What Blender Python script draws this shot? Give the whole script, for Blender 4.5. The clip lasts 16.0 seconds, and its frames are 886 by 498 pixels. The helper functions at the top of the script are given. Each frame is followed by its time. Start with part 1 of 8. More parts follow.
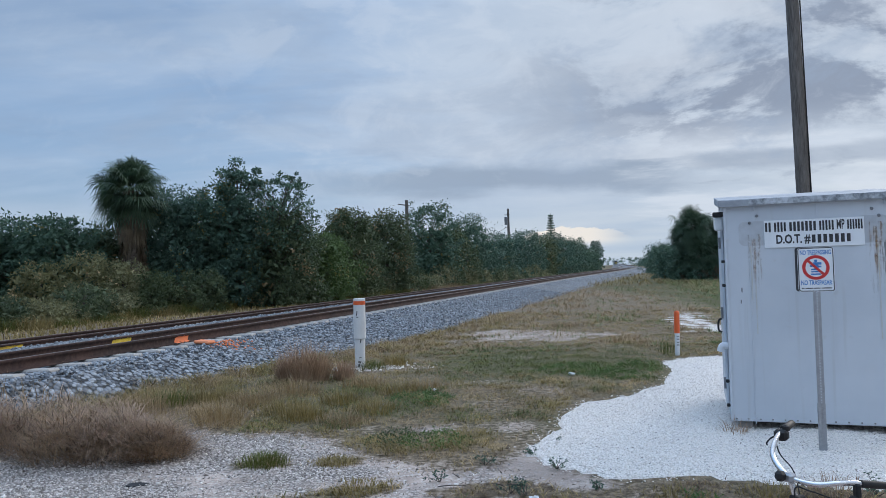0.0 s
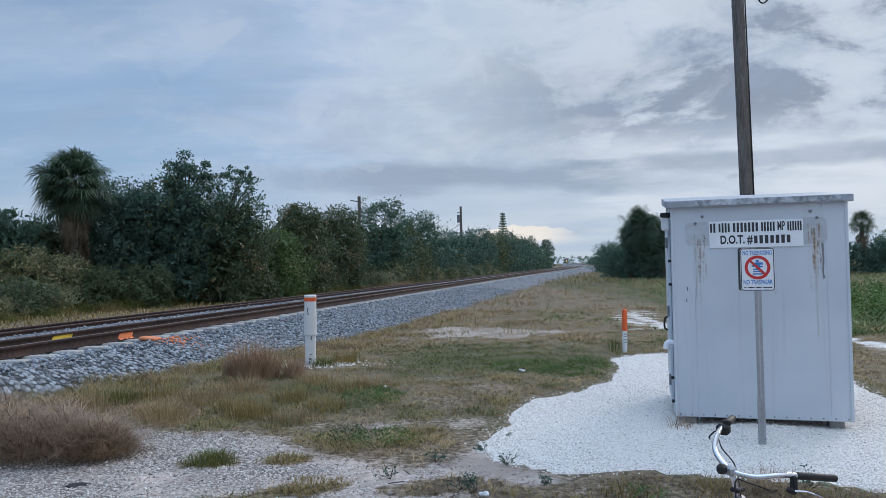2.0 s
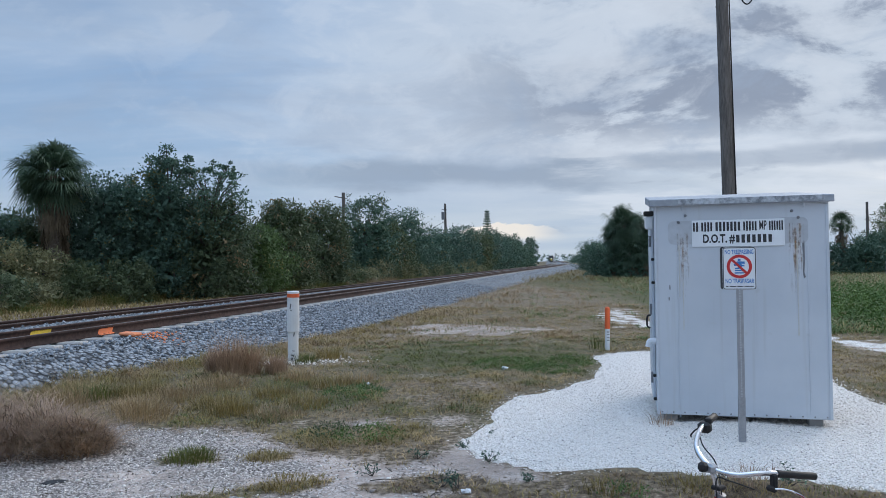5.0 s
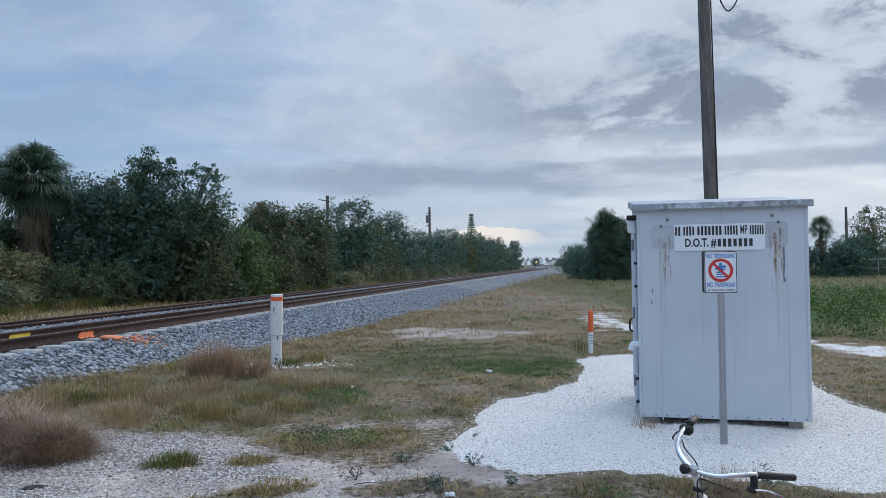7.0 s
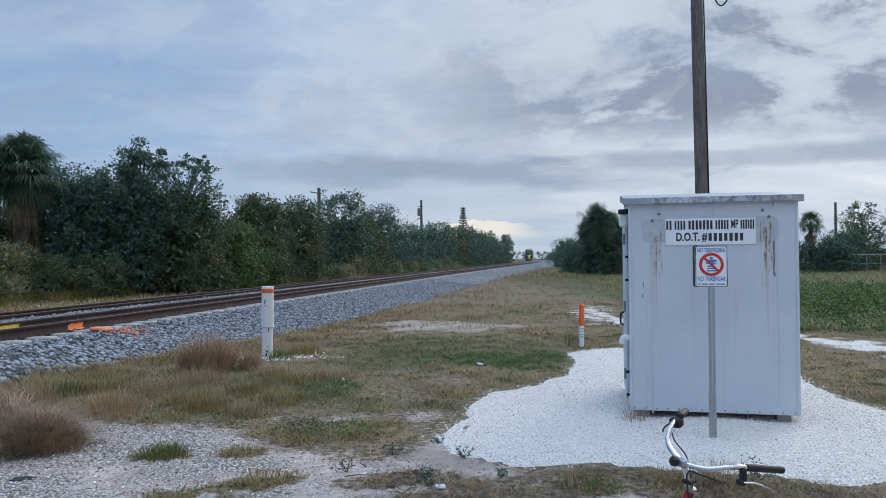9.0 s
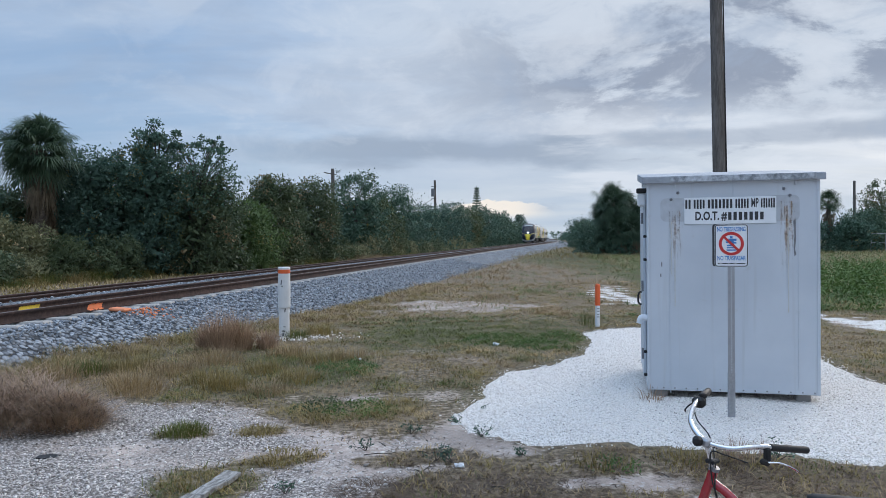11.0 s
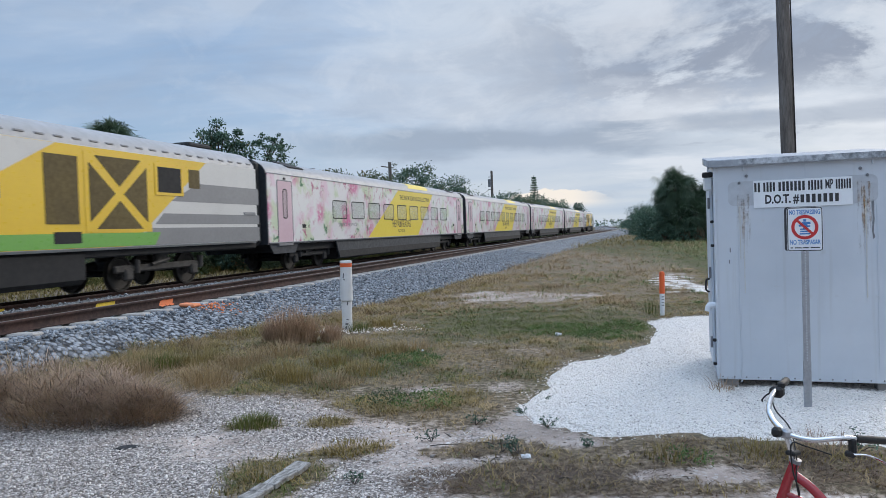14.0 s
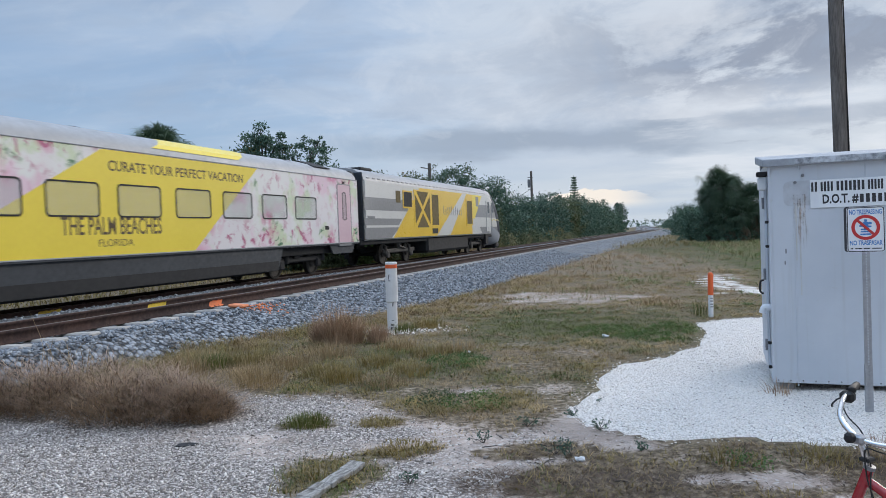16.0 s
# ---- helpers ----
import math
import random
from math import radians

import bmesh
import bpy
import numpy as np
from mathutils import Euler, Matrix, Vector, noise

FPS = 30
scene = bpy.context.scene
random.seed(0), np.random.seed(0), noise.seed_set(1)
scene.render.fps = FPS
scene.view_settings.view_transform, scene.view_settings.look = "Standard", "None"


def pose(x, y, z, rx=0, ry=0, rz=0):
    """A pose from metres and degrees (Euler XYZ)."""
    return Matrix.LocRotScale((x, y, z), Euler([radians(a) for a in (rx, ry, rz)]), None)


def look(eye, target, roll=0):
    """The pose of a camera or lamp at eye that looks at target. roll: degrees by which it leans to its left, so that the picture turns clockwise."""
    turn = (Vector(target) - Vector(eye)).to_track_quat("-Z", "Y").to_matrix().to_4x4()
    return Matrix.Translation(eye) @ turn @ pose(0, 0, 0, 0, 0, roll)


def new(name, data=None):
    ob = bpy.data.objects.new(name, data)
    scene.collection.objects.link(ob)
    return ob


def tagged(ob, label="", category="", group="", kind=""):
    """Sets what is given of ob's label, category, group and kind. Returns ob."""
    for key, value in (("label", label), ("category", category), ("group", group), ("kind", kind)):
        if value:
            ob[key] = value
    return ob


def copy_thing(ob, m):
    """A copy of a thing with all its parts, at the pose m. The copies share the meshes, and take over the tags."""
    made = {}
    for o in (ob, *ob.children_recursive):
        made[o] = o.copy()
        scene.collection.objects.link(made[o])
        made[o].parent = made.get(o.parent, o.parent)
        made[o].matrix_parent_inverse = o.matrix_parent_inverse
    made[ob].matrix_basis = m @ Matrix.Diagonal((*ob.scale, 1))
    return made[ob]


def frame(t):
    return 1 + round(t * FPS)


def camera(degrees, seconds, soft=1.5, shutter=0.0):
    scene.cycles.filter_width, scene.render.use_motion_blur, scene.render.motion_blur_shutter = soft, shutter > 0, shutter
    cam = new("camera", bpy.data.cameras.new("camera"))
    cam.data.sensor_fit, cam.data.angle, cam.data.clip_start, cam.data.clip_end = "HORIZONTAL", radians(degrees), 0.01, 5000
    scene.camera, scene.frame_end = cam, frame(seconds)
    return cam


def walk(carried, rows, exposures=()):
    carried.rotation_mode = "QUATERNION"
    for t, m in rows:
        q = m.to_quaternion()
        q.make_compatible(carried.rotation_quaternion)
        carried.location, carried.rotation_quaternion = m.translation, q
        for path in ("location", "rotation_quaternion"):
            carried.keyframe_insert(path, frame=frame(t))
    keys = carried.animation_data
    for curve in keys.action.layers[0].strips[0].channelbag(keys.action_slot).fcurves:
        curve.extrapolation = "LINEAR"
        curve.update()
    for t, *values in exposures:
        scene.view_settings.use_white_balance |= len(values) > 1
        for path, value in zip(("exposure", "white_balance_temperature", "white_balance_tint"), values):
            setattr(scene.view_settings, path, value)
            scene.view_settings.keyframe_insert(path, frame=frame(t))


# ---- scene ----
cam = camera(62.9, 16.0, soft=0.6, shutter=0.05)
PATH = [
    (0, (0.021, 0.017, 1.753), (0.025, 2.017, 1.81), -1.7),
    (0.5, (0.02, 0.019, 1.752), (0.074, 2.018, 1.799), -1.7),
    (1, (0.017, 0.007, 1.753), (0.107, 2.004, 1.796), -1.5),
    (1.5, (0.02, 0.015, 1.752), (0.136, 2.011, 1.796), -1.4),
    (2, (0.017, 0.012, 1.751), (0.152, 2.006, 1.797), -1.2),
    (2.5, (0.017, 0.011, 1.749), (0.163, 2.005, 1.796), -1.2),
    (3, (0.012, 0.012, 1.75), (0.165, 2.006, 1.794), -1.1),
    (5.5, (0.022, 0.034, 1.748), (0.209, 2.025, 1.785), -0.8),
    (6, (0.019, 0.03, 1.747), (0.216, 2.02, 1.787), -0.8),
    (6.5, (0.023, 0.023, 1.75), (0.231, 2.011, 1.792), -0.7),
    (7, (0.018, 0.02, 1.749), (0.24, 2.007, 1.795), -0.7),
    (7.5, (0.013, 0.015, 1.749), (0.247, 2.001, 1.796), -0.6),
    (8, (0.015, 0.02, 1.747), (0.256, 2.005, 1.792), -0.5),
    (8.5, (0.016, 0.021, 1.746), (0.262, 2.005, 1.785), -0.4),
    (9, (0.016, 0.025, 1.745), (0.261, 2.01, 1.772), -0.4),
    (11.5, (-0.023, 0.05, 1.742), (0.169, 2.041, 1.71), -0.7),
    (12, (-0.025, 0.053, 1.741), (0.149, 2.045, 1.708), -0.9),
    (12.5, (-0.024, 0.057, 1.738), (0.123, 2.051, 1.701), -1.2),
    (13, (-0.039, 0.053, 1.74), (0.075, 2.049, 1.698), -1.5),
    (13.5, (-0.04, 0.067, 1.736), (0.04, 2.065, 1.689), -1.8),
    (14, (-0.044, 0.067, 1.741), (0.003, 2.066, 1.693), -1.9),
    (14.5, (-0.059, 0.058, 1.739), (-0.032, 2.058, 1.692), -1.8),
    (15, (-0.078, 0.054, 1.74), (-0.064, 2.053, 1.693), -1.8),
    (15.5, (-0.105, 0.047, 1.746), (-0.134, 2.046, 1.701), -1.9),
    (16, (-0.151, 0.046, 1.753), (-0.211, 2.045, 1.711), -2.1),
]
walk(cam, [(t, look(eye, target, roll)) for t, eye, target, roll in PATH], [(0, -0.06, 6080, 10), (9, -0.06, 6080, 10), (12, 0.05, 6280, 11), (16, 0.05, 6350, 11)])

# ------------------------------------------------------------------ node helpers


def sock(tree, node, key, value):
    """Sets a node's input to a number, a colour or another node's output."""
    if value is None:
        return
    inp = node.inputs[key]
    if hasattr(value, "is_linked"):
        tree.links.new(value, inp)
    elif isinstance(value, (tuple, list)) and len(value) == 3 and inp.type == "RGBA":
        inp.default_value = (*value, 1)
    else:
        inp.default_value = value


def maths(tree, op, a, b=None, c=None, clamp=False):
    n = tree.nodes.new("ShaderNodeMath")
    n.operation, n.use_clamp = op, clamp
    for i, v in enumerate((a, b, c)):
        sock(tree, n, i, v)
    return n.outputs[0]


def mixed(tree, fac, a, b, mode="MIX"):
    n = tree.nodes.new("ShaderNodeMix")
    n.data_type, n.blend_type, n.clamp_factor = "RGBA", mode, True
    sock(tree, n, 0, fac)
    sock(tree, n, 6, a)
    sock(tree, n, 7, b)
    return n.outputs[2]


def noised(tree, vector, scale, detail=4.0, rough=0.55, distort=0.0):
    n = tree.nodes.new("ShaderNodeTexNoise")
    for k, v in (("Vector", vector), ("Scale", scale), ("Detail", detail), ("Roughness", rough), ("Distortion", distort)):
        sock(tree, n, k, v)
    return n.outputs[0]


def celled(tree, vector, scale, feature="F1"):
    n = tree.nodes.new("ShaderNodeTexVoronoi")
    n.feature = feature
    sock(tree, n, "Vector", vector)
    sock(tree, n, "Scale", scale)
    return n


def ramped(tree, fac, lo, hi, a=0.0, b=1.0, smooth=True):
    n = tree.nodes.new("ShaderNodeMapRange")
    n.interpolation_type = "SMOOTHSTEP" if smooth else "LINEAR"
    n.clamp = True
    for i, v in enumerate((fac, lo, hi, a, b)):
        sock(tree, n, i, v)
    return n.outputs[0]


def scaled(tree, vector, s, offset=(0, 0, 0)):
    n = tree.nodes.new("ShaderNodeMapping")
    sock(tree, n, "Vector", vector)
    n.inputs["Scale"].default_value = s
    n.inputs["Location"].default_value = offset
    return n.outputs[0]


# ------------------------------------------------------------------ sky and sun
world = bpy.data.worlds.new("sky")
scene.world = world
world.use_nodes = True
wt = world.node_tree
wt.nodes.clear()
SUN_AZ, SUN_EL = 48.0, 24.0  # degrees to the right of straight ahead, and above the horizon
sky = wt.nodes.new("ShaderNodeTexSky")
sky.sky_type, sky.sun_disc = "NISHITA", False
sky.sun_elevation, sky.sun_rotation = radians(SUN_EL), radians(SUN_AZ)
sky.air_density, sky.dust_density = 1.0, 1.5
direction = wt.nodes.new("ShaderNodeTexCoord").outputs["Generated"]
sep = wt.nodes.new("ShaderNodeSeparateXYZ")
wt.links.new(direction, sep.inputs[0])
dx, dy, dz = sep.outputs
up = maths(wt, "MAXIMUM", dz, 0.0)
flat = maths(wt, "ADD", up, 0.2)
com = wt.nodes.new("ShaderNodeCombineXYZ")
wt.links.new(maths(wt, "DIVIDE", dx, flat), com.inputs[0])
wt.links.new(maths(wt, "DIVIDE", dy, flat), com.inputs[1])
plane = com.outputs[0]  # the cloud layer seen from below
side = ramped(wt, dx, -0.55, 0.5)  # 0 over the open blue side, 1 over the bright side
soft = noised(wt, scaled(wt, plane, (0.8, 1.1, 1), (1.3, 0.9, 0)), 0.9, 5, 0.5, 0.5)
fine = noised(wt, scaled(wt, plane, (1.0, 1.7, 1), (4.2, 1.7, 0)), 1.5, 8, 0.56, 0.5)
lump = noised(wt, scaled(wt, plane, (1.3, 1.5, 1), (7.4, 3.3, 0)), 1.15, 8, 0.6, 0.7)
streak = noised(wt, scaled(wt, plane, (0.45, 2.0, 1), (0.3, 2.2, 0)), 1.3, 6, 0.55, 0.4)
blue = mixed(wt, 0.6, mixed(wt, 1.0, sky.outputs[0], (0.11, 0.11, 0.11), "MULTIPLY"), (0.30, 0.46, 0.70))
veil = mixed(wt, side, (0.44, 0.55, 0.70), (0.58, 0.64, 0.71))
cover = ramped(wt, maths(wt, "ADD", maths(wt, "ADD", maths(wt, "MULTIPLY", soft, 0.75), maths(wt, "MULTIPLY", streak, 0.35)), maths(wt, "MULTIPLY", side, 0.22)), 0.42, 0.78)
col = mixed(wt, cover, blue, veil)
# thinner, brighter folds in the cloud
glow = maths(wt, "MULTIPLY", ramped(wt, maths(wt, "ADD", maths(wt, "MULTIPLY", fine, 0.7), maths(wt, "MULTIPLY", streak, 0.4)), 0.5, 0.72), ramped(wt, side, 0.0, 0.8, 0.35, 0.42))
col = mixed(wt, glow, col, mixed(wt, side, (0.55, 0.66, 0.78), (0.74, 0.77, 0.80)))
# grey undersides, heavier towards the right
heavy = maths(wt, "MULTIPLY", ramped(wt, maths(wt, "ADD", maths(wt, "MULTIPLY", lump, 0.7), maths(wt, "MULTIPLY", fine, 0.3)), 0.44, 0.6), ramped(wt, side, 0.35, 0.95, 0.2, 0.35))
heavy = maths(wt, "MULTIPLY", heavy, ramped(wt, dz, 0.08, 0.2))
col = mixed(wt, heavy, col, (0.29, 0.335, 0.42))
# pale air over the horizon, with one long flat bank of grey above it
low = ramped(wt, dz, 0.015, 0.13, 1.0, 0.0)
ripple = noised(wt, scaled(wt, direction, (2.0, 2.0, 20), (2.0, 0, 0.35)), 1.6, 5, 0.5, 0.3)
haze = mixed(wt, ramped(wt, ripple, 0.4, 0.62), (0.47, 0.56, 0.66), (0.60, 0.66, 0.71))
col = mixed(wt, maths(wt, "MULTIPLY", low, 0.85), col, haze)
drift = maths(wt, "MULTIPLY", maths(wt, "SUBTRACT", noised(wt, scaled(wt, direction, (3.5, 3.5, 9), (0.6, 0, 0)), 1.5, 6, 0.55, 0.2), 0.5), 0.07)
mid = maths(wt, "ABSOLUTE", maths(wt, "SUBTRACT", maths(wt, "ADD", dz, drift), 0.118))
stratus = maths(wt, "MULTIPLY", ramped(wt, mid, 0.008, 0.030, 1.0, 0.0), maths(wt, "MULTIPLY", ramped(wt, dx, -0.3, 0.02), ramped(wt, dx, 0.27, 0.36, 1.0, 0.25)))
col = mixed(wt, maths(wt, "MULTIPLY", stratus, 0.8), col, (0.32, 0.385, 0.475))
ledge = maths(wt, "ABSOLUTE", maths(wt, "SUBTRACT", maths(wt, "ADD", dz, maths(wt, "MULTIPLY", drift, 0.5)), 0.128))
shelf = maths(wt, "MULTIPLY", ramped(wt, ledge, 0.005, 0.016, 1.0, 0.0), ramped(wt, dx, 0.29, 0.36))
# bright breaks and dark shreds in long flat layers low on the right
layers = noised(wt, scaled(wt, direction, (2.6, 2.6, 17), (4.1, 0, 1.7)), 1.5, 8, 0.6, 0.35)
low_right = maths(wt, "MULTIPLY", maths(wt, "MULTIPLY", ramped(wt, dz, 0.13, 0.24, 1.0, 0.0), ramped(wt, dz, 0.02, 0.06)), ramped(wt, dx, 0.1, 0.32))
col = mixed(wt, maths(wt, "MULTIPLY", maths(wt, "MULTIPLY", ramped(wt, layers, 0.48, 0.64), low_right), 0.7), col, (0.75, 0.785, 0.825))
col = mixed(wt, maths(wt, "MULTIPLY", maths(wt, "MULTIPLY", ramped(wt, layers, 0.36, 0.46, 1.0, 0.0), low_right), 0.65), col, (0.36, 0.41, 0.49))
col = mixed(wt, maths(wt, "MULTIPLY", shelf, 0.7), col, (0.37, 0.425, 0.505))
# heavy broken cloud overhead on the right, with brighter gaps
torn = noised(wt, scaled(wt, direction, (2.6, 2.6, 5.6), (2.7, 8.1, 0.6)), 1.5, 10, 0.64, 0.25)
mass = maths(wt, "MULTIPLY", ramped(wt, dx, 0.06, 0.34), ramped(wt, dz, 0.13, 0.2))
weight = maths(wt, "ADD", torn, maths(wt, "MULTIPLY", mass, 0.07))
col = mixed(wt, maths(wt, "MULTIPLY", maths(wt, "MULTIPLY", ramped(wt, weight, 0.46, 0.54, 1.0, 0.0), mass), 0.5), col, (0.68, 0.72, 0.77))
col = mixed(wt, maths(wt, "MULTIPLY", maths(wt, "MULTIPLY", ramped(wt, weight, 0.52, 0.6), mass), 0.85), col, (0.265, 0.31, 0.395))
# fine mottling of the thin veil
mottle = noised(wt, scaled(wt, direction, (5.5, 5.5, 11), (1.1, 3.0, 0.2)), 1.6, 8, 0.62, 0.5)
thin = maths(wt, "MULTIPLY", ramped(wt, dz, 0.06, 0.16), ramped(wt, dx, -0.5, 0.1, 0.25, 1.0))
col = mixed(wt, maths(wt, "MULTIPLY", maths(wt, "MULTIPLY", ramped(wt, mottle, 0.5, 0.66), thin), 0.32), col, (0.70, 0.75, 0.81))
col = mixed(wt, maths(wt, "MULTIPLY", maths(wt, "MULTIPLY", ramped(wt, mottle, 0.34, 0.5, 1.0, 0.0), thin), 0.38), col, (0.36, 0.44, 0.56))
# a bank of cloud on the horizon that the low sun has caught
puff = noised(wt, scaled(wt, direction, (9, 9, 22)), 2.0, 5, 0.55)
ax = maths(wt, "ABSOLUTE", maths(wt, "SUBTRACT", dx, 0.165))
bank_top = maths(wt, "ADD", maths(wt, "MULTIPLY", puff, 0.075), maths(wt, "SUBTRACT", 0.016, maths(wt, "MULTIPLY", ax, 0.22)))
bank = maths(wt, "MULTIPLY", ramped(wt, maths(wt, "SUBTRACT", bank_top, dz), -0.001, 0.003), ramped(wt, dz, 0.024, 0.036))
bank = maths(wt, "MULTIPLY", bank, ramped(wt, ax, 0.03, 0.10, 1.0, 0.0))
col = mixed(wt, maths(wt, "MULTIPLY", bank, 0.95), col, (0.93, 0.85, 0.74))
# an overcast sky brightens overhead
gain = ramped(wt, dz, 0.34, 1.0, 1.0, 3.4, False)
back = wt.nodes.new("ShaderNodeBackground")
wt.links.new(mixed(wt, 1.0, col, gain, "MULTIPLY"), back.inputs[0])
back.inputs[1].default_value = 1.0
wout = wt.nodes.new("ShaderNodeOutputWorld")
wt.links.new(back.outputs[0], wout.inputs[0])

sun = new("sun", bpy.data.lights.new("sun", "SUN"))
sun.data.energy, sun.data.angle, sun.data.color = 1.4, radians(22), (1.0, 0.90, 0.77)
a, e = radians(SUN_AZ), radians(SUN_EL)
sun.matrix_world = look((math.sin(a) * math.cos(e) * 50, math.cos(a) * math.cos(e) * 50, math.sin(e) * 50), (0, 0, 0))

# ------------------------------------------------------------------ materials
MATS = {}


def material(name, base, dark=None, rough=0.7, metal=0.0, grain=8.0, coarse=0.8, bump=0.0, amount=0.6, island=0.0, vary=0.0, coat=0.0, emit=0.0, stretch=(1, 1, 1)):
    """A surface with a coarse and a fine variation between two colours; island: change from piece to piece in a joined mesh; vary: from object to object."""
    if name in MATS:
        return MATS[name]
    m = bpy.data.materials.new(name)
    m.use_nodes = True
    t = m.node_tree
    b = t.nodes["Principled BSDF"]
    where = t.nodes.new("ShaderNodeTexCoord").outputs["Object"]
    where = scaled(t, where, stretch)
    dark = dark or tuple(c * 0.7 for c in base)
    n1, n2 = noised(t, where, coarse, 3), noised(t, where, grain, 5, 0.65)
    f = ramped(t, maths(t, "ADD", maths(t, "MULTIPLY", n1, 0.5), maths(t, "MULTIPLY", n2, 0.5)), 0.35, 0.65)
    f = maths(t, "MULTIPLY", f, amount)
    if island:
        r = t.nodes.new("ShaderNodeNewGeometry").outputs["Random Per Island"]
        f = maths(t, "ADD", maths(t, "MULTIPLY", f, 1 - island), maths(t, "MULTIPLY", r, island))
    if vary:
        r = t.nodes.new("ShaderNodeObjectInfo").outputs["Random"]
        f = maths(t, "ADD", maths(t, "MULTIPLY", f, 1 - vary), maths(t, "MULTIPLY", r, vary))
    sock(t, b, "Base Color", mixed(t, f, base, dark))
    sock(t, b, "Roughness", ramped(t, n2, 0.3, 0.7, max(rough - 0.1, 0.03), min(rough + 0.1, 1)))
    b.inputs["Metallic"].default_value = metal
    b.inputs["Coat Weight"].default_value = coat
    if bump:
        k = t.nodes.new("ShaderNodeBump")
        k.inputs["Strength"].default_value = 1.0
        k.inputs["Distance"].default_value = bump
        t.links.new(n2, k.inputs["Height"])
        t.links.new(k.outputs[0], b.inputs["Normal"])
    if emit:
        sock(t, b, "Emission Color", base)
        b.inputs["Emission Strength"].default_value = emit
    MATS[name] = m
    return m


def leafy(name, a, b, dry=None, dry_share=0.0):
    """Leaves: a spread of greens from leaf to leaf and over the plant, thin enough to let some light through."""
    m = bpy.data.materials.new(name)
    m.use_nodes = True
    t = m.node_tree
    p = t.nodes["Principled BSDF"]
    r = t.nodes.new("ShaderNodeNewGeometry").outputs["Random Per Island"]
    w = t.nodes.new("ShaderNodeTexCoord").outputs["Object"]
    n = noised(t, w, 1.6, 5, 0.65)
    f = maths(t, "ADD", maths(t, "MULTIPLY", r, 0.45), maths(t, "MULTIPLY", ramped(t, n, 0.36, 0.64), 0.55))
    c = mixed(t, f, a, b)
    if dry:
        patch = ramped(t, noised(t, scaled(t, w, (1, 1, 1), (7, 3, 1)), 0.55, 4), 0.5, 0.68)
        pick = maths(t, "GREATER_THAN", maths(t, "ADD", maths(t, "MULTIPLY", r, 0.6), maths(t, "MULTIPLY", patch, 0.55)), 1 - dry_share)
        c = mixed(t, pick, c, dry)
    v = t.nodes.new("ShaderNodeObjectInfo").outputs["Random"]
    c = mixed(t, maths(t, "MULTIPLY", v, 0.35), c, mixed(t, 1.0, c, (1.3, 1.15, 0.7), "MULTIPLY"))
    sock(t, p, "Base Color", c)
    p.inputs["Roughness"].default_value = 0.6
    p.inputs["Specular IOR Level"].default_value = 0.3
    tr = t.nodes.new("ShaderNodeBsdfTranslucent")
    t.links.new(c, tr.inputs[0])
    ms = t.nodes.new("ShaderNodeMixShader")
    ms.inputs[0].default_value = 0.2
    t.links.new(p.outputs[0], ms.inputs[1])
    t.links.new(tr.outputs[0], ms.inputs[2])
    t.links.new(ms.outputs[0], t.nodes["Material Output"].inputs[0])
    MATS[name] = m
    return m


WHITE = material("white_paint", (0.72, 0.74, 0.77), (0.60, 0.62, 0.65), 0.45, grain=5)
STEEL = material("galvanised_steel", (0.42, 0.43, 0.45), (0.28, 0.29, 0.31), 0.45, 0.8, grain=30)
RUST = material("rusty_rail", (0.06, 0.03, 0.023), (0.024, 0.014, 0.013), 0.92, 0.0, grain=14, coarse=1.5, bump=0.004, amount=1)
HEAD = material("worn_rail_top", (0.13, 0.105, 0.095), (0.06, 0.045, 0.04), 0.6, 0.2, grain=6)
CONCRETE = material("concrete_tie", (0.46, 0.44, 0.41), (0.30, 0.28, 0.26), 0.9, grain=12, bump=0.004, amount=1, vary=0.3)
STONE = material("ballast_stone", (0.38, 0.415, 0.455), (0.06, 0.071, 0.086), 0.9, grain=20, island=0.75, amount=1)
SHELL = material("white_shell_gravel", (0.96, 0.905, 0.845), (0.80, 0.745, 0.685), 0.9, grain=20, island=0.8, amount=1)
PEBBLE = material("grey_pebbles", (0.52, 0.47, 0.435), (0.17, 0.148, 0.134), 0.9, grain=20, island=0.8, amount=1)
BLACK = material("black_rubber", (0.007, 0.007, 0.008), (0.014, 0.014, 0.014), 0.7, grain=30)
WOOD = material("weathered_pole", (0.185, 0.165, 0.15), (0.085, 0.074, 0.066), 0.9, grain=9, coarse=2, bump=0.006, amount=1, stretch=(6, 6, 0.5))
BARK = material("bark", (0.12, 0.10, 0.085), (0.05, 0.042, 0.036), 0.95, grain=9, bump=0.012, amount=1, stretch=(3, 3, 1))
BOOTS = material("palm_boots", (0.20, 0.165, 0.13), (0.07, 0.058, 0.05), 0.95, grain=9, bump=0.012, amount=1, island=0.5)
ORANGE = material("orange_plastic", (0.78, 0.13, 0.03), (0.6, 0.1, 0.03), 0.5, grain=10)
ORANGE_SPRAY = material("orange_spray_paint", (0.85, 0.21, 0.06), (0.55, 0.25, 0.14), 0.8, grain=20, amount=1, island=0.5)
YELLOW_MARK = material("yellow_spray_paint", (0.75, 0.55, 0.05), (0.4, 0.27, 0.05), 0.8, grain=25, amount=1)
DARK_LEAF = leafy("dark_leaves", (0.040, 0.082, 0.066), (0.114, 0.192, 0.138), (0.18, 0.165, 0.065), 0.04)
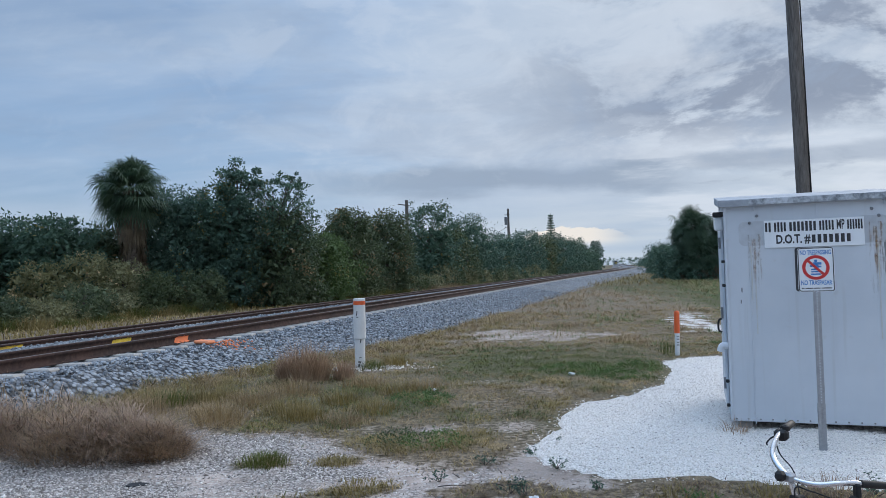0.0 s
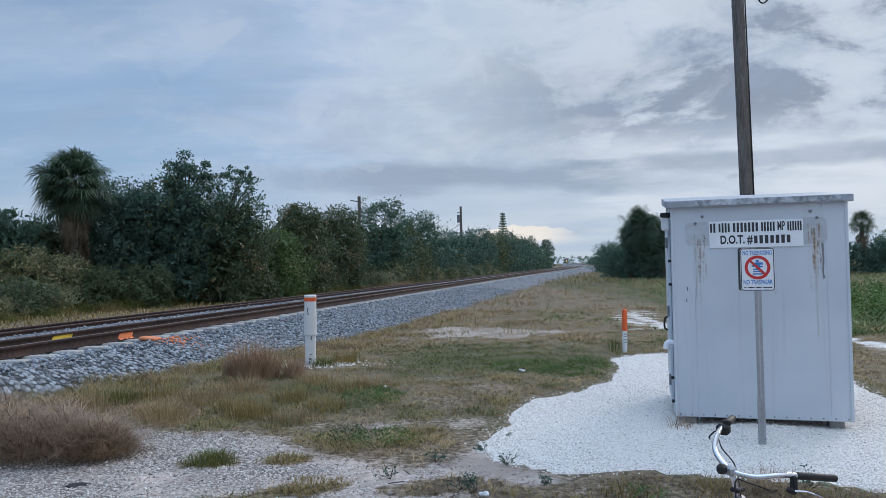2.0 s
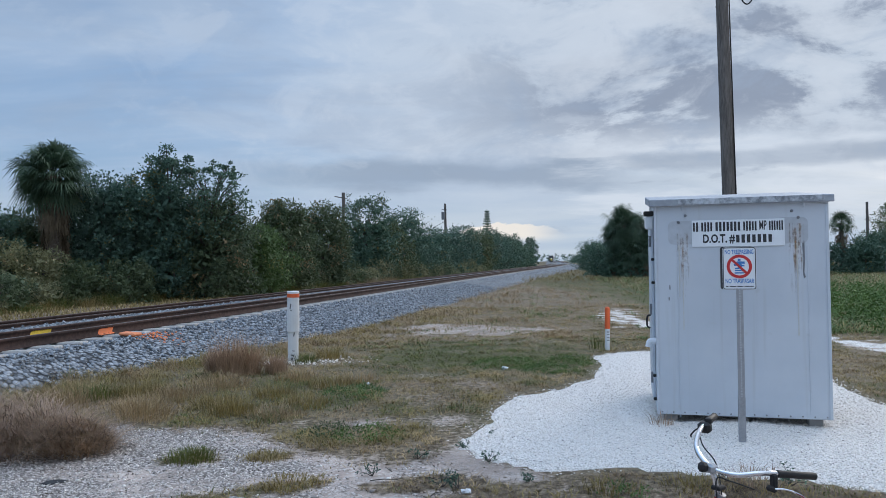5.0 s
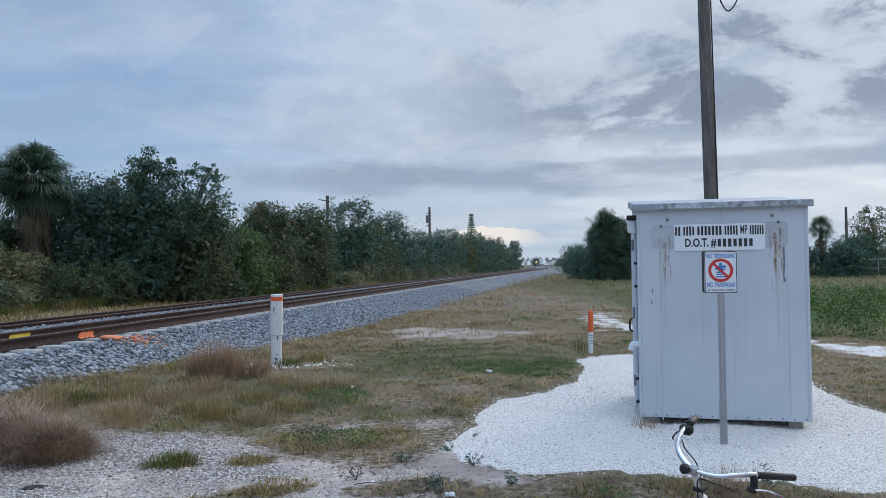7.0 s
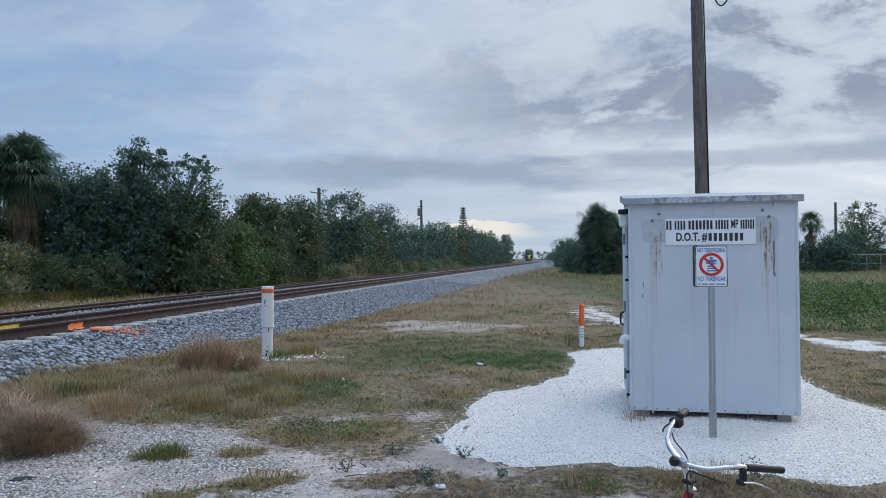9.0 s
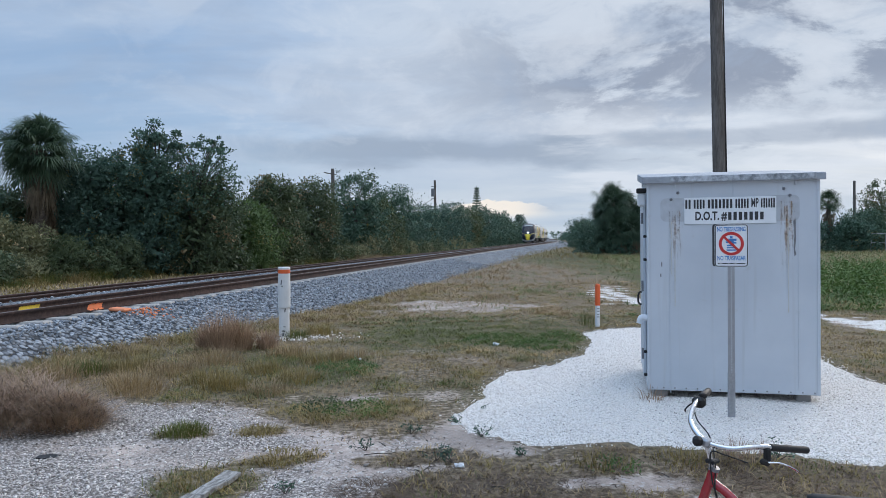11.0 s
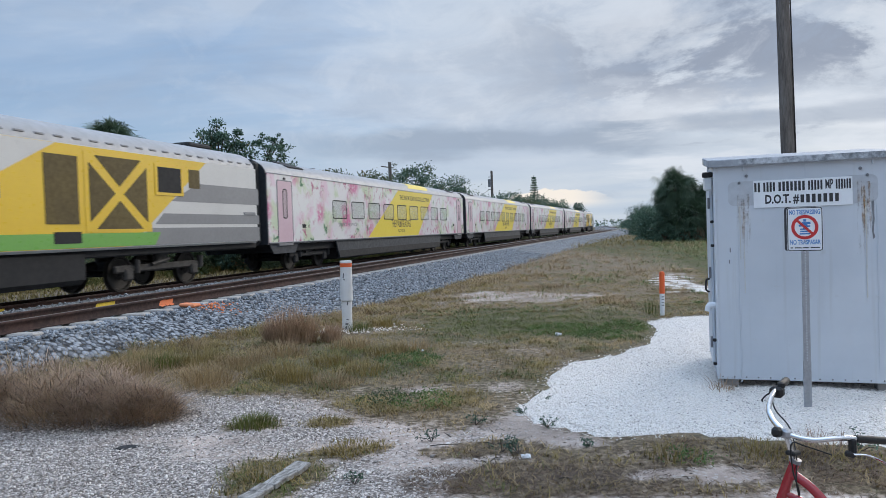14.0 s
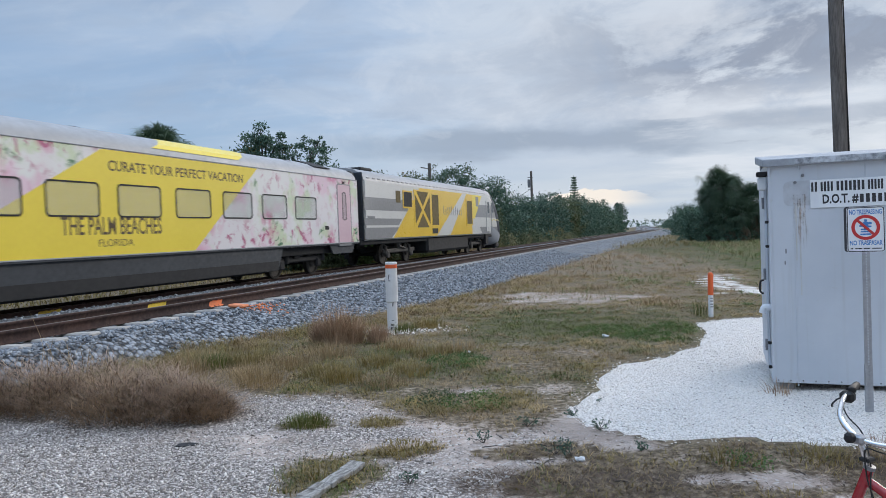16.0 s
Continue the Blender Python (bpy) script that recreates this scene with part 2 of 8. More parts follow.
OLIVE_LEAF = leafy("olive_leaves", (0.044, 0.07, 0.042), (0.125, 0.16, 0.082), (0.22, 0.168, 0.088), 0.16)
WEED_LEAF = leafy("weed_leaves", (0.05, 0.10, 0.03), (0.14, 0.22, 0.07), (0.25, 0.24, 0.1), 0.08)
MEADOW_GRASS = leafy("meadow_grass", (0.05, 0.092, 0.026), (0.14, 0.21, 0.062), (0.28, 0.24, 0.11), 0.08)
THATCH = leafy("dead_thatch", (0.05, 0.034, 0.027), (0.21, 0.15, 0.115))
BRUSH_LEAF = leafy("dry_brush", (0.105, 0.125, 0.072), (0.30, 0.29, 0.165), (0.45, 0.345, 0.22), 0.26)
LIGHT_PEBBLE = material("pale_pebbles", (0.84, 0.79, 0.74), (0.48, 0.435, 0.40), 0.9, grain=20, island=0.8, amount=1)
GREEN_LEAF = leafy("green_leaves", (0.046, 0.09, 0.038), (0.125, 0.188, 0.074), (0.2, 0.19, 0.06), 0.06)
PALM_LEAF = leafy("palm_fronds", (0.030, 0.06, 0.043), (0.092, 0.142, 0.09))
DEAD_LEAF = leafy("dead_fronds", (0.065, 0.05, 0.038), (0.165, 0.135, 0.10))
DRY_GRASS = leafy("dry_grass", (0.175, 0.123, 0.066), (0.43, 0.325, 0.19))
OLIVE_GRASS = leafy("olive_grass", (0.125, 0.10, 0.038), (0.345, 0.27, 0.115), (0.48, 0.36, 0.20), 0.24)
GREEN_GRASS = leafy("green_grass", (0.056, 0.076, 0.02), (0.148, 0.166, 0.048), (0.30, 0.24, 0.11), 0.14)
RED_GRASS = leafy("russet_grass", (0.20, 0.13, 0.095), (0.56, 0.41, 0.305))
STRAW = leafy("straw_grass", (0.155, 0.112, 0.068), (0.40, 0.30, 0.19))

# ------------------------------------------------------------------ mesh helpers


def link(name, me, mat, parent=None, label=""):
    ob = new(name, me)
    for m in mat if isinstance(mat, (list, tuple)) else (mat,):
        me.materials.append(m)
    if parent is not None:
        ob.parent = parent
    if label:
        ob["label"] = label
    return ob


def part(name, bm, mat, parent=None, label="", smooth=False):
    """Links a bmesh as one mesh object, under a thing or under a part."""
    me = bpy.data.meshes.new(name)
    bm.to_mesh(me)
    bm.free()
    if smooth:
        me.polygons.foreach_set("use_smooth", [True] * len(me.polygons))
        me.set_sharp_from_angle(angle=radians(40))
    return link(name, me, mat, parent, label)


def array_mesh(name, verts, faces):
    """A mesh from arrays of corners and of equally long faces."""
    verts, faces = np.asarray(verts, float), np.asarray(faces, int)
    me = bpy.data.meshes.new(name)
    k = faces.shape[1]
    me.vertices.add(len(verts))
    me.vertices.foreach_set("co", verts.ravel())
    me.loops.add(faces.size)
    me.loops.foreach_set("vertex_index", faces.ravel())
    me.polygons.add(len(faces))
    me.polygons.foreach_set("loop_start", np.arange(0, faces.size, k))
    me.polygons.foreach_set("loop_total", np.full(len(faces), k))
    me.update(calc_edges=True)
    return me


def empty(name, m=None):
    ob = new(name)
    ob.empty_display_size = 0.2
    if m is not None:
        ob.matrix_world = m
    return ob


def box(bm, size, at=(0, 0, 0), turn=None, bevel=0.0):
    """A box of that size round that place, with its edges broken."""
    m = Matrix.Translation(at) @ (turn or Matrix()) @ Matrix.Diagonal((*size, 1))
    made = bmesh.ops.create_cube(bm, size=1.0, matrix=m)["verts"]
    if bevel:
        edges = list({e for v in made for e in v.link_edges})
        bmesh.ops.bevel(bm, geom=edges, offset=bevel, segments=1, affect="EDGES", profile=0.5)
    return bm


def tube(bm, points, radii, sides=8, caps=True):
    """A round bar that follows points."""
    points = [Vector(p) for p in points]
    radii = radii if isinstance(radii, (list, tuple)) else [radii] * len(points)
    rings, side_way = [], None
    for i, p in enumerate(points):
        way = (points[min(i + 1, len(points) - 1)] - points[max(i - 1, 0)]).normalized()
        if side_way is None:
            side_way = way.orthogonal().normalized()
        side_way = (side_way - way * side_way.dot(way)).normalized()
        other = way.cross(side_way)
        rings.append([bm.verts.new(p + radii[i] * (math.cos(2 * math.pi * k / sides) * side_way + math.sin(2 * math.pi * k / sides) * other)) for k in range(sides)])
    for a, b in zip(rings, rings[1:]):
        for k in range(sides):
            bm.faces.new((a[k], a[(k + 1) % sides], b[(k + 1) % sides], b[k]))
    if caps:
        bm.faces.new(rings[0][::-1])
        bm.faces.new(rings[-1])
    return bm


def smooth_line(points, steps=6):
    """A smooth curve through points."""
    pts = [Vector(p) for p in points]
    pts = [2 * pts[0] - pts[1]] + pts + [2 * pts[-1] - pts[-2]]
    out = []
    for i in range(1, len(pts) - 2):
        a, b, c, d = pts[i - 1 : i + 3]
        for k in range(steps):
            t = k / steps
            out.append(0.5 * (2 * b + (c - a) * t + (2 * a - 5 * b + 4 * c - d) * t * t + (3 * b - a - 3 * c + d) * t**3))
    return out + [pts[-2]]


def prism(bm, outline, depth, m=None):
    """A flat shape in x and y, given thickness along z."""
    m = m or Matrix()
    lo = [bm.verts.new(m @ Vector((x, y, 0))) for x, y in outline]
    hi = [bm.verts.new(m @ Vector((x, y, depth))) for x, y in outline]
    n = len(outline)
    bm.faces.new(hi)
    bm.faces.new(lo[::-1])
    for i in range(n):
        bm.faces.new((lo[i], lo[(i + 1) % n], hi[(i + 1) % n], hi[i]))
    return bm


def rounded(w, h, r, n=5):
    """The outline of a rounded rectangle round the origin."""
    out = []
    for cx, cy, a0 in ((w / 2 - r, h / 2 - r, 0), (-w / 2 + r, h / 2 - r, 90), (-w / 2 + r, -h / 2 + r, 180), (w / 2 - r, -h / 2 + r, 270)):
        out += [(cx + r * math.cos(radians(a0 + 90 * k / n)), cy + r * math.sin(radians(a0 + 90 * k / n))) for k in range(n + 1)]
    return out


def ring(bm, outer, inner, depth, m=None):
    """A frame between two outlines of equally many corners."""
    m = m or Matrix()
    n = len(outer)
    rows = [[bm.verts.new(m @ Vector((x, y, z))) for x, y in o] for o, z in ((outer, 0), (outer, depth), (inner, depth), (inner, 0))]
    for a, b in zip(rows, rows[1:]):
        for i in range(n):
            bm.faces.new((a[i], a[(i + 1) % n], b[(i + 1) % n], b[i]))
    return bm


def words(text, height, mat, parent, m, name="lettering", width=None, label="", bold=0.0):
    """Raised lettering in the built-in font, centred on the pose m and facing its z."""
    cu = bpy.data.curves.new(name, "FONT")
    cu.body, cu.size, cu.align_x, cu.align_y, cu.extrude, cu.offset, cu.resolution_u = text, height / 0.7, "CENTER", "CENTER", 0.0008, bold, 3
    tmp = bpy.data.objects.new(name, cu)
    scene.collection.objects.link(tmp)
    bpy.context.view_layer.update()
    me = bpy.data.meshes.new_from_object(tmp.evaluated_get(bpy.context.evaluated_depsgraph_get()))
    bpy.data.objects.remove(tmp)
    xs = [v.co.x for v in me.vertices]
    k = width / (max(xs) - min(xs)) if width else 1
    gap = height * 0.22
    # letters that stand close together make one word
    spans = []
    for p in sorted(me.polygons, key=lambda p: min(me.vertices[q].co.x for q in p.vertices)):
        lo, hi = min(me.vertices[q].co.x for q in p.vertices), max(me.vertices[q].co.x for q in p.vertices)
        if spans and lo < spans[-1][1] + gap:
            spans[-1][1] = max(hi, spans[-1][1])
            spans[-1][2].append(p.index)
        else:
            spans.append([lo, hi, [p.index]])
    turn = m @ Matrix.Diagonal((k, 1, 1, 1))
    for lo, hi, faces in spans:
        bm, made = bmesh.new(), {}
        for q in faces:
            corners = []
            for w in me.polygons[q].vertices:
                if w not in made:
                    made[w] = bm.verts.new(turn @ me.vertices[w].co)
                corners.append(made[w])
            bm.faces.new(corners)
        part(name, bm, mat, parent, label)
    bpy.data.meshes.remove(me)


# ------------------------------------------------------------------ the line of the tracks
HEADING, FIRST = 0.29116, 12.55
ALONG = np.arange(-220, 1000, 1.0)
TURN = HEADING + 0.0003 * np.clip(ALONG, 0, 113.7) - 0.00052 * np.clip(ALONG - 113.7, 0, 178.7)
LINE_X = np.cumsum(np.sin(TURN))
LINE_Y = np.cumsum(np.cos(TURN))
_i = int(np.argmin(abs(ALONG)))
LINE_X, LINE_Y = LINE_X - LINE_X[_i], LINE_Y - LINE_Y[_i]
TRACK_NEAR, TRACK_FAR = -10.00, -14.36
RAIL_NEAR, RAIL_FAR = 0.625, 0.422


def on_line(u, p, z=0.0):
    """The place u metres along the railway and p metres to the right of the line through the camera's foot; z is over the railway's gentle rise."""
    th = float(np.interp(u, ALONG, TURN))
    return Vector((float(np.interp(u, ALONG, LINE_X)) + p * math.cos(th), float(np.interp(u, ALONG, LINE_Y)) - p * math.sin(th), z))


def rise(u):
    return 0.00185 * (u - FIRST)


def loft(name, profile_at, stations, mat, parent=None, label="", closed=False):
    """A mesh that carries a cross-section of (p, z) along the railway."""
    verts, n = [], 0
    for u in stations:
        prof = profile_at(u)
        n = len(prof)
        verts += [on_line(u, p, z + rise(u)) for p, z in prof]
    faces = []
    m = n if closed else n - 1
    for i in range(len(stations) - 1):
        for k in range(m):
            a, b = i * n + k, i * n + (k + 1) % n
            faces.append((a, a + n, b + n, b))
    me = array_mesh(name, verts, faces)
    return link(name, me, mat, parent, label)


STATIONS = sorted({*range(-120, 60, 2), *range(60, 300, 5), *range(300, 981, 20)})


def toe(u):
    return float(np.interp(u, [-30, 6, 9, 10.5, 13, 17, 21, 60, 200], [-8.25, -8.2, -7.9, -7.5, -6.95, -6.15, -5.75, -5.75, -5.6]))


def bed_profile(u):
    return [(-17.4, -0.06), (-16.4, 0.20), (-13.35, 0.21), (-12.95, 0.385), (-11.5, 0.425), (-8.55, 0.405), (-8.4, 0.375), (toe(u), -0.06 - rise(u) * 0.7)]


def bed_height(u, p):
    ps, zs = zip(*bed_profile(u))
    return float(np.interp(p, ps, zs)) + rise(u)


# ------------------------------------------------------------------ ground
def flat_noise(x, y, s, seed=0.0):
    return noise.noise(Vector((x * s + seed, y * s - seed * 0.7, seed)))


def blob(x, y, cx, cy, rx, ry, soft=0.35):
    """1 inside a ragged patch, 0 outside it."""
    d = math.hypot((x - cx) / rx, (y - cy) / ry) + 0.35 * flat_noise(x, y, 1.3, 3.3) + 0.2 * flat_noise(x, y, 4.1, 1.2)
    if cy < 6:
        d += 0.7 * flat_noise(x, y, 1.9, 6.6)
    if cy > 14:
        d += 0.55 * flat_noise(x, y, 0.9, 8.1) + 0.45 * flat_noise(x, y, 2.6, 2.9)
    return min(max((1 - d) / soft + 0.5 + 0.5 * flat_noise(x, y, 6.3, 5.5), 0), 1)


PAD = [(5.3, 13.6), (4.55, 13.5), (3.95, 13.1), (3.6, 11.8), (3.16, 10.75), (2.45, 9.85), (1.7, 9.42), (1.32, 8.55), (1.12, 7.9), (0.77, 7.25), (0.62, 6.85), (0.78, 6.36), (1.24, 5.94), (1.68, 5.82), (2.0, 5.88), (2.58, 5.62), (3.28, 5.42), (3.75, 5.05), (5.5, 5.3), (6.1, 6.6), (6.02, 8.2), (6.2, 9.0), (6.65, 10.2), (6.3, 12.2)]


def inside(x, y, poly):
    """How far inside an outline a place lies, in metres (negative outside)."""
    hit, best = False, 1e9
    for (ax, ay), (bx, by) in zip(poly, poly[1:] + poly[:1]):
        if (ay > y) != (by > y) and x < (bx - ax) * (y - ay) / (by - ay) + ax:
            hit = not hit
        ex, ey = bx - ax, by - ay
        t = min(max(((x - ax) * ex + (y - ay) * ey) / (ex * ex + ey * ey), 0), 1)
        best = min(best, math.hypot(x - ax - t * ex, y - ay - t * ey))
    return best if hit else -best


def front_edge(x):
    """Where the grass gives way to the bare, gravelly verge near the camera."""
    return float(np.interp(x, [-8, -4.5, -3, -2, -1.1, -0.5, 0.2, 0.8, 1.2, 3, 6], [8.2, 8.0, 8.2, 7.8, 7.3, 6.75, 6.5, 6.7, 6.1, 4.5, 4.0])) + 0.35 * flat_noise(x, 0, 0.9, 5)


def grassiness(x, y):
    """0 bare, 1 thick grass."""
    g = min(max((y - front_edge(x)) / 0.8 + 0.4 + 0.5 * flat_noise(x, y, 0.8, 2) + 0.3 * flat_noise(x, y, 2.7, 9), 0), 1)
    if y < front_edge(x) + 0.5:
        for cx, cy, rx, ry in ((-1.2, 5.3, 0.55, 0.4), (-0.68, 5.85, 0.4, 0.22), (-1.69, 6.8, 0.34, 0.2), (-1.0, 6.75, 0.32, 0.16), (0.6, 5.0, 0.75, 0.34), (2.3, 5.3, 1.5, 0.26), (1.7, 4.75, 0.7, 0.25), (2.9, 4.75, 0.8, 0.3), (0.1, 5.75, 0.35, 0.2), (1.1, 5.6, 0.5, 0.15), (0.6, 5.85, 0.3, 0.15)):
            g = max(g, blob(x, y, cx, cy, rx, ry) * 0.8)
    for cx, cy, rx, ry in ((2.3, 18.7, 2.0, 1.5), (0.6, 9.2, 0.35, 0.5), (-0.6, 8.2, 0.9, 0.3), (-0.9, 12.9, 0.7, 0.4), (-2.4, 12.4, 0.5, 0.3), (3.0, 15.5, 0.9, 0.35), (0.3, 8.1, 0.7, 0.3), (0.9, 7.8, 0.4, 0.6), (1.4, 10.2, 0.4, 0.4), (0.2, 11.2, 0.9, 0.3), (1.2, 14.2, 0.7, 0.3)):
        g *= 1 - (0.62 if cy > 16 else 0.34) * blob(x, y, cx, cy, rx, ry)
    s = shell_path(x, y)
    return g * (1 - s)


def shell_path(x, y):
    """The pale shell track that runs past the metal hut."""
    if not 9.5 < y < 27:
        return 0
    mid = float(np.interp(y, [9, 12, 14, 16.5, 19, 21.5, 25], [10.4, 9.9, 9.6, 7.6, 7.0, 7.3, 8.4])) + 0.35 * flat_noise(x, y, 0.8, 4)
    strong = float(np.interp(y, [9.5, 11, 16, 18, 24, 27], [0.2, 1, 1, 0.9, 0.8, 0]))
    return min(max((0.85 - abs(x - mid) + 0.9 * flat_noise(x, y, 1.7, 14)) / 0.5, 0), 1) * strong * (0.8 + 0.7 * flat_noise(x, y, 3, 8))


def greenness(x, y):
    g = 0.20 + 0.5 * flat_noise(x, y, 0.35, 11) + 0.25 * flat_noise(x, y, 1.5, 2)
    g += 0.5 * blob(x, y, 2.0, 13.2, 2.2, 2.6, 0.6) + 0.12 * blob(x, y, -1.2, 9.6, 1.5, 1.2, 0.6)
    if x > 11 and y > 11.5:
        g += 0.6
    if 16 < y and x < 8 + 0.29 * (y - 20):
        g -= 0.25
    elif y > 24:
        g += 0.3
    if x > 12 and y > 26:
        g += 0.3 
    return min(max(g, 0), 1)


def axis(lo, hi, step, far):
    mid = list(np.arange(lo, hi + 1e-6, step))
    out, d = [], step
    x = hi
    while x < far:
        d *= 1.16
        x += d
        out.append(x)
    inn, d, x = [], step, lo
    while x > -far:
        d *= 1.16
        x -= d
        inn.append(x)
    return np.array(inn[::-1] + mid + out)


def ground_height(x, y):
    near = max(0.0, 1 - max(abs(x) - 12, abs(y - 14) - 14, 0) / 12)
    z = (0.03 * flat_noise(x, y, 0.45, 6) + 0.012 * flat_noise(x, y, 2.3, 4)) * near
    d = inside(x, y, PAD) if -1 < x < 8 and 4 < y < 15 else -1
    return z - (0.03 if d > 0.15 else 0)


def build_ground():
    xs, ys = axis(-10.0, 12.0, 0.15, 2600), axis(2.5, 24.0, 0.15, 2600)
    verts = np.zeros((len(ys), len(xs), 3))
    mask = np.zeros((len(ys), len(xs), 4))
    for j, y in enumerate(ys):
        for i, x in enumerate(xs):
            verts[j, i] = (x, y, ground_height(x, y) if abs(x) < 40 and abs(y) < 60 else 0)
            near = abs(x) < 60 and -20 < y < 90
            g = grassiness(x, y) if near else 1
            gravel = (1 - g) * min(max(0.45 + 1.1 * flat_noise(x, y, 0.8, 21) + 0.5 * flat_noise(x, y, 3.1, 12) + (-x - 0.6) * 0.25, 0), 1) if near else 0
            mask[j, i] = (g, gravel, greenness(x, y) if near else 0.45, shell_path(x, y) if near else 0)
    n = len(xs)
    idx = np.arange(len(ys) * n).reshape(len(ys), n)
    faces = np.stack([idx[:-1, :-1], idx[:-1, 1:], idx[1:, 1:], idx[1:, :-1]], -1).reshape(-1, 4)
    me = array_mesh("ground", verts.reshape(-1, 3), faces)
    at = me.attributes.new("soil", "FLOAT_COLOR", "POINT")
    at.data.foreach_set("color", mask.ravel())
    me.polygons.foreach_set("use_smooth", np.ones(len(faces), bool))
    m = bpy.data.materials.new("soil_and_turf")
    m.use_nodes = True
    t = m.node_tree
    b = t.nodes["Principled BSDF"]
    w = t.nodes.new("ShaderNodeTexCoord").outputs["Object"]
    an = t.nodes.new("ShaderNodeAttribute")
    an.attribute_name = "soil"
    sp = t.nodes.new("ShaderNodeSeparateColor")
    t.links.new(an.outputs["Color"], sp.inputs[0])
    grass, gravel, green = sp.outputs
    shell = an.outputs["Alpha"]
    n1, n2, n3 = noised(t, w, 2.2, 5, 0.6), noised(t, w, 14, 5, 0.65), noised(t, w, 70, 3, 0.6)
    cell = celled(t, w, 46)
    speck = t.nodes.new("ShaderNodeSeparateColor")
    t.links.new(cell.outputs["Color"], speck.inputs[0])
    sand = mixed(t, ramped(t, n1, 0.35, 0.65), (0.56, 0.465, 0.405), (0.40, 0.325, 0.278))
    sand = mixed(t, maths(t, "MULTIPLY", ramped(t, n2, 0.52, 0.72), 0.6), sand, (0.20, 0.165, 0.14))
    sand = mixed(t, maths(t, "MULTIPLY", ramped(t, n3, 0.54, 0.68), 0.55), sand, (0.17, 0.14, 0.12))
    sand = mixed(t, maths(t, "MULTIPLY", ramped(t, speck.outputs[2], 0.8, 0.95), 0.7), sand, (0.62, 0.59, 0.56))
    pebbles = mixed(t, speck.outputs[0], (0.20, 0.175, 0.158), (0.66, 0.60, 0.555))
    pebbles = mixed(t, ramped(t, cell.outputs["Distance"], 0.4, 0.75), pebbles, (0.145, 0.125, 0.11))
    n0 = noised(t, w, 0.9, 5, 0.6)
    sand = mixed(t, maths(t, "MULTIPLY", ramped(t, n0, 0.46, 0.6), 0.55), sand, (0.20, 0.163, 0.138))
    c = mixed(t, ramped(t, maths(t, "ADD", gravel, maths(t, "MULTIPLY", n2, 0.9)), 0.55, 1.15), sand, pebbles)
    turf = mixed(t, green, mixed(t, ramped(t, n2, 0.38, 0.62), (0.27, 0.21, 0.145), (0.10, 0.076, 0.05)), mixed(t, ramped(t, n2, 0.38, 0.62), (0.115, 0.112, 0.048), (0.05, 0.052, 0.022)))
    turf = mixed(t, maths(t, "MULTIPLY", ramped(t, n3, 0.5, 0.7), 0.5), turf, (0.05, 0.045, 0.03))
    c = mixed(t, ramped(t, maths(t, "ADD", grass, maths(t, "MULTIPLY", maths(t, "SUBTRACT", n2, 0.5), 1.3)), 0.2, 0.75), c, turf)
    white = mixed(t, speck.outputs[1], (0.42, 0.395, 0.36), (0.82, 0.79, 0.75))
    c = mixed(t, ramped(t, maths(t, "ADD", shell, maths(t, "ADD", maths(t, "MULTIPLY", maths(t, "SUBTRACT", n2, 0.5), 1.3), maths(t, "MULTIPLY", maths(t, "SUBTRACT", n1, 0.5), 1.6))), 0.4, 0.75), c, white)
    sock(t, b, "Base Color", c)
    b.inputs["Roughness"].default_value = 0.95
    b.inputs["Specular IOR Level"].default_value = 0.2
    k = t.nodes.new("ShaderNodeBump")
    k.inputs["Distance"].default_value = 0.02
    t.links.new(maths(t, "ADD", n2, maths(t, "MULTIPLY", n3, 0.4)), k.inputs["Height"])
    t.links.new(k.outputs[0], b.inputs["Normal"])
    ob = link("ground", me, m)
    return tagged(ob, "sandy ground with patchy olive grass and shell gravel", "ground", kind="structure")


build_ground()


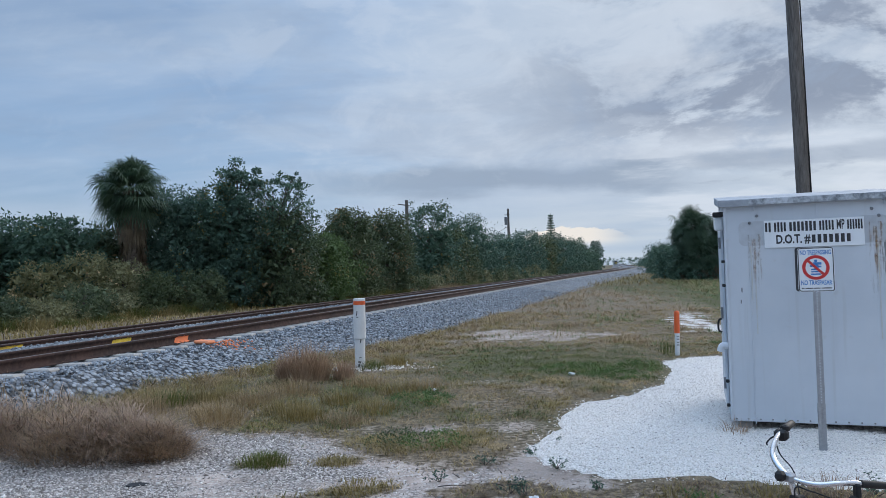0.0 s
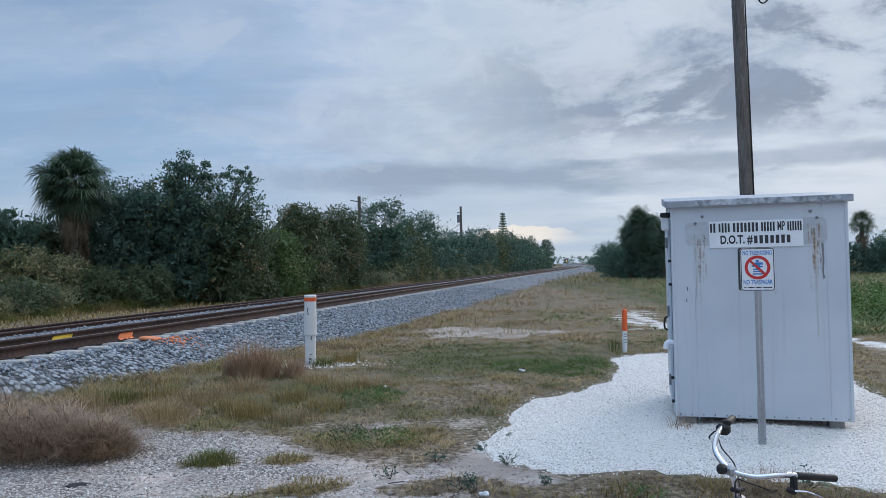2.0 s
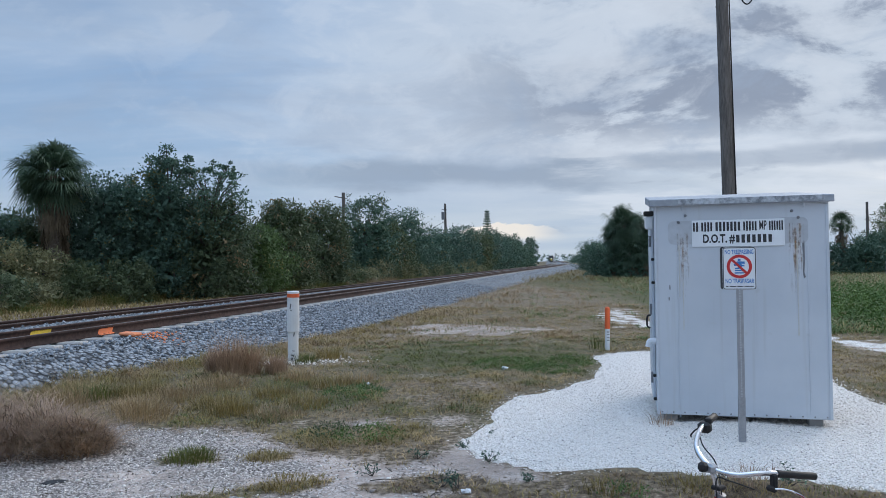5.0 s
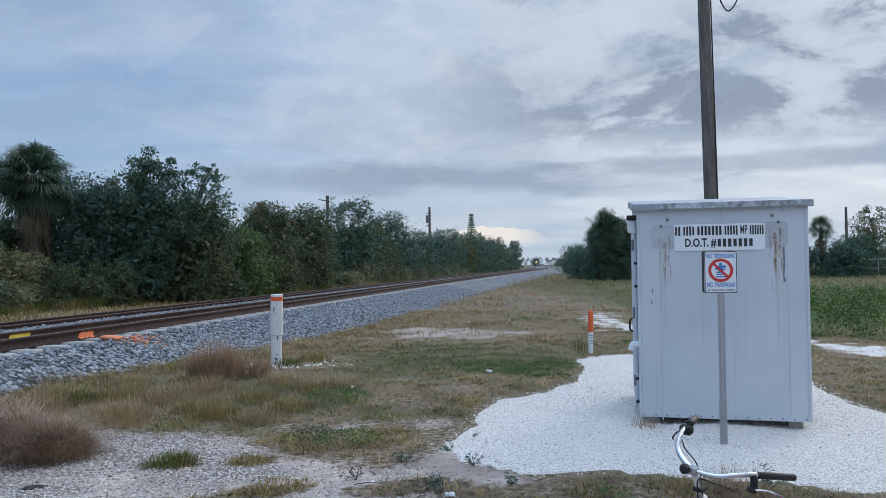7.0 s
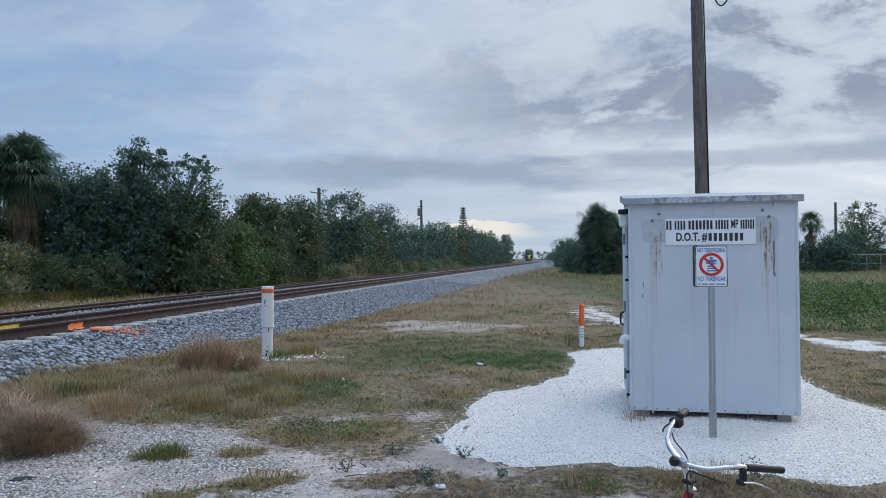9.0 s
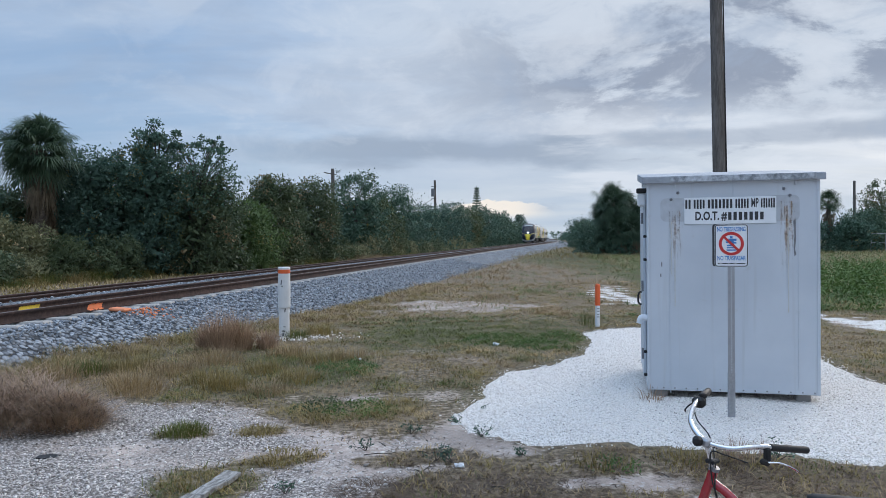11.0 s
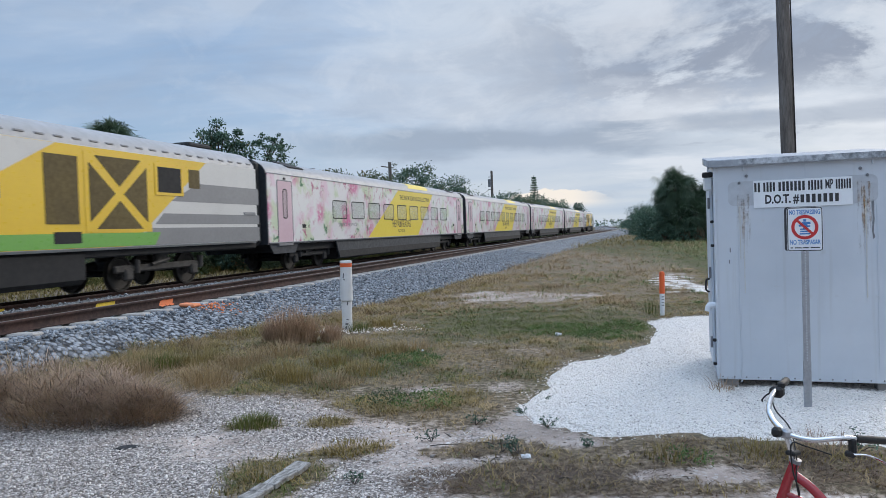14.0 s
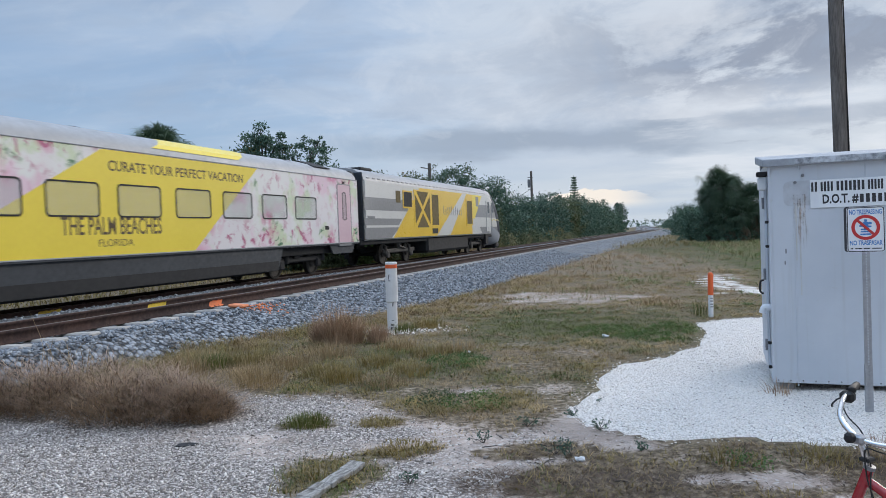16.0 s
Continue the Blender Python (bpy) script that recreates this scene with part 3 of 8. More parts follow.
def stones(name, places, sizes, mat, label, parent=None, squash=0.65, blocky=False):
    """Many small broken stones in one mesh."""
    base = np.array([(1, 0, 0), (-1, 0, 0), (0, 1, 0), (0, -1, 0), (0, 0, 1), (0, 0, -1)], float)
    tri = np.array([(0, 2, 4), (2, 1, 4), (1, 3, 4), (3, 0, 4), (2, 0, 5), (1, 2, 5), (3, 1, 5), (0, 3, 5)])
    if blocky:
        base = np.array([(x, y, z) for z in (-0.62, 0.62) for x, y in ((-0.7, -0.7), (0.7, -0.7), (0.7, 0.7), (-0.7, 0.7))])
        tri = np.array([(0, 2, 1), (0, 3, 2), (4, 5, 6), (4, 6, 7), (0, 1, 5), (0, 5, 4), (1, 2, 6), (1, 6, 5), (2, 3, 7), (2, 7, 6), (3, 0, 4), (3, 4, 7)])
    nb = len(base)
    places, sizes = np.asarray(places, float), np.asarray(sizes, float)
    n = len(places)
    rng = np.random.default_rng(len(places))
    q = rng.normal(size=(n, 4))
    q /= np.linalg.norm(q, axis=1)[:, None]
    w, x, y, z = q.T
    rot = np.stack([1 - 2 * (y * y + z * z), 2 * (x * y - w * z), 2 * (x * z + w * y), 2 * (x * y + w * z), 1 - 2 * (x * x + z * z), 2 * (y * z - w * x), 2 * (x * z - w * y), 2 * (y * z + w * x), 1 - 2 * (x * x + y * y)], -1).reshape(n, 3, 3)
    shape = base[None] * rng.uniform(0.6, 1.25, (n, nb, 3)) * rng.uniform(0.7, 1.2, (n, 1, 3)) + rng.normal(0, 0.08 if blocky else 0.22, (n, nb, 3))
    v = np.einsum("nij,nkj->nki", rot, shape) * (sizes[:, None, None] / 2)
    v[:, :, 2] *= squash
    v += places[:, None, :]
    f = tri[None] + (np.arange(n) * nb)[:, None, None]
    ob = link(name, array_mesh(name, v.reshape(-1, 3), f.reshape(-1, 3)), mat, parent)
    return tagged(ob, label, "gravel", kind="stuff")


# ------------------------------------------------------------------ railway
def bed_material():
    m = bpy.data.materials.new("ballast")
    m.use_nodes = True
    t = m.node_tree
    b = t.nodes["Principled BSDF"]
    w = t.nodes.new("ShaderNodeTexCoord").outputs["Object"]
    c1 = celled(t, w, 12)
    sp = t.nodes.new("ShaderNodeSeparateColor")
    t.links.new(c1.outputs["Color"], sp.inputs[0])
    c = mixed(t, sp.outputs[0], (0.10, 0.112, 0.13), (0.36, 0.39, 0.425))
    # near-black cell edges: shade between the stones, painted into the colour
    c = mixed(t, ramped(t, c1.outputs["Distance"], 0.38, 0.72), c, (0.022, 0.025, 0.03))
    c = mixed(t, maths(t, "MULTIPLY", ramped(t, noised(t, w, 0.4, 3), 0.45, 0.7), 0.3), c, (0.25, 0.24, 0.22))
    sock(t, b, "Base Color", c)
    b.inputs["Roughness"].default_value = 0.95
    k = t.nodes.new("ShaderNodeBump")
    k.inputs["Distance"].default_value = 0.05
    k.invert = True
    t.links.new(c1.outputs["Distance"], k.inputs["Height"])
    t.links.new(k.outputs[0], b.inputs["Normal"])
    return m


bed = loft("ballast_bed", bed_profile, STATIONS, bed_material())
tagged(bed, "bank of crushed grey stone ballast under the tracks", "ballast", kind="structure")


def bed_stones():
    rng = np.random.default_rng(4)
    places, sizes = [], []
    for u in np.arange(-14, 46, 0.02):
        dens = 9 if u < 24 else 6 if u < 34 else 4
        for _ in range(dens):
            p = rng.uniform(-8.98, toe(u) + 0.12)
            uu = u + rng.uniform(0, 0.02)
            places.append(on_line(uu, p, bed_height(uu, p) + rng.uniform(-0.05, 0.035) * min(1.0, max(0.25, (p + 8.95) * 2))))
            sizes.append(rng.uniform(0.038, 0.084))
    for u in np.arange(-12, 30, 0.02):
        for _ in range(2):
            p = rng.choice([rng.uniform(-13.4, -10.9), rng.uniform(-10.6, -9.5), rng.uniform(-17.0, -13.7)], p=[0.6, 0.15, 0.25])
            places.append(on_line(u, p, bed_height(u, p) + rng.uniform(-0.01, 0.015)))
            sizes.append(rng.uniform(0.045, 0.08))
    stones("ballast_stones", places, sizes, STONE, "loose broken grey granite ballast stones", squash=0.85, blocky=True)


bed_stones()


def rail_profile(p, z):
    """A flat-bottomed rail with its head at height z."""
    half = [(0.075, -0.185), (0.075, -0.172), (0.012, -0.150), (0.009, -0.055), (0.036, -0.042), (0.037, -0.008), (0.030, 0.0)]
    return [(p + a, z + b) for a, b in half] + [(p - a, z + b) for a, b in half[::-1]]


def build_track(name, centre, z, cant, label):
    track = tagged(empty(name, pose(*on_line(FIRST, centre, 0))), label, "railway track")
    inv = track.matrix_world.inverted()
    for p, zz in ((centre + 0.7525, z), (centre - 0.7525, z - cant)):
        rail = loft("rail", lambda u: rail_profile(p, zz), STATIONS, RUST, None, "brown rusted steel rail", True)
        rail.data.transform(inv)
        rail.parent = track
        top = loft("railhead", lambda u: [(p - 0.027, zz), (p - 0.025, zz + 0.003), (p + 0.025, zz + 0.003), (p + 0.027, zz)], STATIONS, HEAD, None, "worn bright running surface")
        top.data.transform(inv)
        top.parent = rail
    bm = box(bmesh.new(), (2.62, 0.24, 0.2), bevel=0.025)
    tie_me = bpy.data.meshes.new("tie")
    bm.to_mesh(tie_me)
    bm.free()
    tie_me.materials.append(CONCRETE)
    rng = random.Random(centre)
    far = []
    k = 0
    for u in np.arange(-12, 380, 0.61):
        tilt = math.degrees(math.atan2(cant, 1.505))
        m = Matrix.Translation(on_line(u, centre + rng.uniform(-0.02, 0.02), z - cant / 2 - 0.19 - 0.1 + rise(u) + 0.004)) @ pose(0, 0, 0, 0, -tilt, -math.degrees(np.interp(u, ALONG, TURN)) + rng.uniform(-0.6, 0.6))
        k += 1
        if k <= 150:
            tie = new("tie", tie_me)
            tie.parent = track
            tie.matrix_basis = inv @ m
        else:
            far += [inv @ m @ v.co for v in tie_me.vertices]
    nv = len(tie_me.vertices)
    bm = bmesh.new()
    vs = [bm.verts.new(v) for v in far]
    bm.verts.ensure_lookup_table()
    for i in range(len(far) // nv):
        for poly in tie_me.polygons:
            bm.faces.new([vs[i * nv + q] for q in poly.vertices])
    tagged(part("ties", bm, CONCRETE, track, "row of pale concrete ties"), kind="stuff")
    return track


near_track = build_track("railway_track", TRACK_NEAR, RAIL_NEAR, 0.0565, "rusty steel rails on concrete ties, nearer of two tracks")
far_track = build_track("railway_track", TRACK_FAR, RAIL_FAR, 0.0565, "rusty steel rails on concrete ties, lying behind another track")


def paint_marks():
    """Spray paint left on the rails by a track crew."""
    for track, p, z, u0, u1, mat, label in ((near_track, TRACK_NEAR - 0.7525, RAIL_NEAR - 0.054, 12.2, 12.75, YELLOW_MARK, "yellow sprayed mark"), (far_track, TRACK_FAR + 0.7525, RAIL_FAR, 12.1, 12.7, YELLOW_MARK, "yellow sprayed mark"), (near_track, TRACK_NEAR + 0.7525, RAIL_NEAR, 12.2, 12.62, ORANGE_SPRAY, "faded orange sprayed mark")):
        bm = bmesh.new()
        rows = []
        for u in np.linspace(u0, u1, 8):
            w = 0.008 * math.sin(u * 40)
            rows.append([bm.verts.new(track.matrix_world.inverted() @ on_line(u + (0.04 if i > 1 else 0), p + a, z + b + w + rise(u))) for i, (a, b) in enumerate(((0.072, -0.167), (0.0145, -0.148), (0.0118, -0.06), (0.0385, -0.046)))])
        for a, b in zip(rows, rows[1:]):
            for i in range(3):
                bm.faces.new((a[i], b[i], b[i + 1], a[i + 1]))
        part("paint_mark", bm, mat, track, label)
    for u in (18.0, 18.2, 18.4, 19.0, 19.2, 19.4):
        a = on_line(u, TRACK_FAR + 0.7525 + 0.016, RAIL_FAR - 0.10 + rise(u))
        bm = box(bmesh.new(), (0.09, 0.006, 0.05), far_track.matrix_world.inverted() @ a, pose(0, 0, 0, 0, 0, 90 - 17.1))
        part("paint_mark", bm, material("faded_white_paint", (0.45, 0.43, 0.41)), far_track, "faded white chalked characters")
    bm = box(bmesh.new(), (0.34, 0.26, 0.06), bevel=0.02)
    t = part("tie_end", bm, ORANGE_SPRAY, near_track, "tie end sprayed bright orange")
    t.matrix_basis = near_track.matrix_world.inverted() @ Matrix.Translation(on_line(12.35, TRACK_NEAR + 1.36, 0.47)) @ pose(0, 0, 0, 0, 4, -16.8)
    rng = np.random.default_rng(8)
    ps = []
    for _ in range(70):
        p = TRACK_NEAR + 1.4 + abs(rng.normal(0, 0.3))
        u = 12.6 + rng.normal(0, 0.28) + (p + 8.8) * 0.5
        ps.append(on_line(u, p, bed_height(u, p) + 0.022))
    stones("painted_stones", ps, rng.uniform(0.04, 0.08, len(ps)), ORANGE_SPRAY, "ballast stones dusted with orange spray paint", squash=0.8)


paint_marks()


# ------------------------------------------------------------------ white shell pad
def build_pad():
    bm = bmesh.new()
    xs, ys = np.arange(0.3, 7.0, 0.12), np.arange(4.8, 14.0, 0.12)
    grid = {}
    for i, x in enumerate(xs):
        for j, y in enumerate(ys):
            d = inside(x, y, PAD) + 0.06 * flat_noise(x, y, 2.2, 7) + 0.06 * flat_noise(x, y, 7, 3)
            if d > -0.12:
                h = 0.05 * min(max(d / 0.45, 0), 1) ** 0.6 + 0.02 * flat_noise(x, y, 1.2, 1)
                grid[i, j] = bm.verts.new((x, y, h - 0.02 + min(d, 0) * 0.3))
    for i, j in list(grid):
        q = [grid.get(k) for k in ((i, j), (i + 1, j), (i + 1, j + 1), (i, j + 1))]
        if all(q):
            bm.faces.new(q)
    m = bpy.data.materials.new("shell_pad")
    m.use_nodes = True
    t = m.node_tree
    b = t.nodes["Principled BSDF"]
    w = t.nodes.new("ShaderNodeTexCoord").outputs["Object"]
    c1 = celled(t, w, 62)
    sp = t.nodes.new("ShaderNodeSeparateColor")
    t.links.new(c1.outputs["Color"], sp.inputs[0])
    c = mixed(t, sp.outputs[0], (0.80, 0.755, 0.705), (0.95, 0.905, 0.855))
    # crevice shade between shell pieces, put into the colour at cell edges
    c = mixed(t, ramped(t, c1.outputs["Distance"], 0.5, 0.8), c, (0.50, 0.46, 0.42))
    c = mixed(t, maths(t, "MULTIPLY", ramped(t, noised(t, w, 1.1, 4), 0.5, 0.75), 0.15), c, (0.55, 0.52, 0.47))
    sock(t, b, "Base Color", c)
    b.inputs["Roughness"].default_value = 0.95
    k = t.nodes.new("ShaderNodeBump")
    k.inputs["Distance"].default_value = 0.02
    k.invert = True
    t.links.new(c1.outputs["Distance"], k.inputs["Height"])
    t.links.new(k.outputs[0], b.inputs["Normal"])
    ob = part("shell_pad", bm, m, smooth=True)
    tagged(ob, "bed of bright white crushed shell round the metal hut", "gravel pad", kind="structure")
    rng = np.random.default_rng(3)
    ps, ss = [], []
    while len(ps) < 23000:
        x, y = rng.uniform(0.4, 6.6), 4.9 + 8.9 * rng.uniform() ** 1.5
        d = inside(x, y, PAD) + 0.08 * flat_noise(x, y, 2.2, 7) + 0.10 * flat_noise(x, y, 6.3, 2) + rng.normal(0, 0.07)
        if d > -0.05:
            h = 0.05 * min(max(d / 0.45, 0), 1) ** 0.6 + 0.02 * flat_noise(x, y, 1.2, 1) - 0.02
            ps.append((x, y, h + 0.003))
            ss.append(rng.uniform(0.011, 0.030))
    k = len(ps) // 14
    stones("shell_gravel", ps[k:], ss[k:], SHELL, "loose bright white shell and limestone pieces")
    stones("dark_grit", ps[:k], [q * 0.75 for q in ss[:k]], PEBBLE, "dark bits of grit among white shell")


build_pad()


def verge_stones():
    rng = np.random.default_rng(9)
    ps, ss = [], []
    while len(ps) < 21000:
        x, y = rng.uniform(-5.5, 3.5), 3.6 + 5.2 * rng.uniform() ** 1.3
        if inside(x, y, PAD) > -0.05 or grassiness(x, y) > 0.45 * rng.uniform(0.6, 1.4):
            continue
        if rng.uniform() > 0.25 + 0.9 * flat_noise(x, y, 0.8, 21) + (-x - 0.4) * 0.3:
            continue
        ps.append((x, y, ground_height(x, y) + 0.004))
        ss.append(rng.uniform(0.010, 0.027) * (1.8 if rng.uniform() < 0.06 else 1))
    k = len(ps) * 11 // 20
    stones("verge_gravel", ps[:k], ss[:k], PEBBLE, "scattered grey pebbles on bare sand", squash=0.85)
    stones("shell_fragments", ps[k:], ss[k:], LIGHT_PEBBLE, "scattered pale shell and stone fragments on bare sand", squash=0.85)


verge_stones()


def verge_debris():
    """Bits of dead leaf, bark and shell strewn over the bare sand."""
    rng = np.random.default_rng(15)
    n = 3800
    y = 3.7 + 4.6 * rng.uniform(0, 1, n) ** 1.2
    x = rng.uniform(-4.5, 4.2, n)
    keep = np.array([inside(a, b, PAD) < -0.03 and flat_noise(a, b, 1.4, 33) + 0.5 * flat_noise(a, b, 4.4, 3) > rng.uniform(-0.5, 0.35) for a, b in zip(x, y)])
    x, y = x[keep], y[keep]
    n = len(x)
    a = rng.uniform(0, 6.28, n)
    ln, wd = rng.uniform(0.006, 0.03, n), rng.uniform(0.002, 0.007, n)
    z = np.array([ground_height(p, q) for p, q in zip(x, y)]) + 0.006
    c = np.stack([x, y, z], 1)
    d = np.stack([np.cos(a) * ln, np.sin(a) * ln, rng.uniform(-0.002, 0.01, n)], 1)
    s = np.stack([-np.sin(a) * wd, np.cos(a) * wd, rng.uniform(-0.003, 0.003, n)], 1)
    v = np.stack([c - d, c + s, c + d, c - s + (0, 0, 0.004)], 1).reshape(-1, 3)
    f = np.arange(n * 4).reshape(n, 4)
    mat = material("dead_leaf_bits", (0.16, 0.12, 0.09), (0.05, 0.038, 0.03), 0.95, island=0.8, amount=1)
    tagged(link("leaf_litter", array_mesh("leaf_litter", v, f), mat), "scattered bits of dead leaf and bark", "leaf litter", kind="stuff")


verge_debris()

# ------------------------------------------------------------------ plants
def leaf_cloud(rng, centres, radii, per, size, flat=0.75):
    """Small folded leaves gathered in clumps: arrays of corners and faces."""
    n = int(per * len(centres))
    k = rng.integers(0, len(centres), n)
    d = rng.normal(size=(n, 3))
    d /= np.linalg.norm(d, axis=1)[:, None]
    r = radii[k] * rng.uniform(0.2, 1.0, n) ** 0.5 * np.where(rng.uniform(size=n) < 0.28, rng.uniform(1.0, 1.8, n), 1.0)
    c = centres[k] + d * r[:, None] * np.array([1, 1, flat])
    a = d + rng.normal(0, 0.8, (n, 3))
    a /= np.linalg.norm(a, axis=1)[:, None]
    b = np.cross(a, rng.normal(size=(n, 3)))
    b /= np.linalg.norm(b, axis=1)[:, None] + 1e-9
    s = size * rng.uniform(0.6, 1.35, n)[:, None]
    v = np.stack([c - a * s, c + b * s * 0.45, c + a * s, c - b * s * 0.45], 1)
    return v.reshape(-1, 3), (np.arange(n * 4).reshape(n, 4))


def tree(name, label, x, y, height, width, mat, seed=0, leaves=6000, size=0.12, base=0.25, clumps=46, lean=0.0, open_top=0.0, category="tree"):
    """A tapered trunk with limbs that end in clumps of leaves."""
    rng = np.random.default_rng(seed + 100)
    clumps, size, leaves = int(clumps * 1.9), size * 0.76, leaves * (1.5 if height > 3.5 else 1.0)
    th = tagged(empty(name, pose(x, y, 0)), label, category)
    top = Vector((lean, 0, height * 0.72))
    bm = bmesh.new()
    r0 = max(0.05, height * 0.018)
    tube(bm, smooth_line([(0, 0, -0.1), (0.1 * width * 0.3, 0.05, height * 0.25), (lean * 0.6, -0.05, height * 0.5), top], 3), [r0 * 1.3] + [r0] * 4 + [r0 * 0.7] * 4 + [r0 * 0.4], 7)

    def half_width(z):
        return width / 2 * math.sqrt(max(0.0, 1 - ((z - base) / (1 - base) * 1.25 - 0.35) ** 2))

    centres, radii = [], []
    for i in range(clumps):
        z = base + (1 - base) * (i + 0.5) / clumps
        ang = i * 2.399 + rng.uniform(-0.5, 0.5)
        rr = half_width(z) * rng.uniform(0.6, 1.05) * (0.5 if i % 4 == 1 else 1)
        c = Vector((lean * z + rr * math.cos(ang), rr * math.sin(ang), height * z * rng.uniform(0.94, 1.0)))
        centres.append(c)
        radii.append(width * rng.uniform(0.07, 0.15) * (1 - open_top * max(0, z - 0.6)))
        if i % 5 == 0:
            s = Vector((lean * 0.5 * z, 0, height * max(0.12, z * 0.62)))
            tube(bm, [s, s.lerp(c, 0.55) + Vector((0, 0, 0.06 * height)), c], [r0 * 0.4, r0 * 0.25, r0 * 0.1], 5, False)
    part("trunk", bm, BARK, th, "dark bark")
    v, f = leaf_cloud(rng, np.array(centres), np.array(radii), leaves / clumps, size)
    # broader leaves added deep in the crown to block light and darken it
    n = 0 if base > 0.3 else int(min(2200, leaves * 0.16))
    if n:
        zz = base + (1 - base) * rng.uniform(0, 0.66 if open_top > 0.2 else 0.84, n)
        rr = np.array([half_width(z) for z in zz]) * 0.74 * np.sqrt(rng.uniform(0, 1, n))
        ang = rng.uniform(0, 6.283, n)
        inner = np.stack([lean * zz + rr * np.cos(ang), rr * np.sin(ang), height * zz], 1)
        v2, f2 = leaf_cloud(rng, inner, np.full(n, 0.05 * width), 1, min(0.035 * width + 0.045, 0.24))
        v, f = np.concatenate([v, v2]), np.concatenate([f, f2 + len(v)])
    v[:, 2] = np.maximum(v[:, 2], 0.05)
    link("crown", array_mesh("crown", v, f), mat, th)
    return th


def clear_of_rails(x, y, height, width):
    """Moves a tree of the thicket back along its line of sight until its crown clears the trains."""
    p = x * math.cos(HEADING) - y * math.sin(HEADING)
    k = max(1.0, (17.3 + 0.5 * width) / abs(p))
    return x * k, y * k, 1.75 + (height - 1.75) * k, width * min(k, 1.25)


def frond_fan(rng, base, way, length, n, spread, droop, width):
    """A fan palm's leaf: a stalk and narrow pointed fingers."""
    way = Vector(way).normalized()
    sidew = way.cross(Vector((0, 0, 1)))
    sidew = sidew.normalized() if sidew.length > 0.05 else Vector((1, 0, 0))
    roll = rng.uniform(-1.1, 1.1)
    sidew = (sidew * math.cos(roll) + sidew.cross(way) * math.sin(roll)).normalized()
    upw = sidew.cross(way)
    hub = Vector(base) + way * length * rng.uniform(0.45, 0.66)
    vs, fs = [], []

    def strip(p, q, r, w):
        k = len(vs)
        s2 = (q - p).cross(upw).normalized() * w
        vs.extend([p - s2 * 0.4, p + s2 * 0.4, q + s2, q - s2, r])
        fs.extend([(k, k + 1, k + 2), (k, k + 2, k + 3), (k + 3, k + 2, k + 4)])

    strip(Vector(base), hub - way * 0.01, hub, 0.015)
    for i in range(n):
        a = (i / (n - 1) - 0.5) * spread + rng.uniform(-0.05, 0.05)
        d = way * math.cos(a) + sidew * math.sin(a)
        ln = length * 0.46 * (0.75 + 0.25 * math.cos(a)) * rng.uniform(0.85, 1.1)
        mid = hub + d * ln * 0.55 + upw * 0.03
        tip = hub + d * ln - Vector((0, 0, 1)) * droop * ln * rng.uniform(0.6, 1.3)
        strip(hub, mid, tip, width)
    return vs, fs


def fan_palm(name, label, x, y, height, crown, seed=0, fronds=60, trunk_r=0.2, dead=14, low=-35, n=15, lean=0.0, skirt=True):
    rng = np.random.default_rng(seed + 900)
    th = tagged(empty(name, pose(x, y, 0)), label, "palm tree")
    heart = Vector((lean, 0, height - crown * 0.42))
    bm = bmesh.new()
    hz = max(heart.z, 0.3)
    pts = [(lean * k / 6, 0, hz * k / 6) for k in range(7)]
    tube(bm, pts, [trunk_r * 1.15] + [trunk_r] * 5 + [trunk_r * 0.9], 12)
    part("trunk", bm, BOOTS, th, "brown fibrous trunk")
    if skirt:
        bm = bmesh.new()
        rows = max(4, int(hz / 0.16))
        for j in range(rows):
            z = hz * (0.25 + 0.75 * j / rows)
            for i in range(9):
                a = 2 * math.pi * (i / 9 + (j % 2) / 18) + rng.uniform(-0.1, 0.1)
                m = Matrix.Translation((lean * z / hz + trunk_r * math.cos(a), trunk_r * math.sin(a), z)) @ pose(0, 0, 0, 0, rng.uniform(12, 40), math.degrees(a))
                box(bm, (0.04, 0.11, 0.3), (0, 0, 0.1), m)
        tagged(part("leaf_sheathing", bm, BOOTS, th, "split grey-brown leaf bases"), kind="stuff")
    vs, fs = [], []
    for i in range(fronds):
        el = radians(low + (88 - low) * ((i + 0.5) / fronds) ** 1.05 + rng.uniform(-9, 9))
        az = i * 2.399 + rng.uniform(-0.3, 0.3)
        way = (math.cos(el) * math.cos(az), math.cos(el) * math.sin(az), math.sin(el))
        v, f = frond_fan(rng, heart, way, crown * 0.5 * rng.uniform(0.5, 1.1), n, 4.4, 0.42, 0.010 * crown / 2 + 0.008)
        fs += [tuple(q + len(vs) for q in t) for t in f]
        vs += v
    link("crown", array_mesh("crown", [tuple(v) for v in vs], fs), PALM_LEAF, th)
    vs, fs = [], []
    for i in range(dead):
        el, az = radians(rng.uniform(-88, -62)), rng.uniform(0, 6.28)
        way = (math.cos(el) * math.cos(az), math.cos(el) * math.sin(az), math.sin(el))
        v, f = frond_fan(rng, heart - Vector((0, 0, rng.uniform(0, hz * 0.42))), way, crown * 0.42, 9, 1.2, 0.6, 0.035)
        fs += [tuple(q + len(vs) for q in t) for t in f]
        vs += v
    if vs:
        link("dead_fronds", array_mesh("dead_fronds", [tuple(v) for v in vs], fs), DEAD_LEAF, th, "hanging dry brown fronds")
    return th


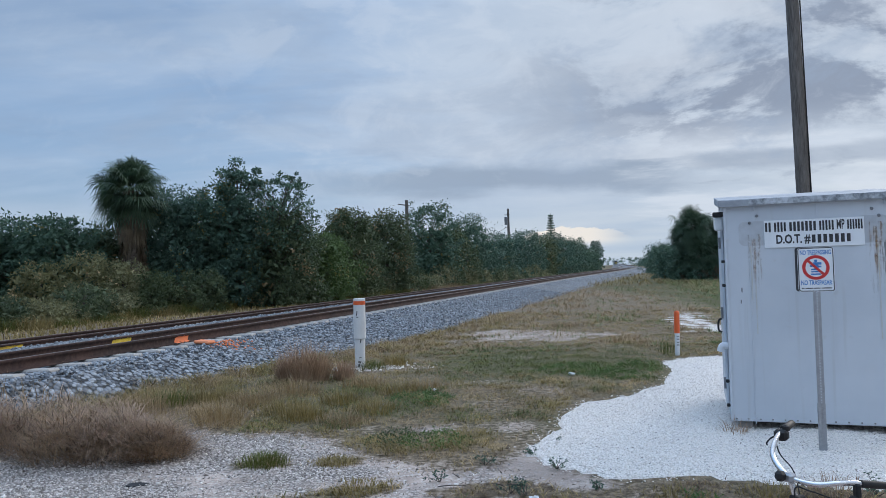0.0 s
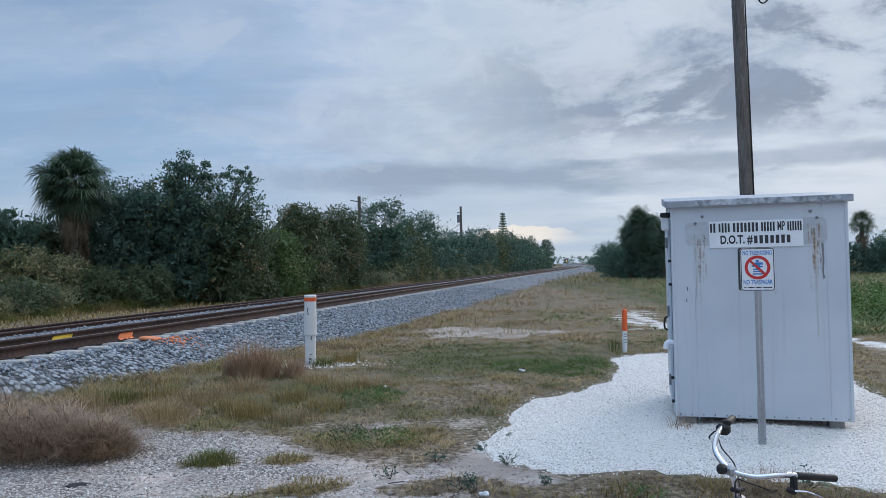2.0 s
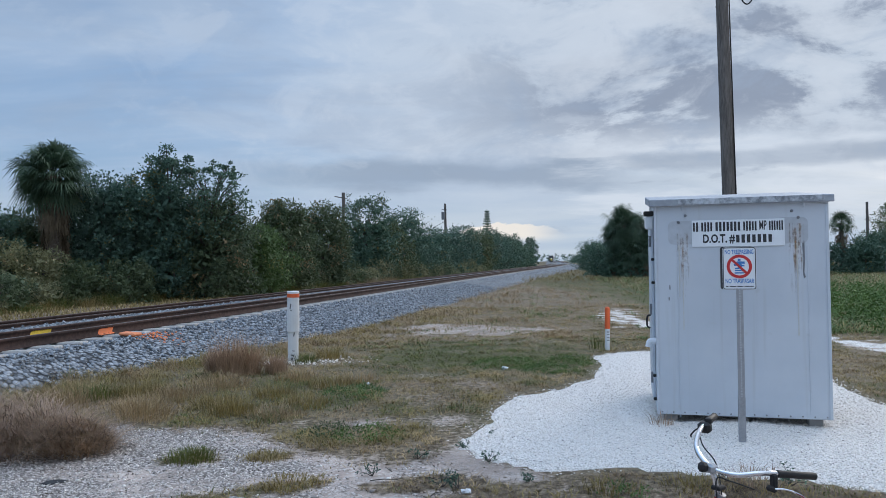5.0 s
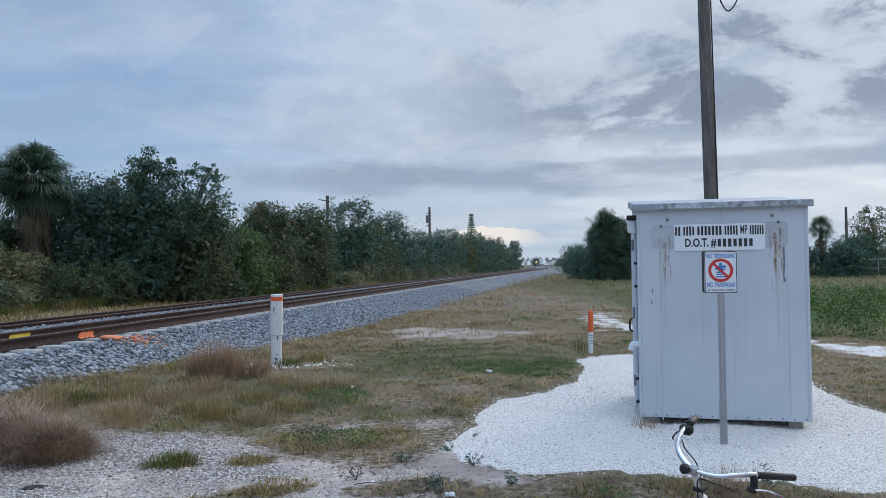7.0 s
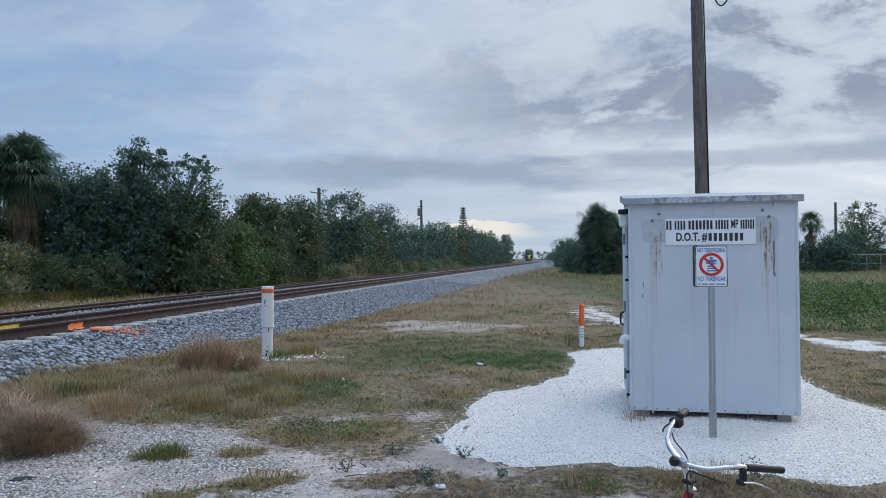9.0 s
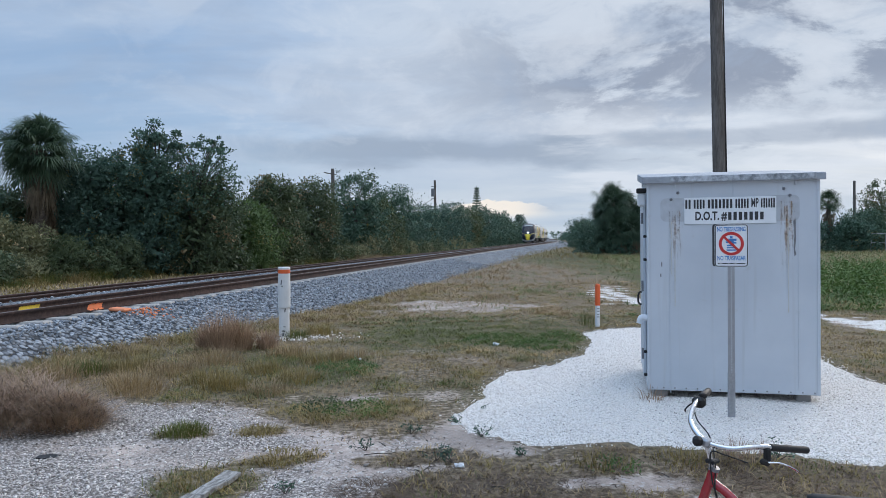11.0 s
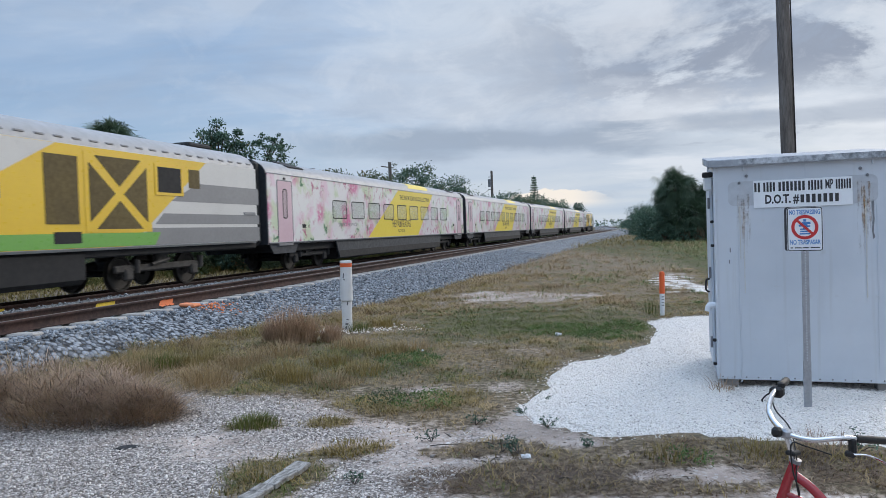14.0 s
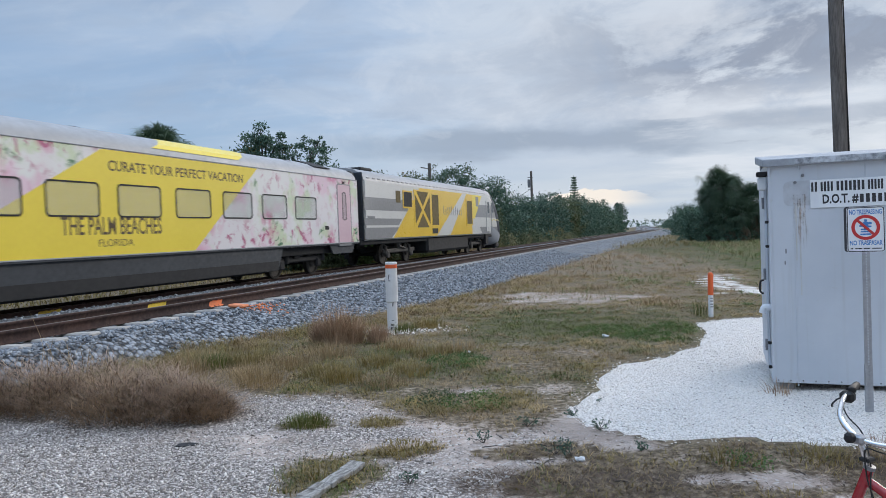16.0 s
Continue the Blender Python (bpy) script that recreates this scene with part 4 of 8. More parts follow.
def blades(rng, roots, height, width, bend, upright=0.25, az=None):
    """Grass blades of two joints each, rooted at given places."""
    roots = np.asarray(roots, float)
    n = len(roots)
    h = np.asarray(height) * rng.uniform(0.55, 1.15, n)
    az = rng.uniform(0, 2 * np.pi, n) if az is None else az
    out = np.stack([np.cos(az), np.sin(az), np.zeros(n)], 1)
    side = np.stack([-np.sin(az), np.cos(az), np.zeros(n)], 1) * (width * rng.uniform(0.6, 1.2, n))[:, None]
    lean = rng.uniform(0.05, 1, n)[:, None] * upright
    up = np.array([0, 0, 1.0])
    p1 = roots + (up + out * lean) * (h * 0.55)[:, None]
    p2 = p1 + (up * (1 - bend * 0.6) + out * (lean + bend * rng.uniform(0.3, 1.2, n)[:, None])) * (h * 0.5)[:, None]
    v = np.stack([roots - side, roots + side, p1 + side * 0.8, p1 - side * 0.8, p2], 1).reshape(-1, 3)
    k = (np.arange(n) * 5)[:, None]
    f = np.concatenate([np.stack([k + 0, k + 1, k + 2], -1), np.stack([k + 0, k + 2, k + 3], -1), np.stack([k + 3, k + 2, k + 4], -1)], 1).reshape(-1, 3)
    return v, f


def tuft(name, label, x, y, radius, height, mat, n, seed=0, bend=0.5, upright=0.5, width=0.004, category="grass tuft"):
    rng = np.random.default_rng(seed + 40)
    th = tagged(empty(name, pose(x, y, ground_height(x, y) - 0.01)), label, category)
    r = radius * np.sqrt(rng.uniform(0, 1, n)) * rng.uniform(0.5, 1, n)
    a = rng.uniform(0, 6.28, n)
    roots = np.stack([r * np.cos(a), r * np.sin(a), np.zeros(n)], 1)
    v, f = blades(rng, roots, height * (1 - 0.5 * (r / radius) ** 1.5), width, bend, upright, a + rng.normal(0, 0.9, n))
    tagged(link("grass_clump", array_mesh("grass_clump", v, f), mat, th), kind="stuff")
    return th


# trees and brush beyond the tracks
fan_palm("cabbage_palm", "tall cabbage palm with a ragged skirt of dry fronds", -15.2, 35.6, 7.75, 4.1, 1, 190, 0.3, 70, -62, 19)
tree("broadleaf_tree", "dense dark green broadleaf tree in a thicket", *clear_of_rails(-14.2, 38.5, 6.4, 4.6), DARK_LEAF, 1, 9000, 0.11, 0.05, 60)
tree("broadleaf_tree", "dense dark green broadleaf tree in a thicket", *clear_of_rails(-12.2, 39.6, 6.8, 4.2), DARK_LEAF, 2, 9000, 0.11, 0.05, 60)
tree("broadleaf_tree", "tall dark green tree rising over the thicket", *clear_of_rails(-10.9, 39.2, 7.85, 4.0), DARK_LEAF, 3, 11000, 0.11, 0.05, 64, 0.0, 0.6)
tree("broadleaf_tree", "slender leaning tree with an airy open crown", *clear_of_rails(-9.3, 39.4, 7.3, 3.8), DARK_LEAF, 4, 3600, 0.105, 0.45, 90, 1.0, 1.5)
tree("broadleaf_tree", "low spreading tree overgrown with vines", *clear_of_rails(-8.6, 39.6, 5.3, 4.6), OLIVE_LEAF, 5, 8000, 0.11, 0.03, 54)
tree("broadleaf_tree", "low spreading tree overgrown with vines", *clear_of_rails(-6.9, 40.6, 3.9, 4.4), GREEN_LEAF, 6, 7000, 0.11, 0.03, 50)
tree("broadleaf_tree", "dense dark green broadleaf tree in a thicket", *clear_of_rails(-18.6, 35.2, 4.9, 4.6), DARK_LEAF, 7, 8000, 0.11, 0.03, 54)
tree("broadleaf_tree", "dense dark green broadleaf tree in a thicket", *clear_of_rails(-21.5, 35.4, 5.0, 5.0), DARK_LEAF, 8, 7000, 0.11, 0.03, 50)
tree("broadleaf_tree", "dense dark green broadleaf tree in a thicket", *clear_of_rails(-25.5, 34.0, 5.4, 6.0), OLIVE_LEAF, 9, 6000, 0.13, 0.03, 50)
tree("broadleaf_tree", "dense dark green broadleaf tree in a thicket", *clear_of_rails(-16.9, 36.9, 4.4, 4.0), OLIVE_LEAF, 10, 6000, 0.11, 0.03, 46)
for i, (x, y, h, w) in enumerate(((-14.9, 33.9, 2.6, 2.6), (-13.6, 34.6, 2.0, 2.6), (-16.4, 33.6, 3.0, 3.0), (-12.0, 36.2, 2.0, 3.0), (-18.2, 33.0, 2.6, 3.0))):
    tree("shrub", "vine-covered shrub at the foot of the palm", x, y, h, w, (BRUSH_LEAF, OLIVE_LEAF)[i % 2], 160 + i, 4200, 0.085, 0.0, 30, category="shrub")
fan_palm("cabbage_palm", "cabbage palm crown sunk in the thicket", -6.6, 49.6, 6.3, 3.2, 2, 34, 0.2, 6, -10, 13, 0, False)
tree("broadleaf_tree", "rounded olive green tree in a thicket", *clear_of_rails(-6.2, 48.6, 6.0, 4.8), OLIVE_LEAF, 11, 8000, 0.12, 0.03, 60)
tree("broadleaf_tree", "rounded olive green tree in a thicket", *clear_of_rails(-4.0, 52.0, 6.0, 5.2), OLIVE_LEAF, 12, 8000, 0.12, 0.03, 60)
tree("broadleaf_tree", "tall dark green tree rising over the thicket", *clear_of_rails(-0.9, 58.6, 7.2, 5.2), DARK_LEAF, 13, 8000, 0.13, 0.03, 60, 0, 0.3)
tree("broadleaf_tree", "rounded dark green tree in a thicket", *clear_of_rails(2.2, 66.5, 6.6, 6.4), DARK_LEAF, 14, 7000, 0.14, 0.03, 56)
tree("broadleaf_tree", "rounded dark green tree in a thicket", *clear_of_rails(0.6, 61.0, 5.2, 5.0), OLIVE_LEAF, 15, 6000, 0.13, 0.03, 50)
tree("broadleaf_tree", "rounded dark green tree in a thicket", *clear_of_rails(5.6, 78.0, 5.3, 6.6), DARK_LEAF, 16, 5000, 0.16, 0.03, 50)
tree("broadleaf_tree", "rounded dark green tree in a thicket", *clear_of_rails(11.0, 94.5, 6.4, 6.4), DARK_LEAF, 17, 5000, 0.18, 0.03, 50)
tree("broadleaf_tree", "rounded dark green tree in a thicket", *clear_of_rails(8.3, 86.0, 5.4, 6.0), DARK_LEAF, 18, 4500, 0.17, 0.03, 50)
tree("broadleaf_tree", "rounded dark green tree in a thicket", *clear_of_rails(16.6, 109.0, 6.7, 7.0), DARK_LEAF, 19, 4500, 0.2, 0.03, 50)
tree("broadleaf_tree", "rounded dark green tree in a thicket", *clear_of_rails(14.0, 101.0, 5.8, 6.0), OLIVE_LEAF, 20, 4000, 0.19, 0.03, 46)
tree("broadleaf_tree", "rounded dark green tree in a thicket", *clear_of_rails(23.6, 128.6, 6.5, 8.0), DARK_LEAF, 21, 4000, 0.24, 0.03, 46)
tree("broadleaf_tree", "rounded dark green tree in a thicket", *clear_of_rails(20.0, 118.0, 6.2, 7.0), DARK_LEAF, 22, 4000, 0.22, 0.03, 46)
tree("broadleaf_tree", "lone upright tree at the end of the thicket", *clear_of_rails(35.6, 167.5, 7.4, 4.4), DARK_LEAF, 23, 3500, 0.24, 0.03, 46)
tree("broadleaf_tree", "rounded dark green tree in a thicket", *clear_of_rails(28.6, 148.0, 5.6, 8.0), DARK_LEAF, 24, 3000, 0.28, 0.03, 40)


def brush_row():
    """Low weedy shrubs along the foot of the thicket."""
    rng = np.random.default_rng(77)
    spots = [(u, float(np.interp(u, [20, 31, 36, 45, 57, 80, 200], [-23.0, -22.9, -22.0, -20.2, -18.6, -18.3, -18.2]))) for u in np.concatenate([np.arange(19, 60, 1.9), np.arange(61, 110, 3.4)])]
    for i, (u, p) in enumerate(spots):
        q = on_line(u, p - 0.4 + rng.uniform(-0.5, 0.3))
        h = rng.uniform(0.9, 1.8) * (1.2 if u > 45 else 1)
        mat = (BRUSH_LEAF, OLIVE_LEAF)[i % 2]
        tree("shrub", ("tangled olive brown shrub with dry stems", "olive green leafy shrub below the trees")[i % 2], q.x, q.y, h, rng.uniform(2.2, 3.4), mat, 200 + i, 3600 if u < 60 else 1400, 0.058 if u < 60 else 0.11, 0.0, 26, category="shrub")
    for i, u in enumerate(np.arange(20, 74, 1.15)):
        p = float(np.interp(u, [20, 31, 36, 45, 57, 80], [-22.0, -21.9, -21.0, -19.3, -17.9, -17.7]))
        q = on_line(u, p + rng.uniform(-0.7, 0.3))
        mat, label = ((GREEN_GRASS, "clump of rank green grass"), (OLIVE_GRASS, "clump of tall olive green grass"))[i % 2]
        if 50 < u < 62:
            mat, label = STRAW, "clump of tall pale straw grass"
        tuft("tall_grass", label, q.x, q.y, 1.1, rng.uniform(0.4, 0.85), mat, 420, 300 + i, 0.8, 0.8, 0.007)


brush_row()


def far_woods(name, label, spots, seed, mat=None):
    rng = np.random.default_rng(seed)
    vs, fs, k = [], [], 0
    for x, y, h, w, n in spots:
        c = np.stack([x + rng.normal(0, w * 0.3, 30), y + rng.normal(0, w * 0.25, 30), h * rng.uniform(0.1, 0.92, 30)], 1)
        v, f = leaf_cloud(rng, c, np.full(30, min(w * 0.17, h * 0.24)), n * 0.75 / 30, min(w * 0.038 + 0.08, 1.1))
        v[:, 2] = np.maximum(v[:, 2], 0)
        vs.append(v)
        fs.append(f + k)
        k += len(v)
    return tagged(link(name, array_mesh(name, np.concatenate(vs), np.concatenate(fs)), mat or DARK_LEAF), label, "woods", kind="stuff")


def plant_far():
    rng = np.random.default_rng(5)
    spots = []
    for u in np.arange(60, 640, 7):
        q = on_line(u, -24 - rng.uniform(0, 6) - (6 if u > 250 else 0))
        spots.append((q.x, q.y, rng.uniform(3.6, 5.2) + (0.6 if u > 200 else 0), 8.0, 900 if u < 200 else 500))
    for u in np.arange(20, 60, 4):
        q = on_line(u, -30 - rng.uniform(0, 4))
        spots.append((q.x, q.y, rng.uniform(3.5, 4.6), 6.0, 1200))
    for u in np.arange(-60, 20, 6):
        q = on_line(u, -27 - rng.uniform(0, 5))
        spots.append((q.x, q.y, rng.uniform(4.0, 5.5), 7.0, 900))
    far_woods("roadside_woods", "dense dark green woods along the railway", spots, 6)
    spots = []
    for u in np.arange(95, 640, 8):
        q = on_line(u, 4.0 + rng.uniform(0, 6) + (5 if u < 150 else 0))
        spots.append((q.x, q.y, rng.uniform(2.6, 4.6) * (1 if u < 260 else 1.3), 7.0, 900 if u < 200 else 500))
    for x in np.arange(50, 200, 7):
        spots.append((x, 96 + 0.25 * x + rng.uniform(-5, 5), rng.uniform(3.0, 4.6), 8.0, 900))
    far_woods("distant_woods", "low dark green woods at the far edge of the field", spots, 7)
    spots = [(900 * math.sin(a), 900 * math.cos(a), rng.uniform(7, 12), 60, 600) for a in np.arange(-1.4, 1.9, 0.05)]
    far_woods("horizon_woods", "hazy line of woods on the horizon", spots, 8)


plant_far()

# the palm thicket and bushes behind the metal hut
for i, (x, y, h, cr) in enumerate(((23.0, 66.2, 7.0, 4.8), (24.6, 67.4, 6.4, 4.4), (22.4, 66.8, 5.6, 3.8), (25.8, 66.0, 5.4, 4.0), (23.2, 65.2, 3.8, 3.4), (24.4, 65.0, 4.2, 3.8), (22.0, 66.0, 3.0, 2.4))):
    fan_palm("cabbage_palm", "cabbage palm in a dense dark clump of palms", x, y, h, cr, 20 + i, 170, 0.2, 26, -75, 13, 0, False)
for i, (x, y, h, w) in enumerate(((22.0, 66.4, 2.6, 2.6), (23.4, 65.4, 2.6, 3.0), (26.5, 66.5, 3.0, 4.0), (24.6, 78.2, 3.4, 3.6), (27.0, 84.0, 3.6, 4.6), (34.5, 112.0, 4.8, 6.0), (38.5, 128.0, 5.0, 7.0))):
    tree("broadleaf_tree", "dark bushy tree beside the palm clump", x, y, h, w, DARK_LEAF, 60 + i, 4200, 0.13, 0.0, 44)
fan_palm("cabbage_palm", "single cabbage palm at the edge of the field", 45.8, 68.0, 6.5, 3.3, 40, 90, 0.2, 14, -60, 11, 0, False)
for i, (x, y, h, w, op) in enumerate(((47.5, 67.0, 3.6, 4.5, 0.0), (44.4, 68.0, 3.2, 3.6, 0.0), (50.5, 69.0, 4.4, 4.6, 0.4), (53.0, 71.0, 6.6, 5.0, 0.7), (56.0, 74.0, 8.0, 5.0, 0.8), (59.5, 72.0, 7.0, 6.0, 0.6))):
    tree("broadleaf_tree", "dark bushy tree at the far edge of the field" if op < 0.5 else "thin-leaved tree with bare branch tips", x, y, h, w, DARK_LEAF if op < 0.5 else OLIVE_LEAF, 70 + i, 4000 if op < 0.5 else 2600, 0.13, 0.0, 44, 0, op)


def norfolk_pine(x, y, height):
    th = tagged(empty("norfolk_pine", pose(x, y, 0)), "tall narrow pine with tiers of short branches", "pine tree")
    rng = np.random.default_rng(12)
    bm = tube(bmesh.new(), [(0, 0, 0), (0, 0, height)], [0.3, 0.05], 8)
    part("trunk", bm, BARK, th)
    cs, rs = [], []
    for k in range(17):
        z = height * (0.28 + 0.7 * k / 17)
        r = 1.7 * (1 - k / 18) + 0.25
        for i in range(7):
            a = i * 0.9 + k
            for q in (0.4, 0.75, 1.0):
                cs.append((r * q * math.cos(a), r * q * math.sin(a), z + 0.35 * q))
                rs.append(0.28)
    v, f = leaf_cloud(rng, np.array(cs), np.array(rs), 14, 0.16, 0.5)
    link("crown", array_mesh("crown", v, f), DARK_LEAF, th)


norfolk_pine(30.0, 197.4, 16.3)


# ------------------------------------------------------------------ grass
def scatter_grass():
    rng = np.random.default_rng(31)
    short, olive, green, dry = [], [], [], []
    thatch = []
    while len(olive) + len(green) + len(dry) + len(thatch) < 62000:
        y = 3.6 + 24 * rng.uniform() ** 1.6
        x = rng.uniform(-0.62 * y - 2.0, 0.75 * y + 1.5)
        if inside(x, y, PAD) > -0.04 * rng.uniform(0, 3):
            continue
        s = math.sin(HEADING)
        u, p = x * s + y * math.cos(HEADING), x * math.cos(HEADING) - y * s
        if p < toe(u) - 0.15:
            continue
        g = grassiness(x, y)
        mound = min(max(0.5 + 1.1 * flat_noise(x, y, 2.1, 51) + 0.6 * flat_noise(x, y, 5.2, 23), 0), 1.3)
        if rng.uniform() > g * g * (0.25 + 0.85 * mound):
            continue
        gr = greenness(x, y) + 0.45 * flat_noise(x, y, 2.9, 71)
        z = ground_height(x, y) - 0.004
        tall = 0.45 + 0.7 * mound + 0.5 * max(0.0, flat_noise(x, y, 0.9, 17) + 0.1)
        near_bank = max(0.0, 1 - (p - toe(u)) / 2.4) * (1 if y > 8 else 0.3)
        h = (0.012 + 0.042 * tall + 0.12 * near_bank * tall) * (0.85 + 0.2 * gr)
        if (y < 6.3 and x > -0.3 and rng.uniform() < 0.75) or (y < 9 and g < 0.75 and rng.uniform() < 0.6):
            thatch.append((x, y, z, h * 0.45))
            continue
        tone = rng.normal(0, 0.13)
        (green if gr + tone > 0.42 else olive if flat_noise(x, y, 1.7, 83) + tone > -0.08 else dry).append((x, y, z, h))
    for name, rows, mat, label in (("green_turf", green, GREEN_GRASS, "short green grass and low weeds"), ("olive_turf", olive, OLIVE_GRASS, "olive and brown short grass"), ("dry_turf", dry, DRY_GRASS, "dry straw-coloured short grass"), ("thatch", thatch, THATCH, "dead brown grass lying on sand")):
        a = np.array(rows)
        a = np.repeat(a, 3, 0)
        a[:, :2] += rng.normal(0, 0.03, (len(a), 2))
        v, f = blades(rng, a[:, :3], a[:, 3] * 1.2, 0.0034, 1.0, 4.0 if name == "thatch" else 1.9)
        tagged(link(name, array_mesh(name, v, f), mat), label, "grass", kind="stuff")


scatter_grass()


def field_grass():
    """Rougher grass farther off, and the green field past the hut."""
    rng = np.random.default_rng(32)
    dry, green = [], []
    while len(dry) + len(green) < 29000:
        y = 15 + 55 * rng.uniform() ** 1.5
        x = rng.uniform(-0.1 * y - 1, 0.85 * y)
        s = math.sin(HEADING)
        u, p = x * s + y * math.cos(HEADING), x * math.cos(HEADING) - y * s
        if p < toe(u) - 0.1 or shell_path(x, y) > 0.3 or rng.uniform() > grassiness(x, y):
            continue
        right = x > 9.5 + 0.2 * (y - 15)
        lump = max(0.0, flat_noise(x, y, 0.5, 41) + 0.2)
        tussock = flat_noise(x, y, 0.85, 19) + 0.5 * flat_noise(x, y, 2.3, 13)
        if right and y > 15.5:
            h = 0.09 + 0.3 * lump + 0.12 * max(0.0, tussock) + 0.006 * (y - 15)
            (green if rng.uniform() < 0.9 - 0.008 * (y - 15) + tussock * 0.3 else dry).append((x, y, 0, min(h, 0.6)))
        else:
            near_bank = max(0.0, 1 - (p - toe(u)) / 5)
            if rng.uniform() > 0.22 + 1.5 * max(0.0, tussock + 0.12):
                continue
            h = 0.03 + 0.30 * max(0.0, tussock + 0.1) * (0.5 + 0.5 * min(max((y - 17) / 5, 0), 1)) + 0.12 * min(max((y - 21) / 8, 0), 1) * near_bank
            (dry if rng.uniform() < (0.55 if x < 7 + 0.29 * (y - 20) else 0.0) + 0.4 * near_bank + 0.5 * tussock + 0.6 * flat_noise(x, y, 0.28, 61) else green).append((x, y, 0, h))
    for name, rows, mat, label in (("meadow", green, MEADOW_GRASS, "rank green grass and weeds of the open field"), ("dry_meadow", dry, STRAW, "tall dry brown grass beside the ballast")):
        a = np.repeat(np.array(rows), 3, 0)
        a[:, :2] += rng.normal(0, 0.05, (len(a), 2))
        v, f = blades(rng, a[:, :3], a[:, 3], 0.007, 1.0, 1.9)
        tagged(link(name, array_mesh(name, v, f), mat), label, "grass", kind="stuff")
    far = []
    while len(far) < 12000:
        y = 60 + 60 * rng.uniform()
        x = rng.uniform(0.2 * y, 1.0 * y)
        far.append((x, y, 0, 0.35 + 0.5 * max(0, flat_noise(x, y, 0.2, 3))))
    for u in np.arange(10, 62, 0.006):
        p = rng.uniform(float(np.interp(u, [20, 31, 36, 45, 57, 80], [-23, -23, -22, -20.4, -18.8, -18.5])), -17.2)
        q = on_line(u, p)
        far.append((q.x, q.y, 0.0, 0.16 + 0.2 * max(0.0, flat_noise(q.x, q.y, 0.6, 5) + 0.2)))
    a = np.array(far)
    v, f = blades(rng, a[:, :3], a[:, 3], 0.02, 0.8, 0.6)
    tagged(link("far_grass", array_mesh("far_grass", v, f), OLIVE_GRASS), "olive grass at the far side of the tracks and field", "grass", kind="stuff")
    # leafy weeds in the green field
    c = np.array([(x, y, rng.uniform(0.05, 0.5)) for x, y in zip(rng.uniform(10.5, 26, 240), rng.uniform(15, 30, 240)) if x > 10 + 0.25 * (y - 15)])
    v, f = leaf_cloud(rng, c, np.full(len(c), 0.45), 150, 0.05, 0.6)
    v[:, 2] = np.maximum(v[:, 2], 0)
    for k in range(26):
        x, y, r = rng.uniform(11.5, 24), rng.uniform(16.5, 30), rng.uniform(0.5, 1.1)
        if x < 10.5 + 0.25 * (y - 15):
            continue
        cc = np.stack([x + rng.normal(0, r * 0.5, 24), y + rng.normal(0, r * 0.5, 24), r * 0.75 * rng.uniform(0.1, 1, 24)], 1)
        v2, f2 = leaf_cloud(rng, cc, np.full(24, 0.2), 40, 0.045, 0.8)
        v2[:, 2] = np.maximum(v2[:, 2], 0)
        f = np.concatenate([f, f2 + len(v)])
        v = np.concatenate([v, v2])
    tagged(link("field_weeds", array_mesh("field_weeds", v, f), WEED_LEAF), "leafy green weeds in the field past the hut", "weeds", kind="stuff")


field_grass()

def dead_bush(x, y, r, h, seed):
    """A springy heap of fine dead stems, curled and crossing one another."""
    rng = np.random.default_rng(seed + 40)
    th = tagged(empty("dead_bunchgrass", pose(x, y, ground_height(x, y) - 0.01)), "sprawling heap of dead reddish-brown stems on gravel", "dead grass")
    for name, n, mat, w, ln in (("stem_tangle", 1300, RED_GRASS, 0.003, 0.17), ("straw_tangle", 420, STRAW, 0.0026, 0.2), ("dark_tangle", 420, THATCH, 0.003, 0.16)):
        a, q = rng.uniform(0, 6.283, n), r * np.sqrt(rng.uniform(0, 1, n))
        z = h * np.sqrt(np.maximum(0, 1 - (q / r) ** 2)) * rng.uniform(0, 0.8, n)
        q = q * (1 + 0.25 * rng.normal(size=n) * z / h)
        v, f = blades(rng, np.stack([q * np.cos(a), q * np.sin(a), z], 1), ln * rng.uniform(0.5, 1.1, n), w, 1.0, 3.2, a + rng.normal(0, 1.5, n))
        v[:, 2] = np.maximum(v[:, 2], 0)
        tagged(link(name, array_mesh(name, v, f), mat, th), kind="stuff")
    return th


# single tufts that stand out
for i, (x, y, r, h) in enumerate(((-2.3, 11.8, 0.26, 0.8), (-2.05, 11.9, 0.2, 0.66), (-2.6, 11.95, 0.16, 0.56), (-1.65, 12.0, 0.2, 0.4))):
    tuft("russet_bunchgrass", "stiff upright russet bunch of dry grass", x, y, r, h, RED_GRASS, 420, i, 0.2, 0.6, 0.0042)
for i, (x, y, r, h) in enumerate(((-4.55, 7.6, 0.42, 0.66), (-3.75, 7.25, 0.42, 0.58), (-3.2, 7.2, 0.44, 0.56), (-2.82, 7.22, 0.3, 0.42), (-5.1, 7.9, 0.45, 0.66), (-3.5, 7.65, 0.4, 0.6), (-4.2, 7.95, 0.42, 0.64), (-5.5, 7.5, 0.45, 0.6))):
    dead_bush(x, y, r, h, 10 + i)
